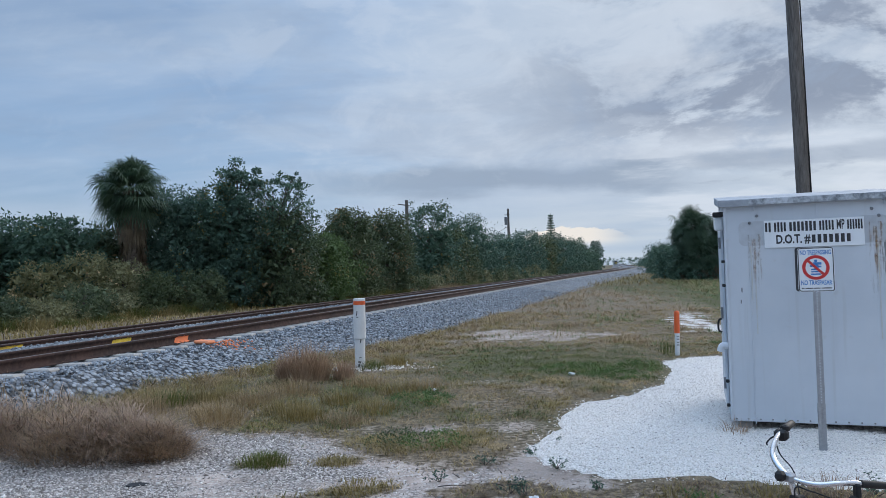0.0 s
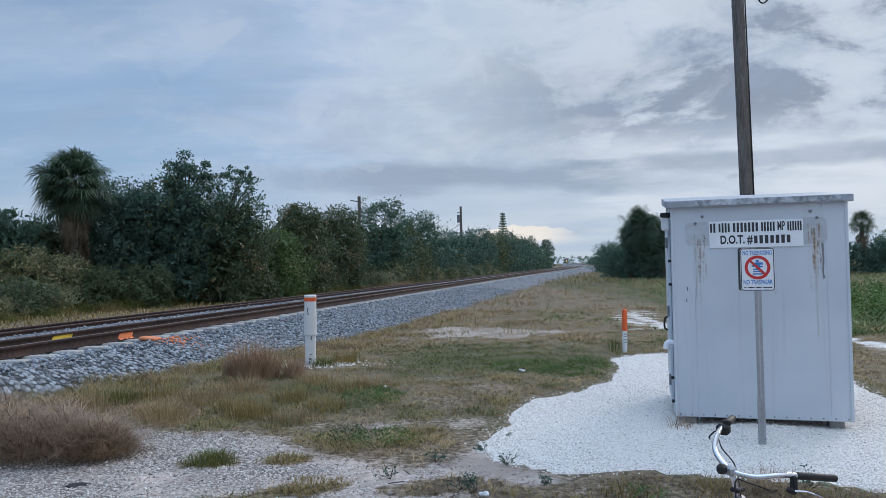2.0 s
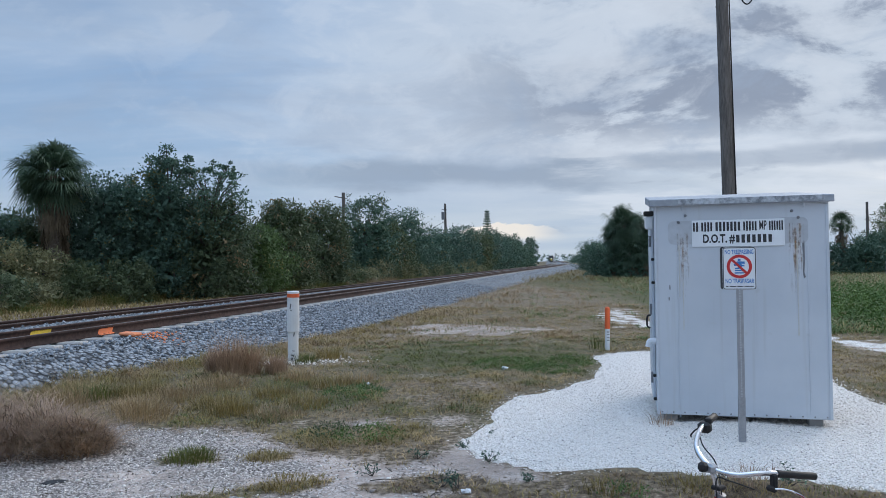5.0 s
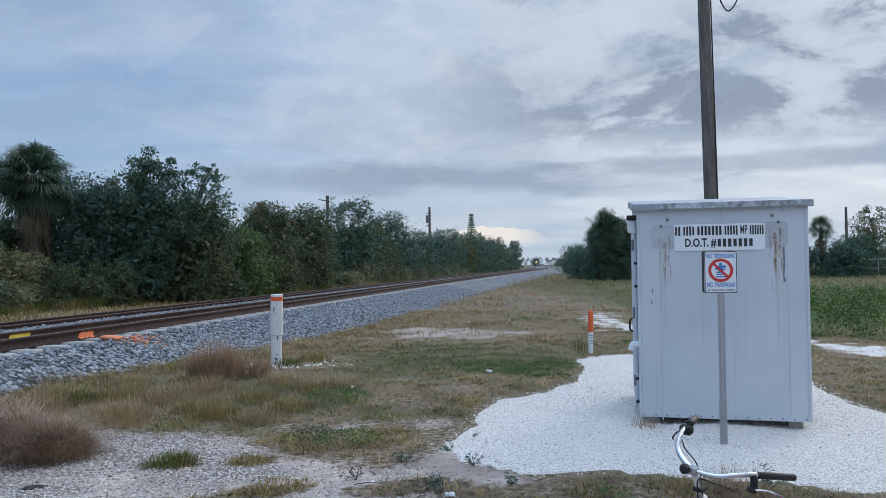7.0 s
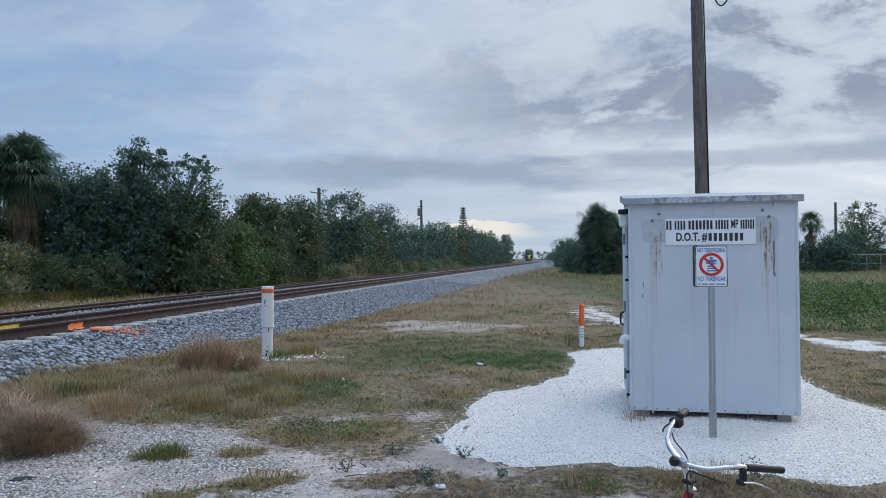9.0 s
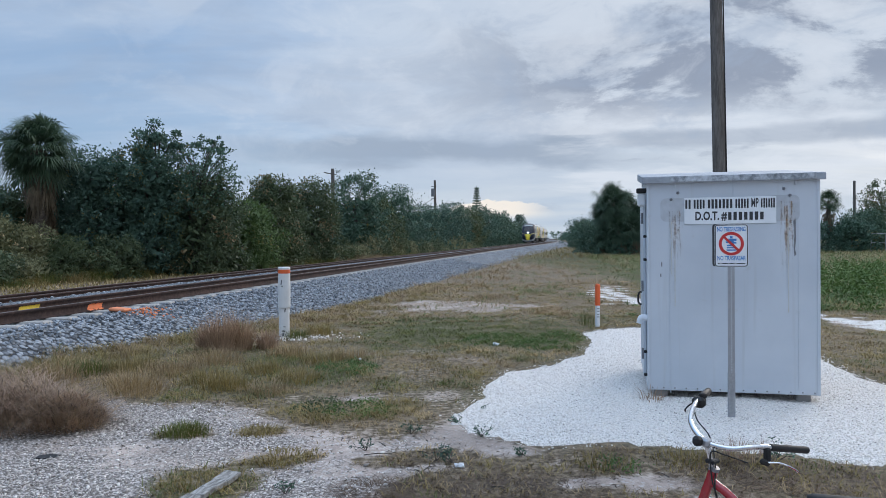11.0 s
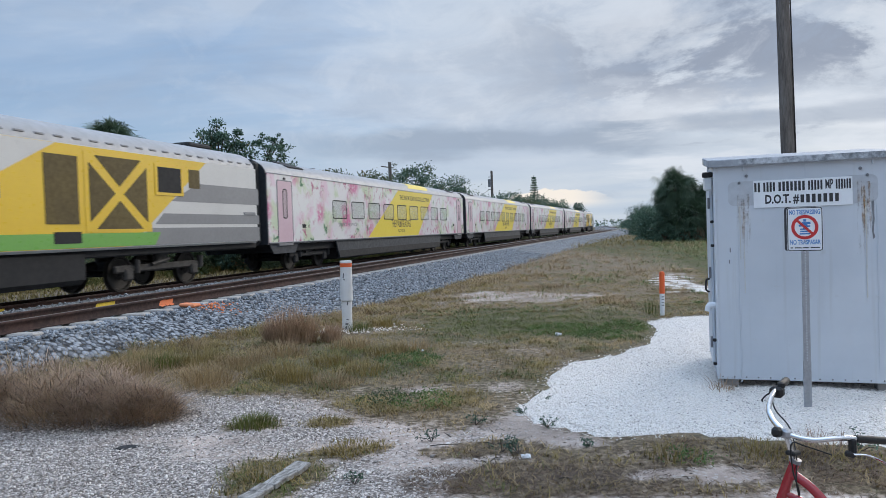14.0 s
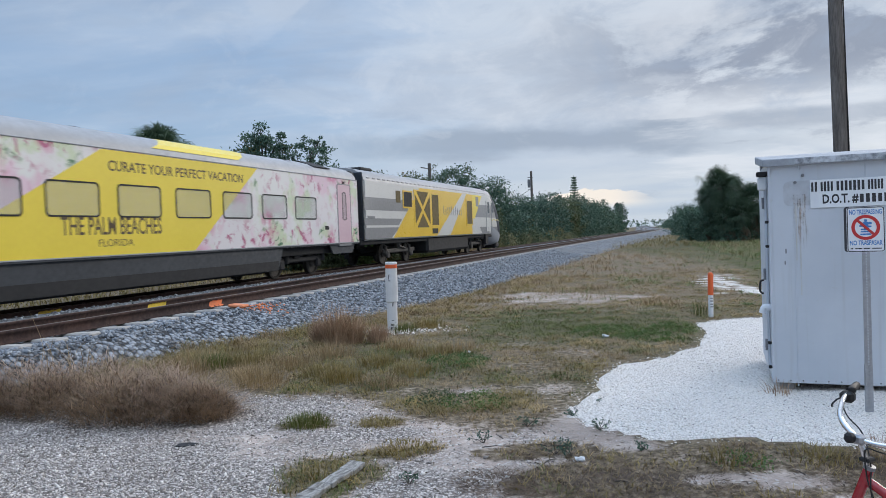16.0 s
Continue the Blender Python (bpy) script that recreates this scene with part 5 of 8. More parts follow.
for i, (x, y, r, h, n, m, lab) in enumerate((
    (-4.75, 8.5, 0.3, 0.95, 34, STRAW, "thin tall straw stalks"), (-5.3, 8.8, 0.25, 1.2, 9, STRAW, "thin tall straw stalks"), (-4.4, 8.6, 0.3, 0.7, 60, OLIVE_GRASS, "ragged pale green weed with long bent leaves"), (-3.75, 9.2, 0.35, 0.5, 260, DRY_GRASS, "shaggy straw-coloured grass clump"), (-2.7, 8.7, 0.4, 0.3, 300, DRY_GRASS, "shaggy straw-coloured grass clump"), (-2.2, 10.6, 0.5, 0.3, 380, DRY_GRASS, "shaggy straw-coloured grass clump"), (-1.2, 11.2, 0.5, 0.26, 380, DRY_GRASS, "shaggy straw-coloured grass clump"), (-1.7, 8.9, 0.4, 0.24, 380, OLIVE_GRASS, "shaggy olive grass clump"), (-0.9, 9.3, 0.45, 0.2, 380, OLIVE_GRASS, "shaggy olive grass clump"), (-0.3, 10.9, 0.5, 0.2, 380, DRY_GRASS, "shaggy straw-coloured grass clump"),
    (-4.05, 9.6, 0.35, 0.45, 260, OLIVE_GRASS, "ragged green and straw weeds"), (-3.7, 9.9, 0.4, 0.35, 300, GREEN_GRASS, "ragged green roadside weeds"),
    (-3.2, 10.2, 0.5, 0.3, 420, OLIVE_GRASS, "shaggy olive grass clump"), (-2.6, 9.9, 0.5, 0.28, 420, DRY_GRASS, "shaggy straw-coloured grass clump"), (-2.0, 9.3, 0.5, 0.26, 420, OLIVE_GRASS, "shaggy olive grass clump"), (-1.4, 9.9, 0.45, 0.24, 380, OLIVE_GRASS, "shaggy olive grass clump"), (-2.9, 9.2, 0.5, 0.26, 420, DRY_GRASS, "shaggy straw-coloured grass clump"), (-0.7, 10.6, 0.5, 0.22, 380, OLIVE_GRASS, "shaggy olive grass clump"), (-1.2, 8.6, 0.4, 0.2, 320, DRY_GRASS, "shaggy straw-coloured grass clump"),
    (-1.69, 6.8, 0.3, 0.14, 420, GREEN_GRASS, "low round green grass tuft"), (-1.02, 6.75, 0.3, 0.07, 320, OLIVE_GRASS, "low yellowish grass tuft"), (-0.7, 5.95, 0.36, 0.07, 420, OLIVE_GRASS, "low yellowish grass tuft"), (-1.25, 5.35, 0.4, 0.08, 520, OLIVE_GRASS, "low yellowish grass tuft"),
    (-1.3, 13.1, 0.3, 0.25, 220, GREEN_GRASS, "green weeds at the foot of the post"), (-0.9, 13.6, 0.4, 0.3, 260, OLIVE_GRASS, "olive grass at the foot of the post"), (4.3, 14.1, 0.18, 0.5, 60, GREEN_GRASS, "thin green weed beside the marker"),
    (2.9, 5.45, 0.3, 0.19, 70, RED_GRASS, "wispy dry weeds at the edge of the shell"), (2.4, 5.4, 0.35, 0.11, 200, OLIVE_GRASS, "low olive weeds at the edge of the shell"), (1.75, 5.45, 0.3, 0.12, 160, OLIVE_GRASS, "low olive weeds at the edge of the shell"), (2.95, 7.4, 0.15, 0.3, 50, RED_GRASS, "dry weed against the hut"))):
    tuft("grass_tuft", lab, x, y, r, h, m, n, 50 + i, 0.6, 0.6, 0.005 if h > 0.7 else 0.0035)
# dead thatch in front of the shell pad
for i, (x, y, r) in enumerate(((0.35, 4.95, 0.5), (0.85, 4.9, 0.5), (1.35, 4.95, 0.4), (0.0, 5.1, 0.35), (2.9, 5.1, 0.5), (2.5, 4.95, 0.45), (3.3, 4.9, 0.5))):
    tuft("dead_thatch", "matted grey-brown dead grass on sand", x, y, r, 0.04, THATCH, 760, 90 + i, 1.0, 5.0, 0.0034)


def weed(x, y, h, seed, n=5, mat=None):
    """A small branching weed with a few leaves."""
    rng = np.random.default_rng(seed)
    th = tagged(empty("weed", pose(x, y, ground_height(x, y) - 0.005)), "small woody weed with dark leaves on sand", "weed")
    bm = bmesh.new()
    tips = []
    for i in range(n):
        a, r = rng.uniform(0, 6.28), rng.uniform(0.3, 1.0) * h
        tip = Vector((r * math.cos(a), r * math.sin(a), h * rng.uniform(0.3, 1)))
        tube(bm, [(0, 0, 0), tip * 0.5 + Vector((0, 0, 0.1 * h)), tip], [0.004, 0.003, 0.0015], 4, False)
        tips += [tip * q + Vector((0, 0, 0.05 * h)) for q in (0.55, 0.8, 1.0)]
    part("stalk", bm, BARK, th)
    v, f = leaf_cloud(rng, np.array(tips), np.full(len(tips), 0.028), 6, 0.012)
    tagged(link("foliage", array_mesh("foliage", v, f), mat or DARK_LEAF, th), kind="stuff")


for i, (x, y, h) in enumerate(((0.62, 5.62, 0.16), (0.35, 6.5, 0.13), (0.82, 6.85, 0.14), (-0.05, 6.05, 0.15), (0.5, 5.7, 0.2), (0.95, 6.3, 0.14), (-0.6, 5.1, 0.12), (1.15, 7.3, 0.1), (3.3, 12.6, 0.12), (1.2, 5.75, 0.1), (3.15, 5.35, 0.22))):
    weed(x, y, h * 0.75, 500 + i)


def low_bush(x, y, r, h, seed, label, mat=None):
    rng = np.random.default_rng(seed)
    n = int(90 * (r / 0.42) ** 2)
    a, q = rng.uniform(0, 6.28, n), r * np.sqrt(rng.uniform(0, 1, n))
    c = np.stack([q * np.cos(a), q * np.sin(a), h * (1 - (q / r) ** 2) * rng.uniform(0.2, 1, n)], 1)
    v, f = leaf_cloud(rng, c, np.full(n, 0.05), 13, 0.013)
    v[:, 2] = np.maximum(v[:, 2], 0)
    th = tagged(empty("low_weeds", pose(x, y, ground_height(x, y))), label, "weeds")
    tagged(link("foliage", array_mesh("foliage", v, f), mat or WEED_LEAF, th), kind="stuff")
    return th


low_bush(-0.12, 7.45, 0.42, 0.15, 1, "mound of small-leaved green weeds with white specks")
low_bush(-0.5, 7.6, 0.35, 0.12, 2, "mound of small-leaved dark weeds", OLIVE_LEAF)
low_bush(2.7, 11.4, 0.5, 0.14, 3, "spreading low green creeper at the shell's edge")
low_bush(2.2, 12.3, 0.7, 0.12, 4, "spreading low green creeper at the shell's edge")
low_bush(3.2, 12.2, 0.5, 0.14, 5, "spreading low green creeper at the shell's edge")
low_bush(-0.3, 9.9, 0.5, 0.1, 6, "spreading low green creeper in the grass")
low_bush(1.85, 5.35, 0.22, 0.07, 7, "low green weeds at the shell's edge")

# ------------------------------------------------------------------ the metal hut
def hut_paint():
    m = bpy.data.materials.new("hut_paint")
    m.use_nodes = True
    t = m.node_tree
    b = t.nodes["Principled BSDF"]
    w = t.nodes.new("ShaderNodeTexCoord").outputs["Object"]
    n1, n2 = noised(t, w, 1.2, 4), noised(t, w, 9, 5)
    streaks = noised(t, scaled(t, w, (14, 14, 0.5)), 1.0, 4)
    c = mixed(t, ramped(t, n1, 0.3, 0.7), (0.50, 0.54, 0.59), (0.565, 0.60, 0.645))
    c = mixed(t, maths(t, "MULTIPLY", ramped(t, streaks, 0.55, 0.75), 0.3), c, (0.42, 0.43, 0.43))
    c = mixed(t, maths(t, "MULTIPLY", ramped(t, n2, 0.62, 0.8), 0.35), c, (0.4, 0.39, 0.37))
    sock(t, b, "Base Color", c)
    b.inputs["Roughness"].default_value = 0.5
    return m


HUT_PAINT = hut_paint()
GREY_PATCH = material("bare_grey_patch", (0.40, 0.42, 0.45), (0.50, 0.53, 0.57), 0.6, grain=12, amount=1)
PEELED = material("peeled_flashing", (0.13, 0.145, 0.16), (0.55, 0.58, 0.62), 0.6, grain=22, coarse=5, amount=1.0)


def rust_run(strength):
    """Rust that has bled down from a bolt, thinning out on the paint."""
    m = bpy.data.materials.new("rust_run")
    m.use_nodes = True
    t = m.node_tree
    b = t.nodes["Principled BSDF"]
    w = t.nodes.new("ShaderNodeTexCoord").outputs["Object"]
    sp = t.nodes.new("ShaderNodeSeparateXYZ")
    t.links.new(w, sp.inputs[0])
    n = noised(t, scaled(t, w, (40, 1, 2.2)), 1.0, 4)
    n2 = noised(t, w, 28, 4)
    f = ramped(t, maths(t, "ADD", maths(t, "MULTIPLY", n, 0.75), maths(t, "MULTIPLY", n2, 0.3)), 0.50, 0.72)
    edge = ramped(t, maths(t, "ABSOLUTE", sp.outputs[0]), 0.03, 0.085, 1, 0)
    length = ramped(t, sp.outputs[2], -0.75, -0.05)
    f = maths(t, "MULTIPLY", maths(t, "MULTIPLY", f, edge), length)
    sock(t, b, "Base Color", mixed(t, n2, (0.50, 0.33, 0.15), (0.33, 0.17, 0.07)))
    b.inputs["Roughness"].default_value = 0.8
    tr = t.nodes.new("ShaderNodeBsdfTransparent")
    ms = t.nodes.new("ShaderNodeMixShader")
    t.links.new(maths(t, "MULTIPLY", f, strength), ms.inputs[0])
    t.links.new(tr.outputs[0], ms.inputs[1])
    t.links.new(b.outputs[0], ms.inputs[2])
    t.links.new(ms.outputs[0], t.nodes["Material Output"].inputs[0])
    return m


INK = material("black_ink", (0.03, 0.03, 0.035), (0.06, 0.06, 0.065), 0.6)
PLATE = material("white_plate", (0.80, 0.82, 0.84), (0.7, 0.72, 0.75), 0.5)
GREY_METAL = material("grey_hardware", (0.25, 0.26, 0.28), (0.14, 0.14, 0.15), 0.5, 0.7, grain=20)


def build_hut():
    """A signal hut of sheet steel on short feet, its front in the local plane y = 0."""
    W, D, H0, H1 = 1.70, 1.7, 0.10, 2.33
    hut = tagged(empty("equipment_hut", pose(2.975 + 0.85 * math.cos(radians(19.5)), 7.57 - 0.85 * math.sin(radians(19.5)), 0.0, 0, 0, -19.5)), "pale grey-white sheet-metal equipment hut with rust stains", "equipment hut")
    front_up = Matrix(((1, 0, 0, 0), (0, 0, -1, 0), (0, 1, 0, 0), (0, 0, 0, 1)))  # x right, y up, z out of the front

    def front(x, z, out=0.0):
        return Matrix.Translation((x, -out, z)) @ front_up

    wall = 0.04
    for size, at in (((W, wall, H1 - H0), (0, wall / 2, (H0 + H1) / 2)), ((W, wall, H1 - H0 + 0.2), (0, D - wall / 2, (H0 + H1 + 0.2) / 2)), ((wall, D - 2 * wall, H1 - H0 + 0.05), (-W / 2 + wall / 2, D / 2, (H0 + H1 + 0.05) / 2)), ((wall, D - 2 * wall, H1 - H0 + 0.05), (W / 2 - wall / 2, D / 2, (H0 + H1 + 0.05) / 2))):
        part("wall", box(bmesh.new(), size, at, bevel=0.004), HUT_PAINT, hut)
    part("floor", box(bmesh.new(), (W - 0.1, D - 0.1, 0.05), (0, D / 2, H0 + 0.04)), GREY_METAL, hut)
    # front panel folds and seams
    for x in (-W / 2 + 0.235, W / 2 - 0.2):
        part("seam", box(bmesh.new(), (0.012, 0.004, H1 - H0 - 0.5 if x > 0 else H1 - H0 - 0.35), (x, -0.003, H0 + (H1 - H0 - 0.4) / 2), bevel=0.0015), HUT_PAINT, hut)
    part("seam", box(bmesh.new(), (0.008, 0.004, 0.22), (0.02, -0.003, 2.24), bevel=0.0015), HUT_PAINT, hut)
    for x in (-W / 2 + 0.012, W / 2 - 0.012):
        part("corner_fold", box(bmesh.new(), (0.03, 0.008, H1 - H0), (x, -0.005, (H0 + H1) / 2), bevel=0.003), HUT_PAINT, hut)
    for i in range(15):
        bm = bmesh.new()
        bmesh.ops.create_cone(bm, cap_ends=True, segments=8, radius1=0.009, radius2=0.006, depth=0.008, matrix=Matrix.Translation((-W / 2 + 0.05 + i * (W - 0.1) / 14, -0.004, H0 + 0.025)) @ pose(0, 0, 0, 90))
        part("bolt", bm, GREY_METAL, hut)
    # sloping lid with a turned-down edge
    roof = bmesh.new()
    o = 0.05
    z0, z1 = 2.385, 2.565
    vs = [roof.verts.new(q) for q in ((-W / 2 - o, -o, z0), (W / 2 + o, -o, z0), (W / 2 + o, D + o, z1), (-W / 2 - o, D + o, z1), (-W / 2 - o, -o, z0 - 0.075), (W / 2 + o, -o, z0 - 0.075), (W / 2 + o, D + o, z1 - 0.09), (-W / 2 - o, D + o, z1 - 0.09))]
    for f in ((0, 1, 2, 3), (7, 6, 5, 4), (0, 4, 5, 1), (1, 5, 6, 2), (2, 6, 7, 3), (3, 7, 4, 0)):
        roof.faces.new([vs[k] for k in f])
    bmesh.ops.bevel(roof, geom=roof.edges[:], offset=0.006, segments=1, affect="EDGES")
    lid = part("roof", roof, material("roof_paint", (0.40, 0.43, 0.47), (0.27, 0.29, 0.32), 0.6, grain=9, coarse=1.5, amount=1), hut, "shallow sloping sheet-metal lid")
    part("flashing", box(bmesh.new(), (W - 0.28, 0.006, 0.062), (0.1, -0.055, 2.353), bevel=0.002), PEELED, lid, "dark strip where the paint has peeled")
    for x in (-0.56, 0.62):
        bm = box(bmesh.new(), (0.02, 0.02, 0.05), (x, -0.01, 2.29), bevel=0.004)
        part("bracket", bm, HUT_PAINT, hut)
    for x, z in ((-0.60, 2.14), (0.57, 2.16), (-0.53, 2.21), (0.51, 2.23)):
        bm = bmesh.new()
        bmesh.ops.create_cone(bm, cap_ends=True, segments=10, radius1=0.017, radius2=0.012, depth=0.02, matrix=Matrix.Translation((x, -0.01, z)) @ pose(0, 0, 0, 90))
        part("bolt", bm, GREY_METAL, hut)
    # grey unpainted patches behind the plate, then the plate
    for x, w, h in ((-0.54, 0.34, 0.25), (0.51, 0.30, 0.27)):
        part("bare_patch", prism(bmesh.new(), rounded(w, h, 0.06), 0.003, front(x, 2.03)), GREY_PATCH, hut, "bare grey primer patch")
    plate = part("name_plate", box(bmesh.new(), (0.905, 0.006, 0.28), (-0.015, -0.008, 2.015), bevel=0.002), PLATE, hut, "white location plate with black lettering")
    mark = front(0, 0, 0.012)
    # lettering that stays unread: one narrow upright bar for each character, a mesh for each word
    def bars(x0, z, h, pitch, count):
        bm = bmesh.new()
        for k in range(count):
            box(bm, (pitch * 0.62, 0.003, h * (1.0 if k % 3 else 0.94)), (x0 + pitch * (k + 0.5), -0.0125, z))
        part("text_bar", bm, INK, plate)
    for x0, count, pitch in ((-0.463, 2, 0.0325), (-0.378, 4, 0.03), (-0.238, 7, 0.0365), (0.036, 5, 0.0278), (0.285, 6, 0.0237)):
        bars(x0, 2.085, 0.098, pitch, count)
    words("MP", 0.092, INK, plate, front(0.23, 2.085, 0.0115), width=0.07, bold=0.003)
    words("D.O.T. #", 0.085, INK, plate, front(-0.203, 1.955, 0.0115), width=0.315, bold=0.004)
    bars(-0.04, 1.955, 0.085, 0.052, 7)
    for x, z, mat in ((-0.555, 1.94, rust_run(0.42)), (0.545, 2.02, rust_run(0.75))):
        run = part("rust_stain", box(bmesh.new(), (0.18, 0.0015, 0.8), (0, 0, -0.36)), mat, hut, "orange-brown rust run")
        run.location = (x, -0.006, z + 0.04)
    for x, z0, z1 in ((0.552, 0.95, 1.9), (-0.60, 1.35, 1.9), (-0.565, 1.0, 1.5)):
        part("stain_line", box(bmesh.new(), (0.012, 0.0012, z1 - z0), (x, -0.005, (z0 + z1) / 2)), material("faint_rust_line", (0.52, 0.51, 0.455), (0.54, 0.57, 0.60), 0.6, grain=30, coarse=6, amount=1), hut, "faint yellowish run down the paint")
    part("scrape", prism(bmesh.new(), [(0.60, 1.9), (0.622, 1.92), (0.626, 1.72), (0.616, 1.6), (0.63, 1.55), (0.61, 1.53), (0.602, 1.62), (0.61, 1.74)], 0.002, front(0, 0, 0.001)), GREY_METAL, hut, "dark scrape in the paint")
    for x, z, h in ((-0.70, 1.45, 0.05), (-0.71, 1.33, 0.04)):
        part("scrape", prism(bmesh.new(), rounded(0.012 if h > 0.03 else 0.07, h, 0.005), 0.002, front(x, z, 0.001)), GREY_METAL, hut)
    # side door with hinges, latch, vent and lamp
    sx = -W / 2
    door = part("door", box(bmesh.new(), (0.03, 1.0, 2.0), (sx - 0.018, 0.75, 1.2), bevel=0.006), HUT_PAINT, hut)
    for z in (0.45, 1.2, 1.95):
        part("hinge", tube(bmesh.new(), [(sx - 0.04, 0.26, z - 0.06), (sx - 0.04, 0.26, z + 0.06)], 0.014, 8), GREY_METAL, door)
    part("handle", tube(bmesh.new(), smooth_line([(sx - 0.04, 0.5, 1.12), (sx - 0.075, 0.5, 1.1), (sx - 0.08, 0.5, 1.0), (sx - 0.045, 0.5, 0.97)], 4), 0.011, 8), BLACK, door, "black latch handle")
    for z in (0.25, 0.5, 1.5, 1.75):
        part("bracket", box(bmesh.new(), (0.035, 0.05, 0.03), (sx - 0.02, 0.06, z), bevel=0.006), BLACK, hut)
    part("conduit_elbow", tube(bmesh.new(), smooth_line([(sx, 0.12, 0.86), (sx - 0.06, 0.12, 0.86), (sx - 0.08, 0.12, 0.80)], 4), 0.035, 10), WHITE, hut, "white plastic pipe elbow")
    lamp = part("wall_lamp", box(bmesh.new(), (0.09, 0.12, 0.14), (sx - 0.05, 0.15, 2.15), bevel=0.015), material("lamp_glass", (0.7, 0.72, 0.74), None, 0.2), hut, "small square wall lamp")
    part("lamp_hood", box(bmesh.new(), (0.11, 0.14, 0.05), (sx - 0.05, 0.15, 2.25), bevel=0.01), BLACK, lamp)
    for x in (-W / 2 + 0.14, W / 2 - 0.14):
        for y in (0.14, D - 0.14):
            part("foot", box(bmesh.new(), (0.14, 0.14, 0.16), (x, y, 0.03), bevel=0.01), material("old_concrete", (0.3, 0.29, 0.28), None, 0.9, grain=14, bump=0.004), hut)
    return hut


build_hut()


# ------------------------------------------------------------------ sign on its steel post
def build_sign():
    th = tagged(empty("no_trespassing_sign", pose(3.39, 6.55, 0.0, 0, 0, -21)), "white no trespassing sign on a perforated steel post", "sign")
    bm = bmesh.new()
    w, d, t = 0.058, 0.03, 0.004
    holes = [0.1 + 0.0254 * k for k in range(58)]
    # the front web is built as bands between round holes
    zs = [-0.02]
    for z in holes:
        zs += [z - 0.006, z + 0.006]
    zs.append(1.62)
    for k in range(len(zs) - 1):
        z0, z1 = zs[k], zs[k + 1]
        if k % 2 == 0:
            box(bm, (w, t, z1 - z0), (0, 0, (z0 + z1) / 2))
        else:
            for s in (-1, 1):
                box(bm, (w / 2 - 0.005, t, z1 - z0), (s * (w / 4 + 0.0025), 0, (z0 + z1) / 2))
    post = part("post", bm, STEEL, th, "galvanised steel channel post")
    for s in (-1, 1):
        part("flange", box(bmesh.new(), (t, d, 1.64), (s * (w / 2 - t / 2), d / 2, 0.80)), STEEL, post)
    part("splice", box(bmesh.new(), (0.066, 0.034, 0.5), (0, 0.026, 0.2), bevel=0.003), STEEL, post, "thicker lower sleeve")
    up = Matrix(((1, 0, 0, 0), (0, 0, -1, 0), (0, 1, 0, 0), (0, 0, 0, 1)))

    def at(x, z, out=0.0):
        return Matrix.Translation((x, -out, z)) @ up

    z = 1.655
    part("backing_panel", prism(bmesh.new(), rounded(0.295, 0.40, 0.025), 0.002, at(-0.02, z + 0.004, 0.003)), INK, th, "dark edge of a second panel behind")
    panel = part("panel", prism(bmesh.new(), rounded(0.295, 0.40, 0.025), 0.003, at(0, z, 0.007)), PLATE, th, "white reflective panel with black border")
    part("border", ring(bmesh.new(), rounded(0.289, 0.394, 0.022), rounded(0.274, 0.379, 0.016), 0.001, at(0, z, 0.0105)), INK, panel)
    blue = material("sign_blue", (0.05, 0.2, 0.5), (0.08, 0.24, 0.54), 0.5)
    red = material("sign_red", (0.55, 0.03, 0.03), (0.45, 0.03, 0.03), 0.5)
    words("NO TRESPASSING", 0.041, blue, panel, at(0, z + 0.152, 0.0105), width=0.25, bold=0.0012)
    words("NO TRASPASAR", 0.041, blue, panel, at(0, z - 0.12, 0.0105), width=0.25, bold=0.0012)
    circle = lambda r: [(r * math.cos(2 * math.pi * k / 36), r * math.sin(2 * math.pi * k / 36)) for k in range(36)]  # noqa: E731
    part("red_ring", ring(bmesh.new(), circle(0.111), circle(0.084), 0.0015, at(0, z + 0.018, 0.0105)), red, panel, "red prohibition ring")
    bm = bmesh.new()
    for x, y, w2, h in ((0.0, -0.06, 0.085, 0.012), (0.0, -0.038, 0.078, 0.012), (-0.004, -0.018, 0.07, 0.012), (0.004, 0.006, 0.036, 0.05), (0.012, 0.036, 0.07, 0.022), (-0.026, 0.014, 0.045, 0.016), (0.03, 0.008, 0.03, 0.014), (0.0, 0.06, 0.024, 0.022)):
        prism(bm, rounded(w2, h, 0.003, 3), 0.001, at(x, z + 0.018 + y, 0.0105))
    part("pictogram", bm, blue, panel, "plain blue bars of a pictogram")
    part("red_slash", box(bmesh.new(), (0.18, 0.001, 0.022), (0, -0.0123, z + 0.018), pose(0, 0, 0, 0, 45, 0)), red, panel, "red diagonal bar")
    for x0, x1 in ((-0.12, -0.1), (-0.085, -0.03), (-0.02, 0.03), (0.045, 0.12)):
        part("text_bar", box(bmesh.new(), (x1 - x0, 0.001, 0.009), ((x0 + x1) / 2, -0.011, z - 0.168)), INK, panel)
    for dz in (0.14, -0.14):
        bm = bmesh.new()
        bmesh.ops.create_cone(bm, cap_ends=True, segments=8, radius1=0.008, radius2=0.006, depth=0.006, matrix=at(0, z + dz + 0.03 * (dz < 0), 0.013))
        part("bolt", bm, STEEL, panel)


build_sign()


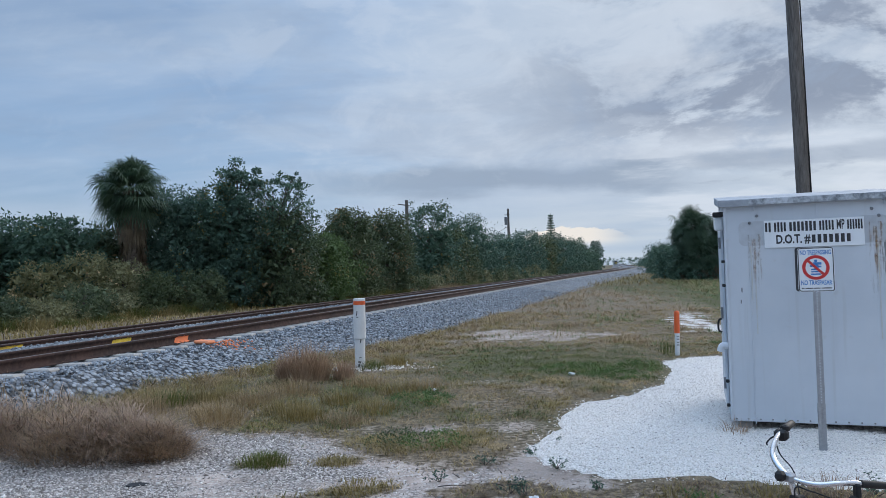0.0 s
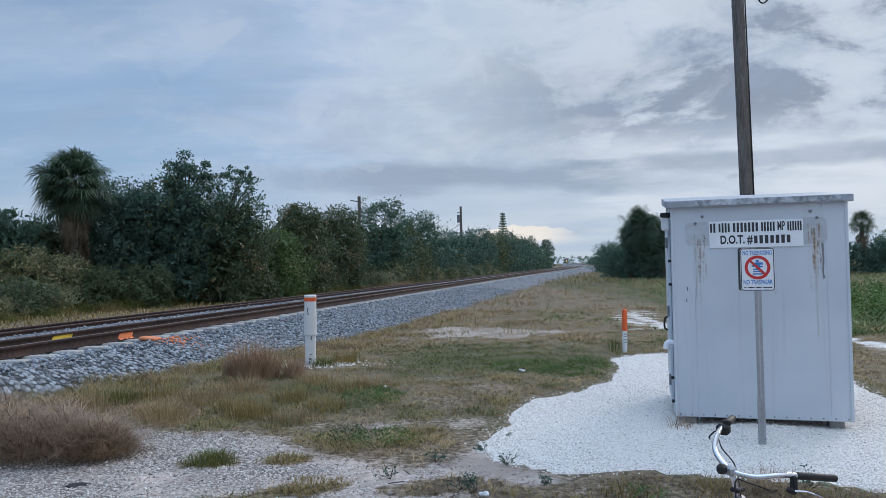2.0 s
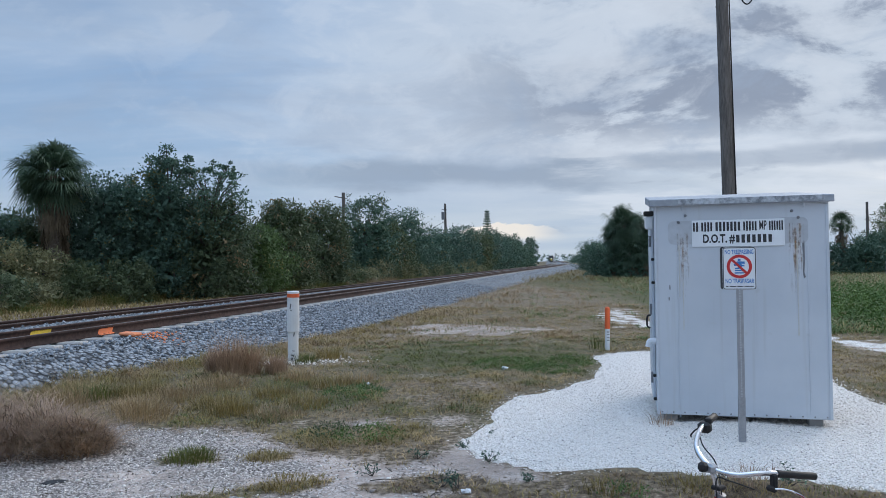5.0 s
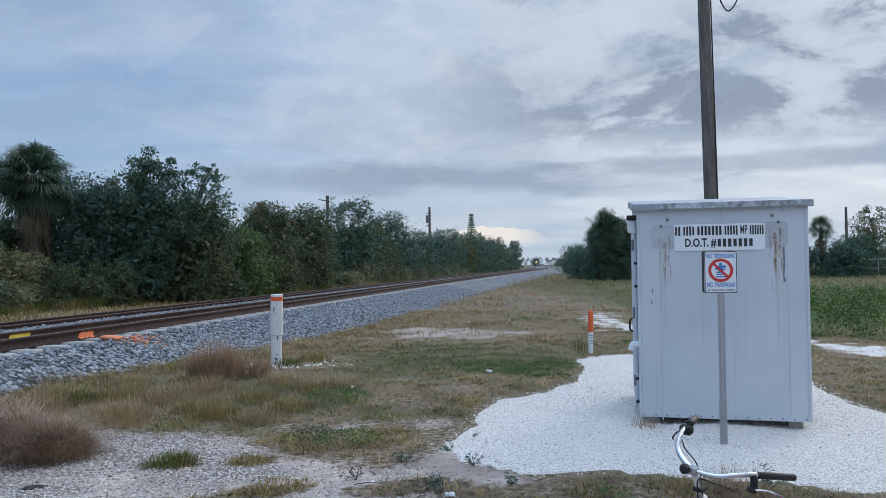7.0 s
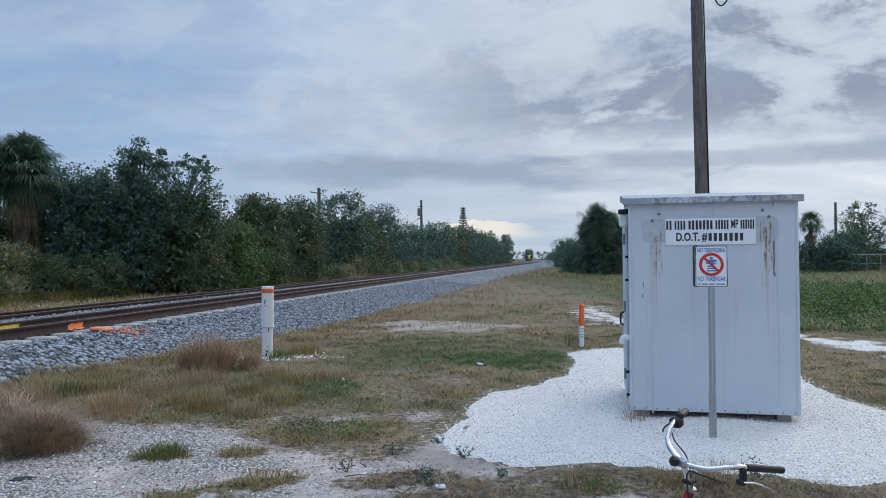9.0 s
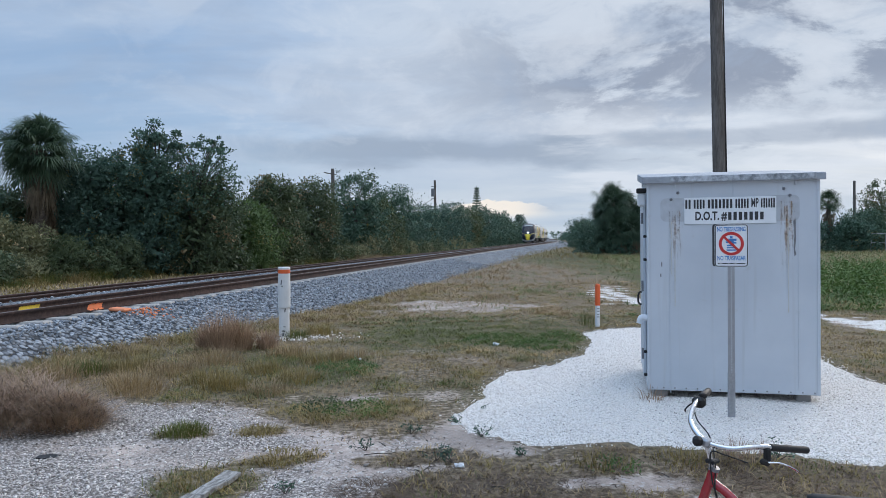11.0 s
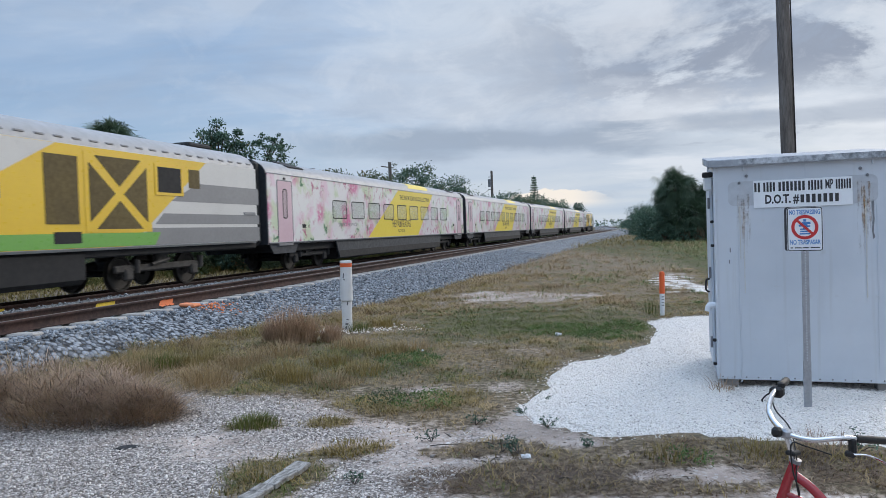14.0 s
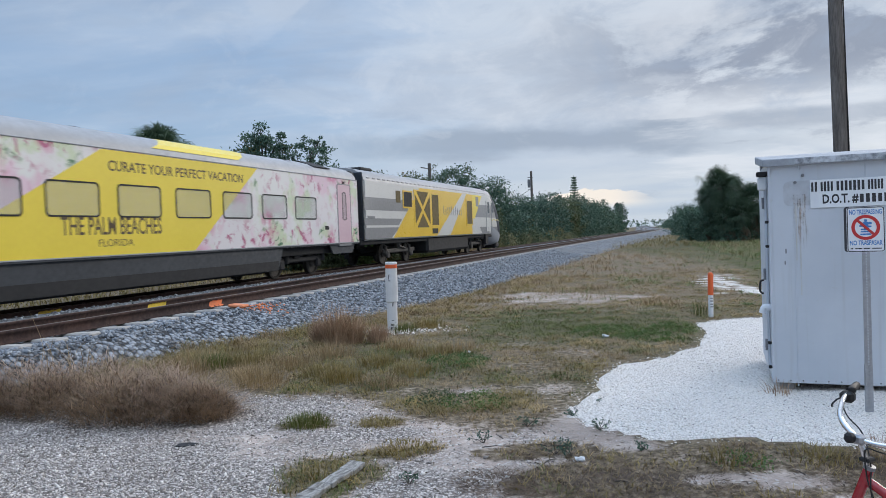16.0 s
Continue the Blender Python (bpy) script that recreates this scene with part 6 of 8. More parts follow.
# ------------------------------------------------------------------ marker posts
def build_white_post():
    th = tagged(empty("pipeline_post", pose(-1.53, 13.33, 0.0, 0, 0.6, 0)), "thick white plastic post with an orange band at the top", "marker post")
    white = material("white_plastic", (0.72, 0.72, 0.72), (0.58, 0.58, 0.58), 0.45, grain=7)
    part("shaft", tube(bmesh.new(), [(0, 0, -0.1), (0, 0, 0.55), (0, 0, 0.555), (0, 0, 0.56)], [0.095, 0.095, 0.095, 0.095], 24), white, th)
    part("sleeve", tube(bmesh.new(), [(0, 0, 0.53), (0, 0, 0.545), (0, 0, 0.95), (0, 0, 0.99), (0, 0, 1.16)], [0.098, 0.112, 0.112, 0.108, 0.108], 24), white, th)
    part("orange_band", tube(bmesh.new(), [(0, 0, 1.155), (0, 0, 1.16), (0, 0, 1.225), (0, 0, 1.23)], [0.108, 0.1105, 0.1105, 0.108], 24), ORANGE, th, "orange band")
    part("cap", tube(bmesh.new(), [(0, 0, 1.225), (0, 0, 1.26), (0, 0, 1.27)], [0.110, 0.110, 0.10], 24), white, th, "white cap")
    # scuffs and worn marks that cannot be read
    for a, z, w, h in ((-110, 1.0, 0.02, 0.09), (-104, 0.93, 0.035, 0.02), (-75, 0.5, 0.02, 0.08), (-88, 0.12, 0.05, 0.03), (-95, 0.06, 0.03, 0.05), (-80, 0.2, 0.04, 0.015)):
        r = 0.1105 if z > 0.56 else 0.0975
        bm = box(bmesh.new(), (w, 0.002, h), (r * math.cos(radians(a)), r * math.sin(radians(a)), z), pose(0, 0, 0, 0, 8, a + 90))
        part("scuff", bm, material("dark_scuff", (0.12, 0.12, 0.13)), th, "dark scuffs")


def build_marker():
    th = tagged(empty("cable_marker", pose(4.43, 13.78, 0.0, 0, 0.8, 0)), "slim orange and white plastic marker post", "marker post")
    part("lower_tube", tube(bmesh.new(), [(0, 0, -0.1), (0, 0, 0.42)], 0.045, 16), WHITE, th, "white lower tube")
    part("upper_tube", tube(bmesh.new(), [(0, 0, 0.42), (0, 0, 0.8), (0, 0, 0.83), (0, 0, 0.845)], [0.05, 0.05, 0.042, 0.02], 16), ORANGE, th, "orange domed upper tube")
    for z in (0.2, 0.25, 0.31, 0.36):
        part("text_bar", box(bmesh.new(), (0.05, 0.002, 0.022), (0, -0.0455, z)), material("grey_print", (0.3, 0.3, 0.31)), th)


build_white_post()
build_marker()
stones("spilled_shell", [(-1.5 + random.gauss(0, 0.55), 13.2 + random.gauss(0, 0.2), 0.012) for _ in range(450)], [random.uniform(0.02, 0.06) for _ in range(450)], SHELL, "white shell spilled round the post's foot")


# ------------------------------------------------------------------ poles
def build_poles():
    th = tagged(empty("utility_pole", pose(8.72, 17.3, 0)), "weathered wooden utility pole with a hanging cable", "utility pole")
    part("shaft", tube(bmesh.new(), [(0.1, 0, -0.2), (0.0, 0, 3.4), (-0.13, -0.1, 8.3), (-0.2, -0.12, 11.5)], [0.165, 0.158, 0.142, 0.125], 16), WOOD, th)
    part("riser_cable", tube(bmesh.new(), [(0.19, -0.12, 0.0), (0.125, -0.12, 3.4), (0.0, -0.21, 8.3), (-0.08, -0.22, 11.2)], 0.017, 6), BLACK, th, "thin grey cable stapled to the wood")
    part("cable_loop", tube(bmesh.new(), smooth_line([(0.02, -0.2, 8.9), (0.2, -0.25, 8.35), (0.38, -0.28, 8.02), (0.56, -0.28, 8.12), (0.74, -0.25, 8.5), (0.85, -0.2, 9.2)], 6), 0.018, 6), BLACK, th, "slack loop of black cable")
    part("bracket", box(bmesh.new(), (0.16, 0.1, 0.06), (-0.17, -0.05, 8.02), bevel=0.01), GREY_METAL, th)
    th = tagged(empty("utility_pole", pose(-4.2, 90.7, 0)), "old wooden pole with a crossarm and vines", "utility pole")
    part("shaft", tube(bmesh.new(), [(0, 0, 0), (0, 0, 10.6)], [0.26, 0.2], 10), WOOD, th)
    part("crossarm", box(bmesh.new(), (1.5, 0.1, 0.12), (-0.35, 0, 10.0), pose(0, 0, 0, 0, 10, 0)), WOOD, th)
    rng = np.random.default_rng(3)
    v, f = leaf_cloud(rng, np.array([(0.5, 0, 9.5), (0.7, 0, 8.8), (0.6, 0, 10.3)]), np.array([0.6, 0.7, 0.4]), 50, 0.1)
    link("vine", array_mesh("vine", v, f), OLIVE_LEAF, th, "sparse dry vine")
    th = tagged(empty("utility_pole", pose(12.1, 129.3, 0)), "distant wooden pole with a transformer can", "utility pole")
    part("shaft", tube(bmesh.new(), [(0, 0, 0), (0, 0, 12.3)], [0.28, 0.2], 10), WOOD, th)
    part("transformer", tube(bmesh.new(), [(-0.4, -0.2, 9.4), (-0.4, -0.2, 10.8)], 0.32, 10), GREY_METAL, th, "grey transformer can")
    for z in (11.2, 9.0):
        part("insulator", box(bmesh.new(), (0.9, 0.12, 0.12), (-0.2, 0, z)), GREY_METAL, th)
    part("service_wire", tube(bmesh.new(), smooth_line([(0, 0, 9.2), (-3, 2, 7.6), (-7, 5, 6.6)], 6), 0.03, 4), BLACK, th)
    th = tagged(empty("utility_pole", pose(50.4, 70.6, 0)), "distant thin wooden pole among trees", "utility pole")
    part("shaft", tube(bmesh.new(), [(0, 0, 0), (0, 0, 7.4)], [0.16, 0.12], 8), WOOD, th)
    # field fence
    th = tagged(empty("field_fence", pose(49, 66.2, 0)), "low grey chain-link fence at the field's far edge", "fence")
    for k in range(9):
        part("post", tube(bmesh.new(), [(k * 1.6, 0.1 * k, 0), (k * 1.6, 0.1 * k, 1.9)], 0.04, 6), STEEL, th)
    part("top_rail", tube(bmesh.new(), [(0, 0, 1.88), (12.8, 0.8, 1.88)], 0.035, 6), STEEL, th)
    part("mid_rail", tube(bmesh.new(), [(0, 0, 1.0), (12.8, 0.8, 1.0)], 0.02, 6), STEEL, th)


build_poles()


# ------------------------------------------------------------------ bicycle
def build_bicycle():
    red = material("red_enamel", (0.32, 0.008, 0.018), (0.25, 0.006, 0.014), 0.22, coat=0.8)
    chrome = material("chrome", (0.62, 0.63, 0.65), (0.45, 0.46, 0.48), 0.14, 1.0)
    th = tagged(empty("bicycle", pose(1.43, 3.04, 0.0)), "small-wheeled red bicycle with chrome handlebar and black grips", "bicycle")
    body = pose(0, 0, 0, 0, 0, 138)  # ahead is local x; the steering head stands at the origin

    def bent(points, radius, steps=6, sides=12, m=body):
        return tube(bmesh.new(), [m @ p for p in smooth_line(points, steps)], radius, sides)

    part("head_tube", bent([(-0.035, 0, 0.735), (0.03, 0, 0.545)], 0.0205, 2), red, th)
    part("headset", bent([(-0.04, 0, 0.75), (-0.035, 0, 0.735)], 0.023, 1), GREY_METAL, th, "worn steel headset cup")
    part("down_tube", bent([(-0.02, 0, 0.69), (-0.12, 0, 0.62), (-0.27, 0, 0.44), (-0.42, 0, 0.27)], 0.0195), red, th, "", True)
    part("lower_tube", bent([(0.01, 0, 0.6), (-0.1, 0, 0.56), (-0.25, 0, 0.42), (-0.42, 0, 0.25)], 0.0135), red, th, "", True)
    part("seat_tube", bent([(-0.42, 0, 0.25), (-0.54, 0, 0.56)], 0.018, 1, 10), red, th)
    for s in (-1, 1):
        part("chain_stay", bent([(-0.42, s * 0.03, 0.25), (-0.82, s * 0.07, 0.25)], 0.011, 1, 8), red, th)
        part("seat_stay", bent([(-0.53, s * 0.02, 0.53), (-0.82, s * 0.07, 0.25)], 0.009, 1, 8), red, th)
    part("seat_post", bent([(-0.535, 0, 0.54), (-0.58, 0, 0.67)], 0.0135, 1, 10), chrome, th)
    bm = bmesh.new()
    rows = []
    for x, w, h in ((-0.40, 0.012, 0.012), (-0.42, 0.03, 0.022), (-0.48, 0.038, 0.03), (-0.55, 0.065, 0.036), (-0.62, 0.10, 0.042), (-0.68, 0.105, 0.042), (-0.71, 0.08, 0.03)):
        rows.append([bm.verts.new(body @ Vector((x, w * math.cos(a), 0.695 + h * math.sin(a) * (0.7 if math.sin(a) > 0 else 1)))) for a in np.linspace(0, 2 * math.pi, 12, endpoint=False)])
    for a, b in zip(rows, rows[1:]):
        for k in range(12):
            bm.faces.new((a[k], a[(k + 1) % 12], b[(k + 1) % 12], b[k]))
    bm.faces.new(rows[0][::-1])
    bm.faces.new(rows[-1])
    part("saddle", bm, BLACK, th, "black padded saddle", True)
    part("saddle_mark", box(bmesh.new(), (0.05, 0.002, 0.008), body @ Vector((-0.5, 0.044, 0.697)), body), PLATE, th, "small pale printed bar")

    def tyre(r=0.215, t=0.022):
        bm = bmesh.new()
        rs = []
        for i in range(36):
            a = 2 * math.pi * i / 36
            rs.append([bm.verts.new(((r + t * math.cos(b)) * math.cos(a), t * math.sin(b), (r + t * math.cos(b)) * math.sin(a))) for b in np.linspace(0, 2 * math.pi, 8, endpoint=False)])
        for i in range(36):
            a, b = rs[i], rs[(i + 1) % 36]
            for k in range(8):
                bm.faces.new((a[k], a[(k + 1) % 8], b[(k + 1) % 8], b[k]))
        return bm

    steer = pose(0, 0, 0, 0, 0, 200)
    for m in (body @ Matrix.Translation((-0.82, 0, 0.237)), steer @ Matrix.Translation((0.14, 0, 0.237))):
        w = part("wheel", tyre(), BLACK, th, "black tyre on a steel rim")
        w.matrix_basis = m
        bm = bmesh.new()
        for i in range(18):
            a = 2 * math.pi * i / 18
            tube(bm, [(0.02 * math.cos(a), 0, 0.02 * math.sin(a)), (0.2 * math.cos(a), 0, 0.2 * math.sin(a))], 0.0012, 3, False)
        tube(bm, [(0, -0.05, 0), (0, 0.05, 0)], 0.02, 8)
        part("spokes", bm, chrome, w)
    for s in (-1, 1):
        part("fork_blade", bent([(0.02, s * 0.045, 0.54), (0.07, s * 0.05, 0.38), (0.14, s * 0.05, 0.237)], 0.011, 4, 8, steer), red, th)
    # the bar hangs turned to one side, lower on the side of the kickstand
    bar = empty("handlebar")
    bar.parent = th
    bar["label"] = "swept-back chrome handlebar"
    part("stem", bent([(0.02, -0.02, 0.74), (0.012, -0.012, 0.81), (0.0, 0.0, 0.855)], 0.013, 3, 10, Matrix()), chrome, bar)
    curve = [(0.225, 0.43, 0.975), (0.13, 0.32, 0.97), (0.05, 0.22, 0.95), (-0.012, 0.11, 0.905), (0.0, 0.0, 0.855), (0.075, -0.06, 0.838), (0.16, -0.088, 0.848), (0.23, -0.085, 0.845), (0.275, -0.074, 0.836)]
    part("bar", bent(curve, 0.0112, 6, 12, Matrix()), chrome, bar, "polished chrome tube", True)
    part("grip", tube(bmesh.new(), [(0.25, -0.081, 0.841), (0.445, -0.034, 0.809), (0.45, -0.033, 0.808)], [0.0155, 0.0155, 0.012], 12), BLACK, bar, "ribbed black rubber grip", True)
    part("grip", tube(bmesh.new(), [(0.14, 0.33, 0.972), (0.225, 0.43, 0.977), (0.23, 0.435, 0.977)], [0.0165, 0.0165, 0.012], 12), BLACK, bar, "ribbed black rubber grip", True)
    part("brake_clamp", box(bmesh.new(), (0.022, 0.034, 0.06), (0.232, -0.088, 0.815), bevel=0.006), BLACK, bar)
    part("brake_body", box(bmesh.new(), (0.05, 0.022, 0.024), (0.215, -0.1, 0.785), pose(0, 0, 0, 0, 20, 8), 0.008), BLACK, bar)
    part("brake_lever", bent([(0.225, -0.105, 0.785), (0.27, -0.12, 0.785), (0.32, -0.125, 0.765), (0.35, -0.125, 0.745)], 0.0042, 4, 6, Matrix()), chrome, bar, "thin silver brake lever")
    part("brake_clamp", box(bmesh.new(), (0.05, 0.06, 0.05), (0.115, 0.3, 0.955), pose(0, 0, 0, 0, 0, 48), 0.012), BLACK, bar)
    part("bell", tube(bmesh.new(), [(0.135, 0.3, 0.975), (0.135, 0.3, 0.995), (0.135, 0.3, 1.0)], [0.018, 0.017, 0.006], 12), BLACK, bar, "small round bell")
    part("brake_lever", bent([(0.1, 0.31, 0.95), (0.075, 0.315, 0.94), (0.06, 0.33, 0.915), (0.07, 0.35, 0.90)], 0.004, 4, 6, Matrix()), BLACK, bar)
    part("brake_cable", bent([(0.14, -0.1, 0.785), (0.05, -0.07, 0.815), (0.0, -0.05, 0.82), (0.01, -0.04, 0.7), (0.04, -0.03, 0.6), (0.02, 0.0, 0.52)], 0.0032, 6, 5, Matrix()), BLACK, bar)
    part("brake_cable", bent([(0.08, 0.29, 0.94), (0.05, 0.18, 0.9), (0.06, 0.08, 0.85), (0.03, -0.03, 0.76), (0.02, -0.045, 0.66), (0.05, -0.02, 0.56)], 0.0032, 6, 5, Matrix()), BLACK, bar)
    part("head_lamp", box(bmesh.new(), (0.045, 0.038, 0.042), (-0.035, 0.0, 0.858), pose(0, 0, 0, 0, 10, 25), 0.012), BLACK, bar, "black plastic lamp at the stem")
    part("clamp", box(bmesh.new(), (0.04, 0.055, 0.04), (0.0, 0.0, 0.852), pose(0, 0, 0, 0, 0, 25), 0.01), STEEL, bar)
    part("cable_clip", box(bmesh.new(), (0.05, 0.045, 0.018), (0.022, -0.02, 0.775), pose(0, 0, 0, 0, 0, 30), 0.005), BLACK, bar)
    part("kickstand", bent([(-0.42, 0.03, 0.24), (-0.5, 0.18, 0.0)], 0.007, 1, 6), chrome, th)
    part("crank", bent([(-0.42, -0.06, 0.25), (-0.34, -0.07, 0.13)], 0.009, 1, 6), chrome, th)
    part("pedal", box(bmesh.new(), (0.09, 0.08, 0.02), body @ Vector((-0.34, -0.12, 0.13)), body, 0.004), BLACK, th)


build_bicycle()


# ------------------------------------------------------------------ odds and ends on the ground
def clutter():
    grey_wood = material("grey_weathered_wood", (0.40, 0.385, 0.36), (0.13, 0.12, 0.11), 0.9, grain=7, coarse=3, bump=0.006, amount=1, stretch=(3, 14, 3))
    a, b = Vector((-1.01, 5.49, 0.02)), Vector((-1.36, 4.55, 0.015))
    d = b - a
    m = Matrix.Translation((a + b) / 2 + Vector((0, 0, 0.015))) @ pose(0, 0, 0, 0, 0, math.degrees(math.atan2(d.y, d.x)))
    th = tagged(empty("wooden_plank", m), "split grey weathered plank lying on sand", "plank")
    rng = random.Random(2)
    x = -d.length / 2
    while x < d.length / 2:
        w = rng.uniform(0.09, 0.2)
        part("split_piece", box(bmesh.new(), (w - 0.006, 0.12 + rng.uniform(-0.01, 0.01), 0.04), (x + w / 2, rng.uniform(-0.006, 0.006), 0), pose(0, 0, 0, rng.uniform(-4, 4), rng.uniform(-2, 2), rng.uniform(-4, 4)), 0.006), grey_wood, th)
        x += w
    bm = prism(bmesh.new(), [(-0.09, -0.02), (-0.03, -0.045), (0.07, -0.03), (0.1, 0.01), (0.03, 0.045), (-0.05, 0.035)], 0.016)
    ob = part("tyre_scrap", bm, BLACK)
    ob.matrix_basis = pose(-2.62, 6.2, 0.0, 6, 4, 20)
    tagged(ob, "torn scrap of black rubber on gravel", "litter")
    for x, y, s, lab in ((0.66, 5.5, 0.036, "crumpled white wrapper"), (2.05, 11.7, 0.05, "small pale plastic scrap in grass"), (-0.15, 10.6, 0.03, "small pale plastic scrap in grass")):
        bm = bmesh.new()
        bmesh.ops.create_icosphere(bm, subdivisions=2, radius=s, matrix=Matrix.Diagonal((1, 0.7, 0.55, 1)))
        for v in bm.verts:
            v.co += Vector([random.uniform(-0.35, 0.35) * s for _ in range(3)])
        ob = part("litter", bm, PLATE)
        ob.location = (x, y, s * 0.45)
        tagged(ob, lab, "litter")
    for i in range(12):
        x, y = random.uniform(-0.8, 2.6), random.uniform(4.5, 6.2)
        p0 = Vector((0, 0, 0.006))
        d = Vector((random.uniform(-1, 1), random.uniform(-0.4, 0.4), 0)) * random.uniform(0.08, 0.28)
        ob = part("twig", tube(bmesh.new(), [p0, d * 0.5 + Vector((0, 0, 0.02)), d + Vector((0.02, 0.03, 0.008))], [0.005, 0.004, 0.002], 5), BARK)
        ob.location = (x, y, ground_height(x, y))
        tagged(ob, "thin dry brown twig on sand", "twig", "fallen twigs")


clutter()

# ------------------------------------------------------------------ the train
NAVY = material("navy_enamel", (0.012, 0.014, 0.026), (0.02, 0.022, 0.035), 0.25, coat=0.5)
TRAIN_WHITE = material("train_white", (0.66, 0.65, 0.62), (0.58, 0.57, 0.55), 0.35, coat=0.3)
TRAIN_GREY = material("train_grey", (0.25, 0.25, 0.255), (0.20, 0.20, 0.205), 0.4, coat=0.3)
TRAIN_YELLOW = material("train_yellow", (0.80, 0.53, 0.035), (0.72, 0.46, 0.03), 0.35, coat=0.2)
PALE_YELLOW = material("bright_yellow_wrap", (0.82, 0.64, 0.055), (0.76, 0.585, 0.05), 0.4, coat=0.15)
TRAIN_GREEN = material("train_green", (0.18, 0.42, 0.08), (0.15, 0.36, 0.07), 0.35, coat=0.3)
ROOF_GREY = material("train_roof", (0.36, 0.37, 0.39), (0.28, 0.29, 0.30), 0.5, grain=4)
SKIRT = material("train_skirt", (0.028, 0.036, 0.047), (0.017, 0.022, 0.03), 0.6)
UNDER = material("train_underframe", (0.010, 0.011, 0.013), (0.022, 0.023, 0.025), 0.8, 0.0, grain=8)
WHEEL = material("train_wheel", (0.06, 0.055, 0.05), (0.03, 0.028, 0.026), 0.5, 0.7)
GRILLE = material("brown_grille", (0.12, 0.085, 0.02), (0.05, 0.035, 0.012), 0.7)
GLASS = material("dark_train_glass", (0.012, 0.015, 0.02), None, 0.16)
GLASS.node_tree.nodes["Principled BSDF"].inputs["Specular IOR Level"].default_value = 0.4
LIT = material("headlight", (1.0, 0.97, 0.9), (1.0, 0.97, 0.9), 0.3, emit=30.0)
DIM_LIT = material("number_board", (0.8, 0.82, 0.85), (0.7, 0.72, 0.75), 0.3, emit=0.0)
BROWN_INK = material("brown_lettering", (0.09, 0.06, 0.03), (0.12, 0.08, 0.04), 0.6)
PINK_DOOR = material("pink_door", (0.66, 0.47, 0.52), (0.60, 0.40, 0.46), 0.4, coat=0.3)


def film_material():
    """Window film: a thin grey-tinted glossy sheet through which the wrap below shows."""
    m = bpy.data.materials.new("window_film")
    m.use_nodes = True
    t = m.node_tree
    b = t.nodes["Principled BSDF"]
    b.inputs["Base Color"].default_value = (0.74, 0.76, 0.76, 1)
    b.inputs["Roughness"].default_value = 0.12
    tr = t.nodes.new("ShaderNodeBsdfTransparent")
    tr.inputs[0].default_value = (0.96, 0.97, 0.96, 1)
    ms = t.nodes.new("ShaderNodeMixShader")
    ms.inputs[0].default_value = 0.15
    t.links.new(tr.outputs[0], ms.inputs[1])
    t.links.new(b.outputs[0], ms.inputs[2])
    t.links.new(ms.outputs[0], t.nodes["Material Output"].inputs[0])
    return m


FILM = film_material()


def flower_material():
    """Printed vinyl: loose pink and magenta blossoms, soft green leaves, on white."""
    m = bpy.data.materials.new("flower_wrap")
    m.use_nodes = True
    t = m.node_tree
    b = t.nodes["Principled BSDF"]
    w = t.nodes.new("ShaderNodeTexCoord").outputs["Object"]
    v = scaled(t, w, (1, 0.02, 1))
    far = scaled(t, w, (1, 0.02, 1), (31, 0, 17))
    other = scaled(t, w, (1, 0.02, 1), (57, 0, 5))
    c = mixed(t, ramped(t, noised(t, v, 0.5, 3), 0.4, 0.6), (0.76, 0.75, 0.73), (0.74, 0.70, 0.71))
    green = ramped(t, noised(t, far, 0.75, 4, 0.6, 0.4), 0.49, 0.6)
    c = mixed(t, maths(t, "MULTIPLY", green, 0.55), c, mixed(t, noised(t, far, 3, 3), (0.60, 0.70, 0.36), (0.36, 0.54, 0.2)))
    wash = ramped(t, noised(t, other, 0.65, 4, 0.6, 0.5), 0.52, 0.62)
    c = mixed(t, maths(t, "MULTIPLY", wash, 0.5), c, (0.76, 0.42, 0.58))
    petals = celled(t, scaled(t, other, (1, 1, 1.15)), 0.7)
    bloom = maths(t, "MULTIPLY", ramped(t, petals.outputs["Distance"], 0.2, 0.5, 1, 0), ramped(t, noised(t, v, 0.5, 3), 0.46, 0.56))
    frill = ramped(t, noised(t, v, 5, 4, 0.6), 0.34, 0.52)
    c = mixed(t, maths(t, "MULTIPLY", maths(t, "MULTIPLY", bloom, frill), 0.85), c, (0.62, 0.08, 0.27))
    sz = t.nodes.new("ShaderNodeSeparateXYZ")
    t.links.new(w, sz.inputs[0])
    rim = ramped(t, maths(t, "ABSOLUTE", maths(t, "SUBTRACT", sz.outputs[2], 2.45)), 0.3, 0.85, 0.2, 1.0)
    sprig = maths(t, "MULTIPLY", ramped(t, noised(t, scaled(t, w, (3.2, 0.05, 2.2), (9, 0, 3)), 1.0, 5, 0.7, 0.6), 0.53, 0.6), ramped(t, noised(t, far, 0.5, 2), 0.44, 0.54))
    c = mixed(t, maths(t, "MULTIPLY", maths(t, "MULTIPLY", sprig, rim), 0.85), c, (0.42, 0.06, 0.17))
    leaf = maths(t, "MULTIPLY", rim, maths(t, "MULTIPLY", ramped(t, noised(t, scaled(t, w, (2.2, 0.05, 2.6), (19, 0, 13)), 1.0, 4, 0.6, 0.8), 0.55, 0.62), green))
    c = mixed(t, leaf, c, (0.05, 0.17, 0.07))
    sock(t, b, "Base Color", c)
    b.inputs["Roughness"].default_value = 0.35
    b.inputs["Coat Weight"].default_value = 0.3
    return m


FLOWERS = flower_material()


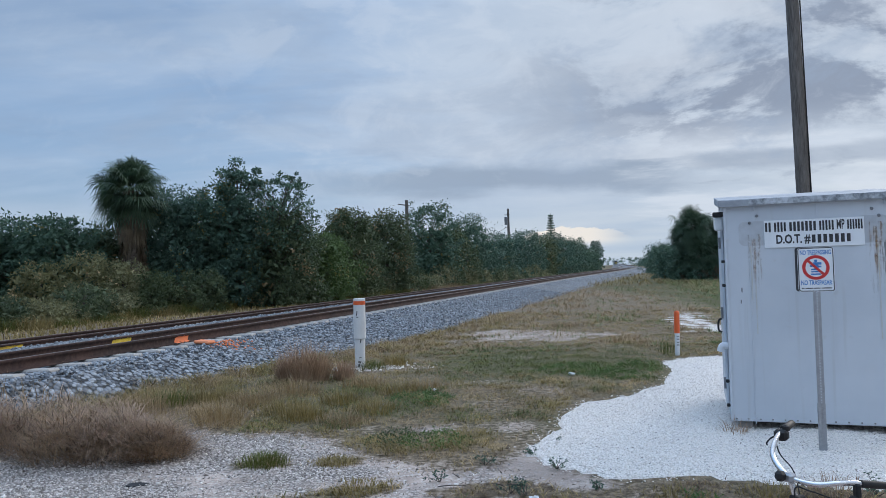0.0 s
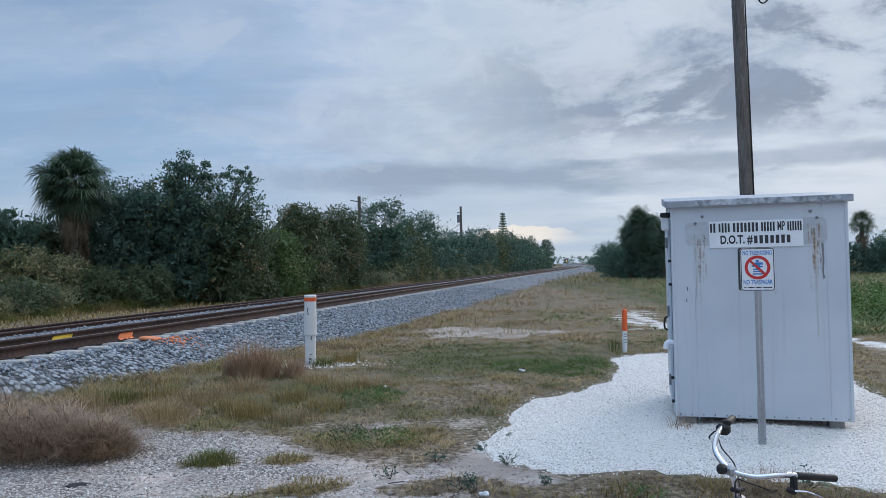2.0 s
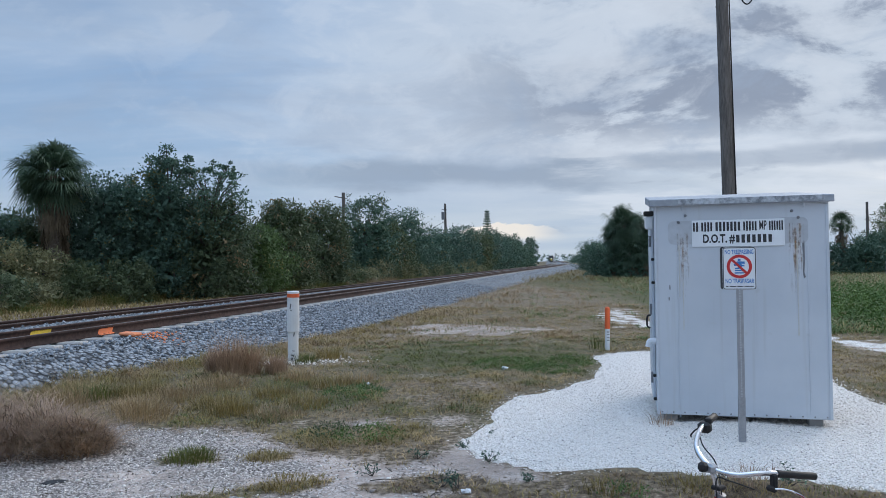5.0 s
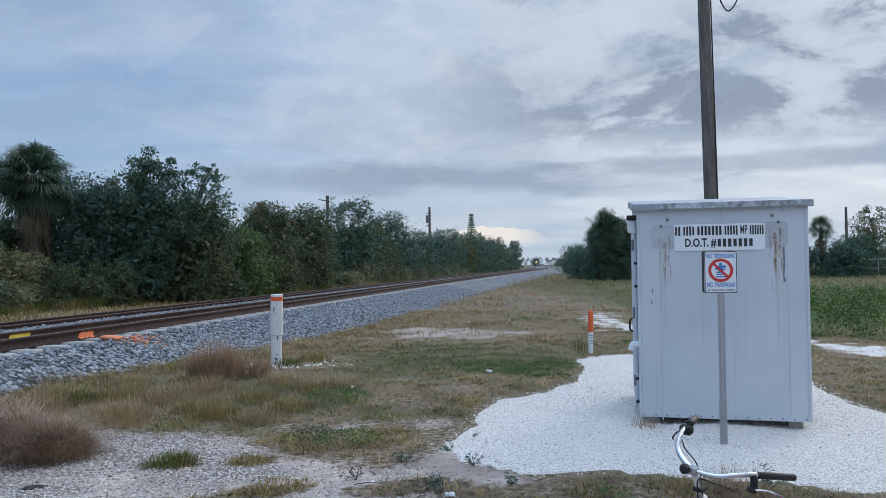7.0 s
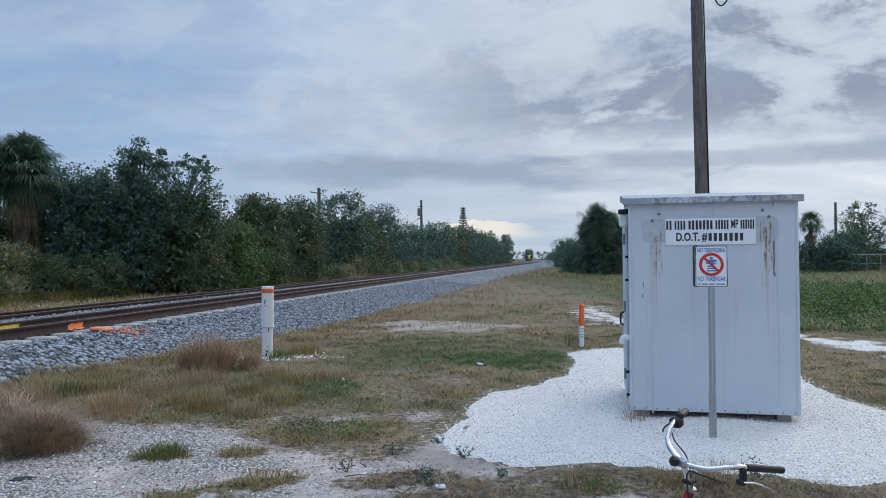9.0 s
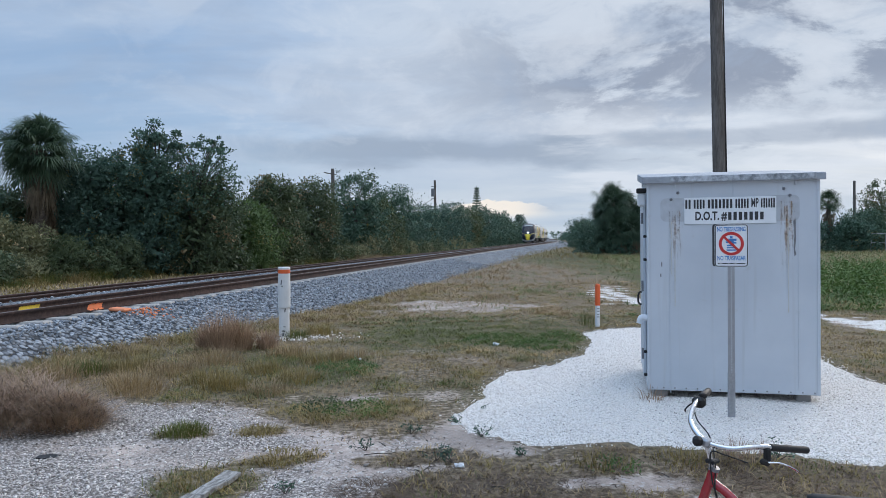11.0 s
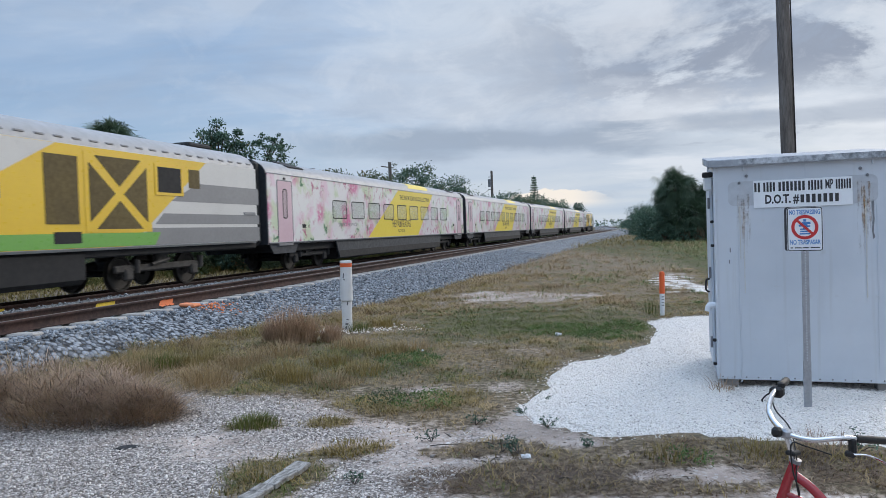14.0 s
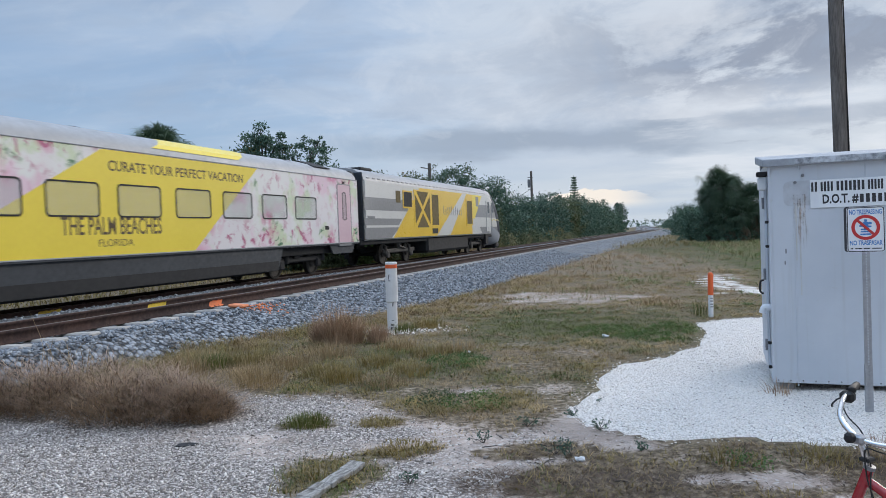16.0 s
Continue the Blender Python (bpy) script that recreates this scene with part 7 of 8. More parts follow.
def side_pose(s, x, z, out):
    """A pose on a vehicle's flank: x along the reader's right, y up, z outwards; s: 1 on its left, -1 on its right."""
    return Matrix(((-s, 0, 0, x), (0, 0, s, s * out), (0, 1, 0, z), (0, 0, 0, 1)))


def shell(name, section, xs, mat, parent, label="", cap=True):
    """A body of one cross-section (y, z), mirrored, carried along x."""
    prof = section + [(-y, z) for y, z in section[::-1] if y > 1e-6]
    bm = bmesh.new()
    rows = [[bm.verts.new((x, y * k, zc + (z - zc) * k2)) for y, z in prof] for x, k, k2, zc in xs]
    for a, b in zip(rows, rows[1:]):
        for i in range(len(prof) - 1):
            bm.faces.new((a[i], b[i], b[i + 1], a[i + 1]))
    if cap:
        bm.faces.new(rows[0])
        bm.faces.new(rows[-1][::-1])
    bmesh.ops.recalc_face_normals(bm, faces=bm.faces)
    return part(name, bm, mat, parent, label, True)


def bogie(parent, x, base, r=0.46, tone=None):
    """A wheelset frame with two axles."""
    bg = empty("bogie")
    bg.parent = parent
    bg.location = (x, 0, 0)
    bg["label"] = "dark steel bogie with two axles"
    bm = bmesh.new()
    for s in (-1, 1):
        box(bm, (base + 1.0, 0.12, 0.2), (0, s * 1.02, 0.62), bevel=0.04)
        for q in (-base / 2, base / 2):
            box(bm, (0.34, 0.16, 0.34), (q, s * 1.05, 0.47), bevel=0.05)
            tube(bm, [(q - 0.32, s * 1.08, 0.5), (q - 0.32, s * 1.08, 0.86)], 0.09, 10)
        tube(bm, [(-0.2, s * 1.12, 0.82), (0.55, s * 1.12, 0.7)], 0.05, 8)
        box(bm, (0.5, 0.2, 0.35), (0, s * 0.98, 0.85), bevel=0.05)
    box(bm, (0.5, 2.0, 0.3), (0, 0, 0.65), bevel=0.04)
    part("frame", bm, tone or UNDER, bg)
    for q in (-base / 2, base / 2):
        for s in (-1, 1):
            bm = bmesh.new()
            rows = []
            for y, rr in ((0.0, r + 0.028), (0.03, r + 0.028), (0.035, r), (0.13, r - 0.006), (0.135, r - 0.07), (0.10, r - 0.09), (0.09, 0.18), (0.13, 0.12), (0.13, 0.0)):
                rows.append([bm.verts.new((q + rr * math.cos(a), s * (0.69 + y), r + rr * math.sin(a))) for a in np.linspace(0, 2 * math.pi, 24, endpoint=False)])
            for a, b in zip(rows, rows[1:]):
                for k in range(24):
                    bm.faces.new((a[k], a[(k + 1) % 24], b[(k + 1) % 24], b[k]))
            bmesh.ops.remove_doubles(bm, verts=bm.verts, dist=0.001)
            part("wheel", bm, WHEEL, bg)
        part("axle", tube(bmesh.new(), [(q, -0.7, r), (q, 0.7, r)], 0.085, 10), UNDER, bg)
    return bg


COACH, LOCO = 28.75, 23.8


def rake(back):
    """Metres behind the tip of the nose at which a ring of the cab stands."""
    return float(np.interp(back, [0, 3.1, 3.8, 5.6], [0, 3.3, 3.8, 4.4]))


COACH_SECTION = [(1.44, 1.06), (1.50, 1.12), (1.50, 3.62)]
COACH_ROOF = [(1.50, 3.62), (1.47, 3.74), (1.34, 3.92), (1.05, 4.08), (0.6, 4.2), (0.2, 4.24), (0.0, 4.245)]


def build_coach(label, count=9, first=4.45, pitch=2.2, shift=0.0):
    half = COACH / 2 - 0.42
    c = tagged(empty("passenger_coach"), label, "train coach", "train")
    shell("body", COACH_SECTION, [(-half, 1, 1, 0), (half, 1, 1, 0)], FLOWERS, c, "white side printed with pink blossoms and leaves")
    shell("roof", COACH_ROOF, [(-half, 0.97, 0.985, 3.6), (-half + 0.25, 1, 1, 3.6), (half - 0.25, 1, 1, 3.6), (half, 0.97, 0.985, 3.6)], ROOF_GREY, c, "silver-grey rounded roof")
    for s in (-1, 1):
        part("gutter", box(bmesh.new(), (2 * half, 0.03, 0.035), (0, s * 1.505, 3.63), bevel=0.008), ROOF_GREY, c)
        part("sill", box(bmesh.new(), (2 * half, 0.03, 0.05), (0, s * 1.5, 1.09), bevel=0.008), SKIRT, c)
        sk = part("skirt", prism(bmesh.new(), [(-7.8, 0.34), (7.8, 0.34), (8.15, 1.08), (-8.15, 1.08)], 0.05, side_pose(s, 0, 0, 1.40)), SKIRT, c, "dark grey equipment skirt")
        part("skirt_base", box(bmesh.new(), (15.66, 0.012, 0.3), (0, s * 1.453, 0.495), bevel=0.004), UNDER, sk, "darker lower edge")
        part("sill_trim", box(bmesh.new(), (2 * half, 0.02, 0.03), (0, s * 1.512, 1.13), bevel=0.004), ROOF_GREY, c, "thin silver trim")
        for e in (-1, 1):
            part("end_skirt", prism(bmesh.new(), [(-0.9, 0.72), (0.75, 0.72), (1.0, 1.08), (-1.2, 1.08)], 0.05, side_pose(s, e * (half - 1.3), 0, 1.40)), SKIRT, c)
    part("underframe", box(bmesh.new(), (2 * half - 1.0, 2.5, 0.32), (0, 0, 0.92), bevel=0.03), UNDER, c)
    part("equipment_case", box(bmesh.new(), (15.2, 2.4, 0.5), (0, 0, 0.52), bevel=0.04), UNDER, c)
    for e in (-1, 1):
        part("gangway", box(bmesh.new(), (0.42, 2.5, 3.0), (e * (half + 0.2), 0, 2.55), bevel=0.12), material("black_bellows", (0.022, 0.022, 0.024), (0.035, 0.035, 0.036), 0.8), c, "black rubber gangway")
        part("end_wall", shell_end(half, e), SKIRT, c, "dark grey end wall")
        part("roof_vent", box(bmesh.new(), (1.3, 0.8, 0.03), (e * (half - 2.6), 0.95, 4.11), pose(0, 0, 0, -20, 0, 0), 0.01), UNDER, c, "dark roof grille")
        part("roof_vent", box(bmesh.new(), (1.3, 0.8, 0.03), (e * (half - 2.6), -0.95, 4.11), pose(0, 0, 0, 20, 0, 0), 0.01), UNDER, c, "dark roof grille")
        part("roof_joint", box(bmesh.new(), (0.06, 2.3, 0.02), (e * (half - 4.6), 0, 4.12)), ROOF_GREY, c)
        bogie(c, e * 9.9, 2.6)
    part("antenna", box(bmesh.new(), (0.35, 0.2, 0.1), (-1.0, 0, 4.27), bevel=0.03), UNDER, c)
    # yellow field across the middle of each side, and on the roof
    for s in (-1, 1):
        f = part("yellow_field", prism(bmesh.new(), [(shift - 4.55, 1.13), (shift + 3.2, 1.13), (shift + 6.4, 3.6), (shift + 0.0, 3.6)], 0.004, side_pose(s, 0, 0, 1.5)), PALE_YELLOW, c, "slanting bright yellow field")
        bm = bmesh.new()
        prof = [(1.44, 3.79)] + COACH_ROOF[2:5]
        rows = []
        for k, (y, z) in enumerate(prof):
            rows.append([bm.verts.new((-s * (x + 0.35 * k), s * (y + 0.006), z + 0.006)) for x in (shift + 1.75, shift + 5.5)])
        for a, b in zip(rows, rows[1:]):
            bm.faces.new((a[0], a[1], b[1], b[0]))
        part("yellow_roof_field", bm, PALE_YELLOW, c)
        for k in range(count):
            x = s * (half - first - k * pitch)
            fr = part("window", ring(bmesh.new(), rounded(1.5, 0.80, 0.12), rounded(1.42, 0.72, 0.09), 0.016, side_pose(s, x, 2.42, 1.497)), BLACK, c, "black-framed window under printed film")
            part("pane", prism(bmesh.new(), rounded(1.43, 0.73, 0.09), 0.004, side_pose(s, x, 2.42, 1.5055)), FILM, fr)
        for e in (-1, 1):
            x = e * (half - 1.25)
            d = part("door", prism(bmesh.new(), rounded(1.08, 2.28, 0.06), 0.012, side_pose(s, x, 2.24, 1.497)), PINK_DOOR, c, "pale pink sliding door")
            part("door_seal", ring(bmesh.new(), rounded(1.16, 2.36, 0.09), rounded(1.09, 2.29, 0.06), 0.02, side_pose(s, x, 2.24, 1.496)), TRAIN_GREY, d)
            part("door_window", ring(bmesh.new(), rounded(0.34, 1.1, 0.12), rounded(0.28, 1.04, 0.1), 0.01, side_pose(s, x, 2.55, 1.507)), BLACK, d)
            part("door_pane", prism(bmesh.new(), rounded(0.29, 1.05, 0.1), 0.004, side_pose(s, x, 2.55, 1.509)), FILM, d)
            part("door_lamp", box(bmesh.new(), (0.16, 0.02, 0.08), (x, s * 1.51, 3.48), bevel=0.008), UNDER, d)
            part("step", box(bmesh.new(), (1.1, 0.08, 0.08), (x, s * 1.47, 1.04), bevel=0.01), TRAIN_GREY, d)
            part("vent", box(bmesh.new(), (0.3, 0.012, 0.14), (e * (half - 2.75), s * 1.504, 1.72), bevel=0.004), UNDER, c)
    return c


def shell_end(half, e):
    prof = COACH_SECTION + COACH_ROOF[1:]
    prof = [(y * 0.985, 1.06 + (z - 1.06) * 0.99) for y, z in prof]
    outline = prof + [(-y, z) for y, z in prof[::-1] if y > 1e-6]
    bm = bmesh.new()
    return prism(bm, outline, 0.06, Matrix(((0, 0, 1, e * (half + (0.002 if e > 0 else -0.062))), (1, 0, 0, 0), (0, 1, 0, 0), (0, 0, 0, 1))))


def letter_coach(c, line, shift=0.0):
    """The tourism lettering on both sides of one coach."""
    for s in (-1, 1):
        words("THE PALM BEACHES", 0.40, BROWN_INK, c, side_pose(s, -s * (shift + 0.35), 1.80, 1.5055), width=3.15, label="dark brown lettering", bold=0.006)
        words("FLORIDA", 0.17, BROWN_INK, c, side_pose(s, -s * (shift + 0.35), 1.42, 1.5055), width=1.1, label="dark brown lettering")
        if line.endswith("COLLECTION"):
            words("SMART SERVICE", 0.16, TRAIN_GREY, c, side_pose(s, s * 6.9, 1.76, 1.5015), width=2.1, label="small grey lettering")
        words(line, 0.24, BROWN_INK, c, side_pose(s, -s * (shift + 2.9), 3.22, 1.5055), width=5.4, label="dark brown lettering", bold=0.004)


def nose_material():
    """Paint of the cab: navy mask, yellow drips below the windscreen, silver chin, pale flank behind."""
    m = bpy.data.materials.new("cab_paint")
    m.use_nodes = True
    t = m.node_tree
    b = t.nodes["Principled BSDF"]
    w = t.nodes.new("ShaderNodeTexCoord").outputs["Object"]
    sp = t.nodes.new("ShaderNodeSeparateXYZ")
    t.links.new(w, sp.inputs[0])
    x, y, z = sp.outputs
    back = maths(t, "SUBTRACT", LOCO / 2, x)  # metres behind the tip of the nose
    ay = maths(t, "ABSOLUTE", y)
    navy = (0.012, 0.014, 0.026)
    # flank: white over grey, behind a raked edge
    edge = maths(t, "ADD", 1.75, maths(t, "MULTIPLY", maths(t, "SUBTRACT", z, 1.35), 0.72))
    flank = mixed(t, maths(t, "GREATER_THAN", z, 1.65), (0.27, 0.265, 0.26), (0.64, 0.62, 0.58))
    flank = mixed(t, maths(t, "GREATER_THAN", z, 2.27), flank, (0.36, 0.355, 0.345))
    flank = mixed(t, maths(t, "GREATER_THAN", z, 3.08), flank, (0.64, 0.62, 0.58))
    c = mixed(t, maths(t, "MULTIPLY", maths(t, "GREATER_THAN", back, edge), maths(t, "LESS_THAN", z, 3.72)), navy, flank)
    # yellow with ragged drips
    cell = maths(t, "FLOOR", maths(t, "MULTIPLY", y, 8.0))
    chance = maths(t, "FRACT", maths(t, "MULTIPLY", maths(t, "SINE", maths(t, "MULTIPLY", cell, 12.9)), 43.7))
    foot = maths(t, "ADD", 0.62, maths(t, "MULTIPLY", maths(t, "MULTIPLY", chance, 1.1), ramped(t, ay, 0.05, 0.6)))
    yel = maths(t, "MULTIPLY", maths(t, "GREATER_THAN", z, maths(t, "ADD", foot, maths(t, "MULTIPLY", ramped(t, ay, 0.4, 0.75), 0.7))), maths(t, "LESS_THAN", z, 2.0))
    comb = maths(t, "GREATER_THAN", maths(t, "FRACT", maths(t, "MULTIPLY", y, 8.0)), ramped(t, ay, 0.08, 0.6, 0.05, 0.72))
    yel = maths(t, "MULTIPLY", maths(t, "MULTIPLY", yel, comb), maths(t, "LESS_THAN", ay, 0.78))
    c = mixed(t, yel, c, (0.78, 0.62, 0.06))
    # silver chin that climbs along the side
    chin = maths(t, "LESS_THAN", z, maths(t, "ADD", maths(t, "ADD", 0.62, maths(t, "MULTIPLY", ay, 0.22)), maths(t, "MULTIPLY", back, 0.22)))
    c = mixed(t, chin, c, (0.36, 0.37, 0.39))
    # pale comb on the brow
    brow = maths(t, "MULTIPLY", maths(t, "GREATER_THAN", z, 3.86), maths(t, "LESS_THAN", back, 2.7))
    brow = maths(t, "MULTIPLY", brow, maths(t, "GREATER_THAN", maths(t, "FRACT", maths(t, "MULTIPLY", y, 5.5)), 0.3))
    c = mixed(t, maths(t, "MULTIPLY", brow, maths(t, "LESS_THAN", ay, 0.95)), c, (0.55, 0.57, 0.55))
    # wavy gold line
    wave = maths(t, "ABSOLUTE", maths(t, "SUBTRACT", maths(t, "SUBTRACT", z, 2.12), maths(t, "MULTIPLY", maths(t, "SINE", maths(t, "MULTIPLY", back, 7.0)), 0.05)))
    line = maths(t, "MULTIPLY", maths(t, "LESS_THAN", wave, 0.035), maths(t, "GREATER_THAN", ay, 0.8))
    c = mixed(t, line, c, (0.66, 0.58, 0.25))
    sock(t, b, "Base Color", c)
    b.inputs["Roughness"].default_value = 0.4
    b.inputs["Specular IOR Level"].default_value = 0.15
    return m


def along(q):
    """Where a feature of the flank lies behind the tip of the nose."""
    return LOCO / 24.67 * float(np.interp(q, [0, 4.0, 4.75, 5.5, 7.0, 7.6, 9.0, 10.15, 11.5, 14.1, 14.45, 15.15, 15.4, 17.75, 18.2, 19.35, 19.6, 20.05, 21.5], [0, 3.2, 4.0, 5.0, 6.9, 7.5, 8.3, 9.7, 10.4, 14.0, 14.9, 15.95, 16.15, 18.65, 18.85, 20.15, 20.45, 21.0, 24.67]))


def build_loco(label, green):
    """A streamlined diesel locomotive, nose at +x."""
    L = LOCO / 2
    c = tagged(empty("locomotive"), label, "locomotive", "train")
    # nose: rings of a rounded section whose size changes towards the tip
    bm = bmesh.new()
    rows = []
    rings = ((0.0, 0.62, 0.60, 1.28), (0.06, 0.88, 0.48, 1.55), (0.2, 1.08, 0.40, 1.85), (0.45, 1.24, 0.36, 2.08), (0.8, 1.34, 0.35, 2.42), (1.2, 1.42, 0.35, 2.92), (1.6, 1.46, 0.35, 3.42), (2.0, 1.48, 0.38, 3.82), (2.5, 1.495, 0.45, 4.12), (3.1, 1.5, 0.75, 4.28), (3.8, 1.5, 1.0, 4.33), (5.6, 1.5, 1.15, 4.33))

    def skin(back, y):
        """Height of the cab's upper surface."""
        hw, bot, top = (float(np.interp(back, [r[0] for r in rings], [r[k] for r in rings])) for k in (1, 2, 3))
        ca = min(abs(y) / hw, 1) ** (1 / 0.42)
        mid = bot + (top - bot) * 0.52
        return mid + (top - mid) * (1 - ca * ca) ** 0.375

    for back, half_w, bot, top in rings:
        mid = bot + (top - bot) * 0.52
        pts = []
        for k in range(25):
            a = -math.pi / 2 + math.pi * k / 24
            ca, sa = math.cos(a), math.sin(a)
            y = half_w * abs(ca) ** 0.42
            z = mid + (top - mid if sa > 0 else mid - bot) * math.copysign(abs(sa) ** 0.75, sa)
            pts.append((y, z))
        ring_pts = pts + [(-y, z) for y, z in pts[::-1][1:-1]]
        rows.append([bm.verts.new((L - rake(back), y, z)) for y, z in ring_pts])
    for a, b in zip(rows, rows[1:]):
        for i in range(len(a)):
            bm.faces.new((a[i], a[(i + 1) % len(a)], b[(i + 1) % len(a)], b[i]))
    bm.faces.new(rows[0])
    bm.faces.new(rows[-1][::-1])
    bmesh.ops.recalc_face_normals(bm, faces=bm.faces)
    nose = part("cab", bm, nose_material(), c, "streamlined cab with navy mask and yellow drips", True)
    # windscreen, set on the raked face
    def screen(y0, y1):
        bm = bmesh.new()
        rws = []
        for back in (0.98, 1.15, 1.32, 1.5, 1.68, 1.84):
            rws.append([bm.verts.new((L - rake(back) + 0.012, y, skin(back, y) + 0.014)) for y in np.linspace(y0, y1, 8) * (1.06 - 0.12 * back)])
        for a, b in zip(rws, rws[1:]):
            for i in range(7):
                bm.faces.new((a[i], a[i + 1], b[i + 1], b[i]))
        return bm
    for y0, y1 in ((-1.08, -0.04), (0.04, 1.08)):
        part("windscreen", screen(y0, y1), GLASS, nose, "dark raked windscreen")
    for s in (-1, 1):
        part("wiper", tube(bmesh.new(), [(L - rake(0.95), s * 0.15, skin(0.95, 0.15) + 0.03), (L - rake(1.4), s * 0.55, skin(1.4, 0.55) + 0.04)], 0.012, 5), BLACK, nose)
        bm = bmesh.new()
        bmesh.ops.create_cone(bm, cap_ends=True, segments=14, radius1=0.075, radius2=0.085, depth=0.1, matrix=Matrix.Translation((L - rake(0.8), s * 0.14, skin(0.8, 0.14) - 0.02)) @ pose(0, 0, 0, 0, 90, 0))
        part("headlight", bm, LIT, nose, "lit round headlight")
        bm = bmesh.new()
        bmesh.ops.create_cone(bm, cap_ends=True, segments=14, radius1=0.1, radius2=0.12, depth=0.1, matrix=Matrix.Translation((L - 0.34, s * 1.0, 1.9)) @ pose(0, 0, 0, 0, 70, s * 40))
        part("ditch_light", bm, SKIRT, nose, "round lamp at the corner of the nose")
        part("number_board", box(bmesh.new(), (0.06, 0.26, 0.12), (L - rake(2.0), s * 0.72, skin(2.0, 0.72) + 0.02), pose(0, 0, 0, 0, -45, 0), 0.01), DIM_LIT, nose, "small lit board")
    for y in np.linspace(-0.42, 0.42, 10):
        bm = box(bmesh.new(), (0.02, 0.07, 0.12 if abs(y) < 0.3 else 0.17), (L - 0.035, y, 1.12))
        part("logo_bar", bm, TRAIN_WHITE, nose)
    part("pilot", box(bmesh.new(), (0.9, 2.3, 0.4), (L - 0.85, 0, 0.36), bevel=0.1), UNDER, c, "dark pilot under the nose")
    # main body
    sec = [(1.42, 1.16), (1.5, 1.22), (1.5, 3.68)]
    shell("body", sec, [(-L + 0.25, 1, 1, 0), (L - 3.9, 1, 1, 0)], TRAIN_WHITE, c, "white flank")
    roof = [(1.5, 3.68), (1.47, 3.80), (1.34, 4.0), (1.05, 4.18), (0.6, 4.28), (0.2, 4.32), (0.0, 4.33)]
    shell("roof", roof, [(-L + 0.25, 0.97, 0.98, 3.6), (-L + 0.6, 1, 1, 3.6), (L - 3.7, 1, 1, 3.6)], ROOF_GREY, c, "grey rounded roof")
    for s in (-1, 1):
        def panel(name, pts, mat, out=1.5, thick=0.004, label="", parent=c):
            # the painted fields lean to the reader's right on both flanks
            if s < 0 and (name.endswith("field") or name in ("white_stripe", "green_band", "grey_band")):
                pts = [(q if q in (5.0, 21.45) else min(q - 2.72 * (z - 2.45), 21.4), z) for q, z in pts]
            return part(name, prism(bmesh.new(), [(L - along(q) if s < 0 else along(q) - L, z) for q, z in (pts if s > 0 else pts[::-1])], thick, side_pose(s, 0, 0, out)), mat, parent, label)
        # q is metres behind the tip of the nose
        panel("grey_band", [(5.0, 2.27), (8.0, 2.27), (9.3, 3.08), (5.0, 3.08)], TRAIN_GREY)
        panel("grey_sill", [(5.0, 1.23), (6.4, 1.23), (6.9, 1.65), (5.0, 1.65)], TRAIN_GREY, 1.5008)
        panel("yellow_field", [(5.8, 1.23), (16.9, 1.23), (20.2, 3.66), (12.2, 3.66), (9.6, 2.6)], TRAIN_YELLOW, 1.5015, label="slanting yellow field")
        panel("pale_field", [(7.4, 2.15), (9.0, 3.3), (9.6, 3.66), (12.2, 3.66), (10.2, 2.5)], PALE_YELLOW, 1.5005)
        panel("white_stripe", [(10.0, 1.235), (11.4, 1.235), (14.7, 3.655), (13.3, 3.655)], TRAIN_WHITE, 1.503, label="white slanting stripe")
        panel("grey_field", [(18.1, 1.8), (21.45, 1.8), (21.45, 2.1), (18.5, 2.1)], TRAIN_GREY)
        panel("grey_field", [(18.8, 2.45), (21.45, 2.45), (21.45, 3.0), (20.0, 3.0)], TRAIN_GREY)
        panel("grey_field", [(17.0, 1.23), (21.45, 1.23), (21.45, 1.7), (17.7, 1.7)], TRAIN_GREY)
        if green:
            panel("green_band", [(11.6, 1.24), (18.0, 1.24), (18.35, 1.58), (12.0, 1.58)], TRAIN_GREEN, 1.507, label="green band along the foot of the yellow")
        fr = panel("grille_frame", [(9.0, 1.75), (10.15, 1.75), (10.15, 3.35), (9.0, 3.35)], TRAIN_YELLOW, 1.503, 0.02)
        panel("grille", [(9.12, 1.85), (10.03, 1.85), (10.03, 3.25), (9.12, 3.25)], GRILLE, 1.515, 0.012, "brown air intake grille", fr)
        panel("grille", [(14.45, 1.8), (15.15, 1.8), (15.15, 3.4), (14.45, 3.4)], GRILLE, 1.503, 0.012, "brown air intake grille")
        xp = panel("radiator_frame", [(15.4, 1.6), (17.75, 1.6), (17.75, 3.55), (15.4, 3.55)], TRAIN_YELLOW, 1.503, 0.012, "yellow frame with a diagonal cross")
        for tri in ([(15.55, 1.85), (16.42, 2.57), (15.55, 3.3)], [(17.6, 1.85), (17.6, 3.3), (16.72, 2.57)], [(15.75, 1.68), (17.4, 1.68), (16.57, 2.4)], [(15.75, 3.48), (16.57, 2.75), (17.4, 3.48)]):
            panel("radiator_grille", tri, GRILLE, 1.513, 0.008, "brown triangular grille", xp)
        g = panel("louvre_frame", [(18.2, 2.6), (19.35, 2.6), (19.35, 3.45), (18.2, 3.45)], TRAIN_YELLOW, 1.503, 0.02)
        panel("louvre", [(18.3, 2.68), (19.25, 2.68), (19.25, 3.38), (18.3, 3.38)], UNDER, 1.52, 0.006, "dark louvre", g)
        panel("hatch", [(19.6, 2.85), (20.05, 2.85), (20.05, 3.4), (19.6, 3.4)], GRILLE, 1.503, 0.012)
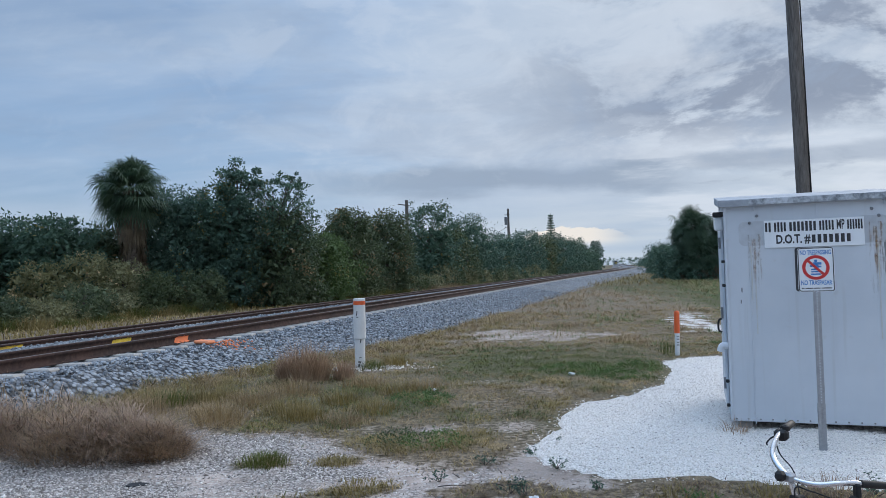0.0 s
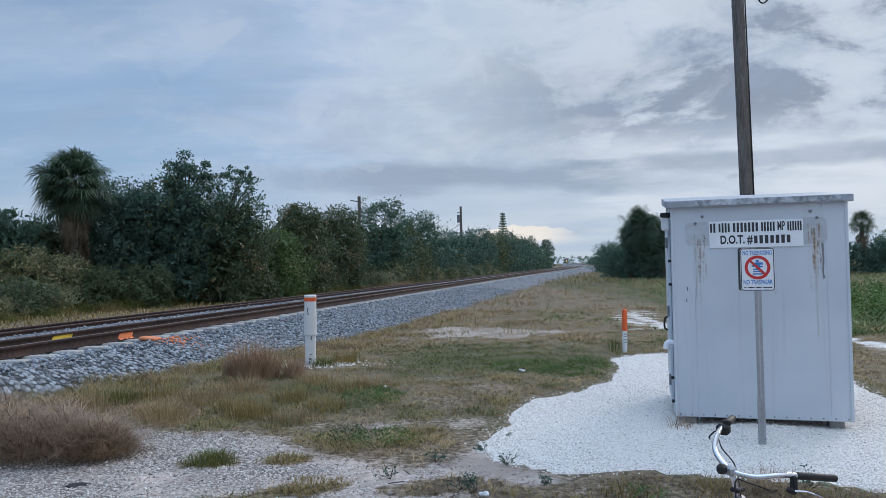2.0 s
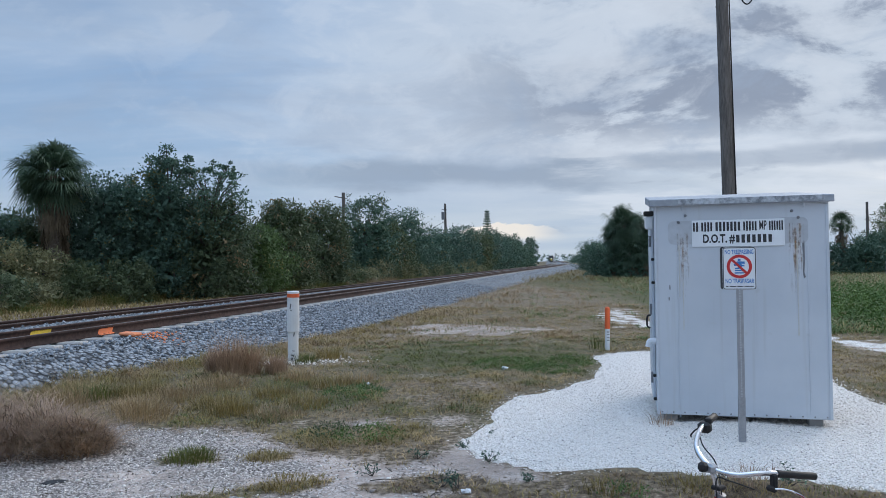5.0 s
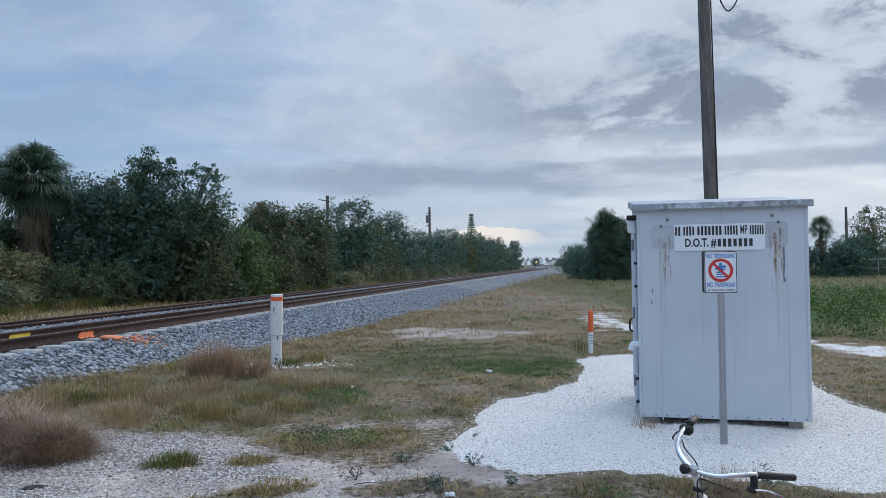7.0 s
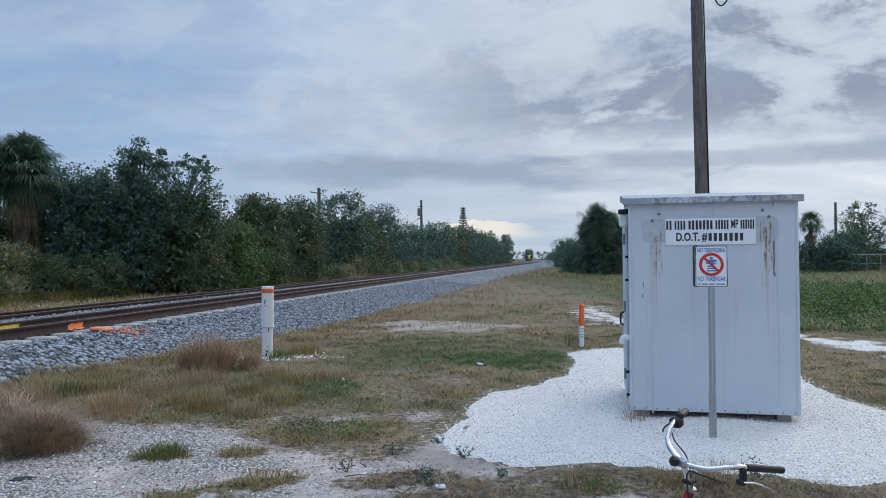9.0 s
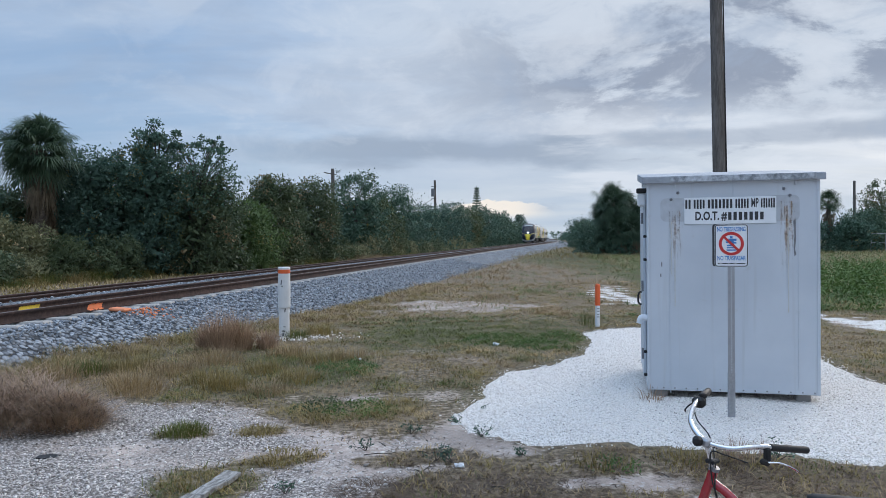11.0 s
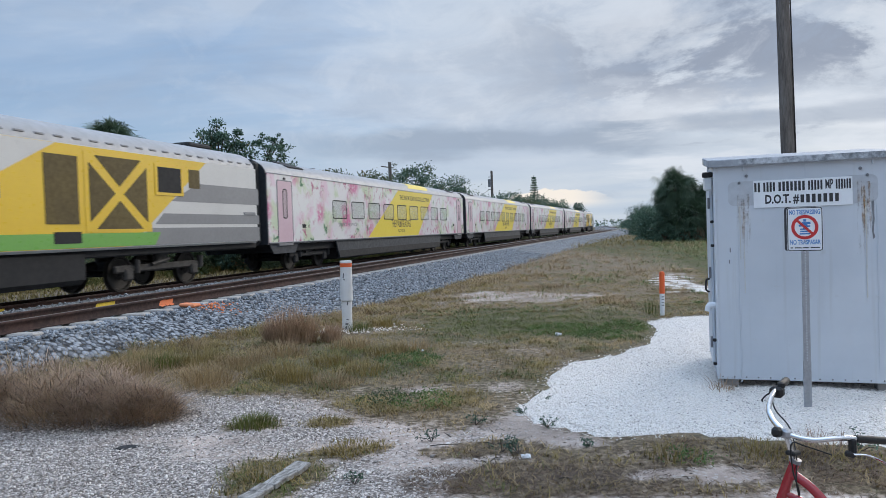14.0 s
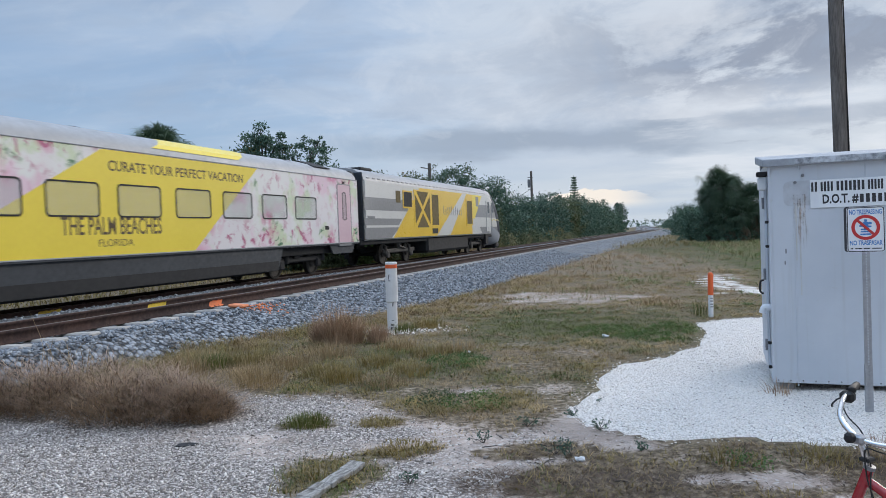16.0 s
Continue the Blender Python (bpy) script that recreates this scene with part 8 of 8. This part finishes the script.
        panel("hatch", [(7.0, 2.95), (7.6, 2.95), (7.6, 3.55), (7.0, 3.55)], TRAIN_GREY, 1.503, 0.008)
        panel("filler_box", [(14.6, 1.35), (15.2, 1.35), (15.2, 1.62), (14.6, 1.62)], UNDER, 1.509, 0.01, "dark filler recess")
        # maker's mark as plain bars
        for i, h in enumerate((0.5, 0.32, 0.42, 0.46, 0.5, 0.42, 0.5, 0.4, 0.32, 0.32)):
            q = 11.5 + i * 0.26 if s > 0 else 14.1 - i * 0.26
            x = L - along(q)
            part("logo_bar", box(bmesh.new(), (0.09, 0.006, h), (x, s * 1.512, 2.35 + h / 2)), TRAIN_GREY, c)
        # cab door with rails, and side windows
        d = panel("cab_door", [(4.75, 1.35), (5.5, 1.35), (5.5, 3.5), (4.75, 3.5)], TRAIN_WHITE, 1.503, 0.012, "white cab door")
        panel("door_band", [(4.76, 2.27), (5.49, 2.27), (5.49, 3.08), (4.76, 3.08)], TRAIN_GREY, 1.5155, 0.002, "", d)
        part("door_window", prism(bmesh.new(), rounded(0.42, 0.75, 0.1), 0.006, side_pose(s, L - along(5.12), 2.95, 1.513)), GLASS, d)
        part("cab_window", prism(bmesh.new(), rounded(0.55, 0.68, 0.14), 0.014, side_pose(s, L - along(4.0) - 0.1, 2.95, 1.486)), GLASS, c)
        for q in (4.62, 5.66):
            part("grab_rail", tube(bmesh.new(), [(L - along(q), s * 1.50, 1.4), (L - along(q), s * 1.56, 1.46), (L - along(q), s * 1.56, 3.3), (L - along(q), s * 1.50, 3.36)], 0.02, 6), STEEL, d)
        part("cab_steps", box(bmesh.new(), (0.6, 0.16, 0.7), (L - 4.5, s * 1.32, 0.85), bevel=0.02), UNDER, c)
        part("rear_handrail", box(bmesh.new(), (0.7, 0.03, 0.1), (-L + 0.75, s * 1.515, 2.15), bevel=0.01), TRAIN_GREY, c)
        for i in range(34):
            part("roof_vent", box(bmesh.new(), (0.26, 0.12, 0.06), (L - 5.0 - i * 0.55, s * 1.43, 3.82), bevel=0.015), TRAIN_GREY, c)
    part("fuel_tank", box(bmesh.new(), (7.2, 2.7, 0.85), (-0.3, 0, 0.78), bevel=0.12), UNDER, c, "dark grey fuel tank")
    part("underframe", box(bmesh.new(), (21.2, 2.6, 0.3), (-1.3, 0, 1.12), bevel=0.04), UNDER, c)
    part("rear_wall", box(bmesh.new(), (0.1, 2.8, 2.9), (-L + 0.22, 0, 2.6), bevel=0.04), SKIRT, c)
    part("gangway", box(bmesh.new(), (0.3, 1.6, 2.6), (-L + 0.1, 0, 2.5), bevel=0.1), BLACK, c)
    part("roof_cowl", box(bmesh.new(), (1.2, 1.4, 0.16), (-L + 2.2, 0, 4.33), bevel=0.05), UNDER, c, "dark exhaust cowl")
    part("roof_cowl", box(bmesh.new(), (0.8, 0.7, 0.12), (L - 5.6, 0, 4.36), bevel=0.04), UNDER, c)
    for x in (6.3, -7.07):
        bogie(c, x, 2.9, 0.5, material("loco_bogie", (0.07, 0.066, 0.062), (0.025, 0.024, 0.023), 0.7, 0.2, grain=8))
    return c


TRAIN = []
loco_front = build_loco("yellow, white and navy streamlined locomotive leading the train", True)
loco_rear = build_loco("yellow, white and navy streamlined locomotive at the tail", False)
coach_a = build_coach("flower-printed passenger coach with a yellow field and dark lettering", 9, 6.2, 2.06, 0.0)
coach_b = build_coach("flower-printed passenger coach with ten windows and a yellow field", 10, 5.1, 2.07, 0.2)
coach_c = build_coach("flower-printed passenger coach at the tail with a yellow field", 10, 5.2, 2.05, 0.3)
coaches = [coach_a, coach_b, copy_thing(coach_a, Matrix()), coach_c]
for k, co in enumerate(coaches):
    letter_coach(co, "CURATE YOUR PERFECT VACATION" if k in (1, 3) else "THE PALM BEACHES COLLECTION", (0.0, 0.2, 0.0, 0.3)[k])


def motions():
    """The train runs towards and past the camera, slowly gaining speed."""
    AT_14 = 22.65 - LOCO

    def nose(t):
        """Metres along the line of the tip of the nose."""
        left = 14 - t
        near = max(min(left, 2.0), -2.0)
        lag = 1.0 if t == 13.5 else 1.2 if t == 15.0 else 0.0
        return AT_14 + 54.5 * near - 0.306 * near * near + 53.6 * (left - near) + lag


    def placed(u, reach, flip):
        a = on_line(u - reach, TRACK_FAR, RAIL_FAR - 0.027 + rise(u - reach))
        b = on_line(u + reach, TRACK_FAR, RAIL_FAR - 0.027 + rise(u + reach))
        ahead = (a - b).normalized() * (-1 if flip else 1)
        left = Vector((0, 0, 1)).cross(ahead).normalized()
        up = ahead.cross(left)
        m = Matrix((ahead, left, up)).transposed().to_4x4()
        m.translation = (a + b) / 2
        return m

    plan = [(loco_front, LOCO / 2, 6.7, False)]
    for k, co in enumerate(coaches):
        plan.append((co, LOCO + COACH * (k + 0.5), 9.9, False))
    plan.append((loco_rear, LOCO + COACH * 4 + LOCO / 2, 6.7, True))
    for thing, back, reach, flip in plan:
        rows = []
        for i in range(33):
            t = i * 0.5
            rows.append((t, placed(nose(t) + back, reach, flip)))
        walk(thing, rows)


motions()
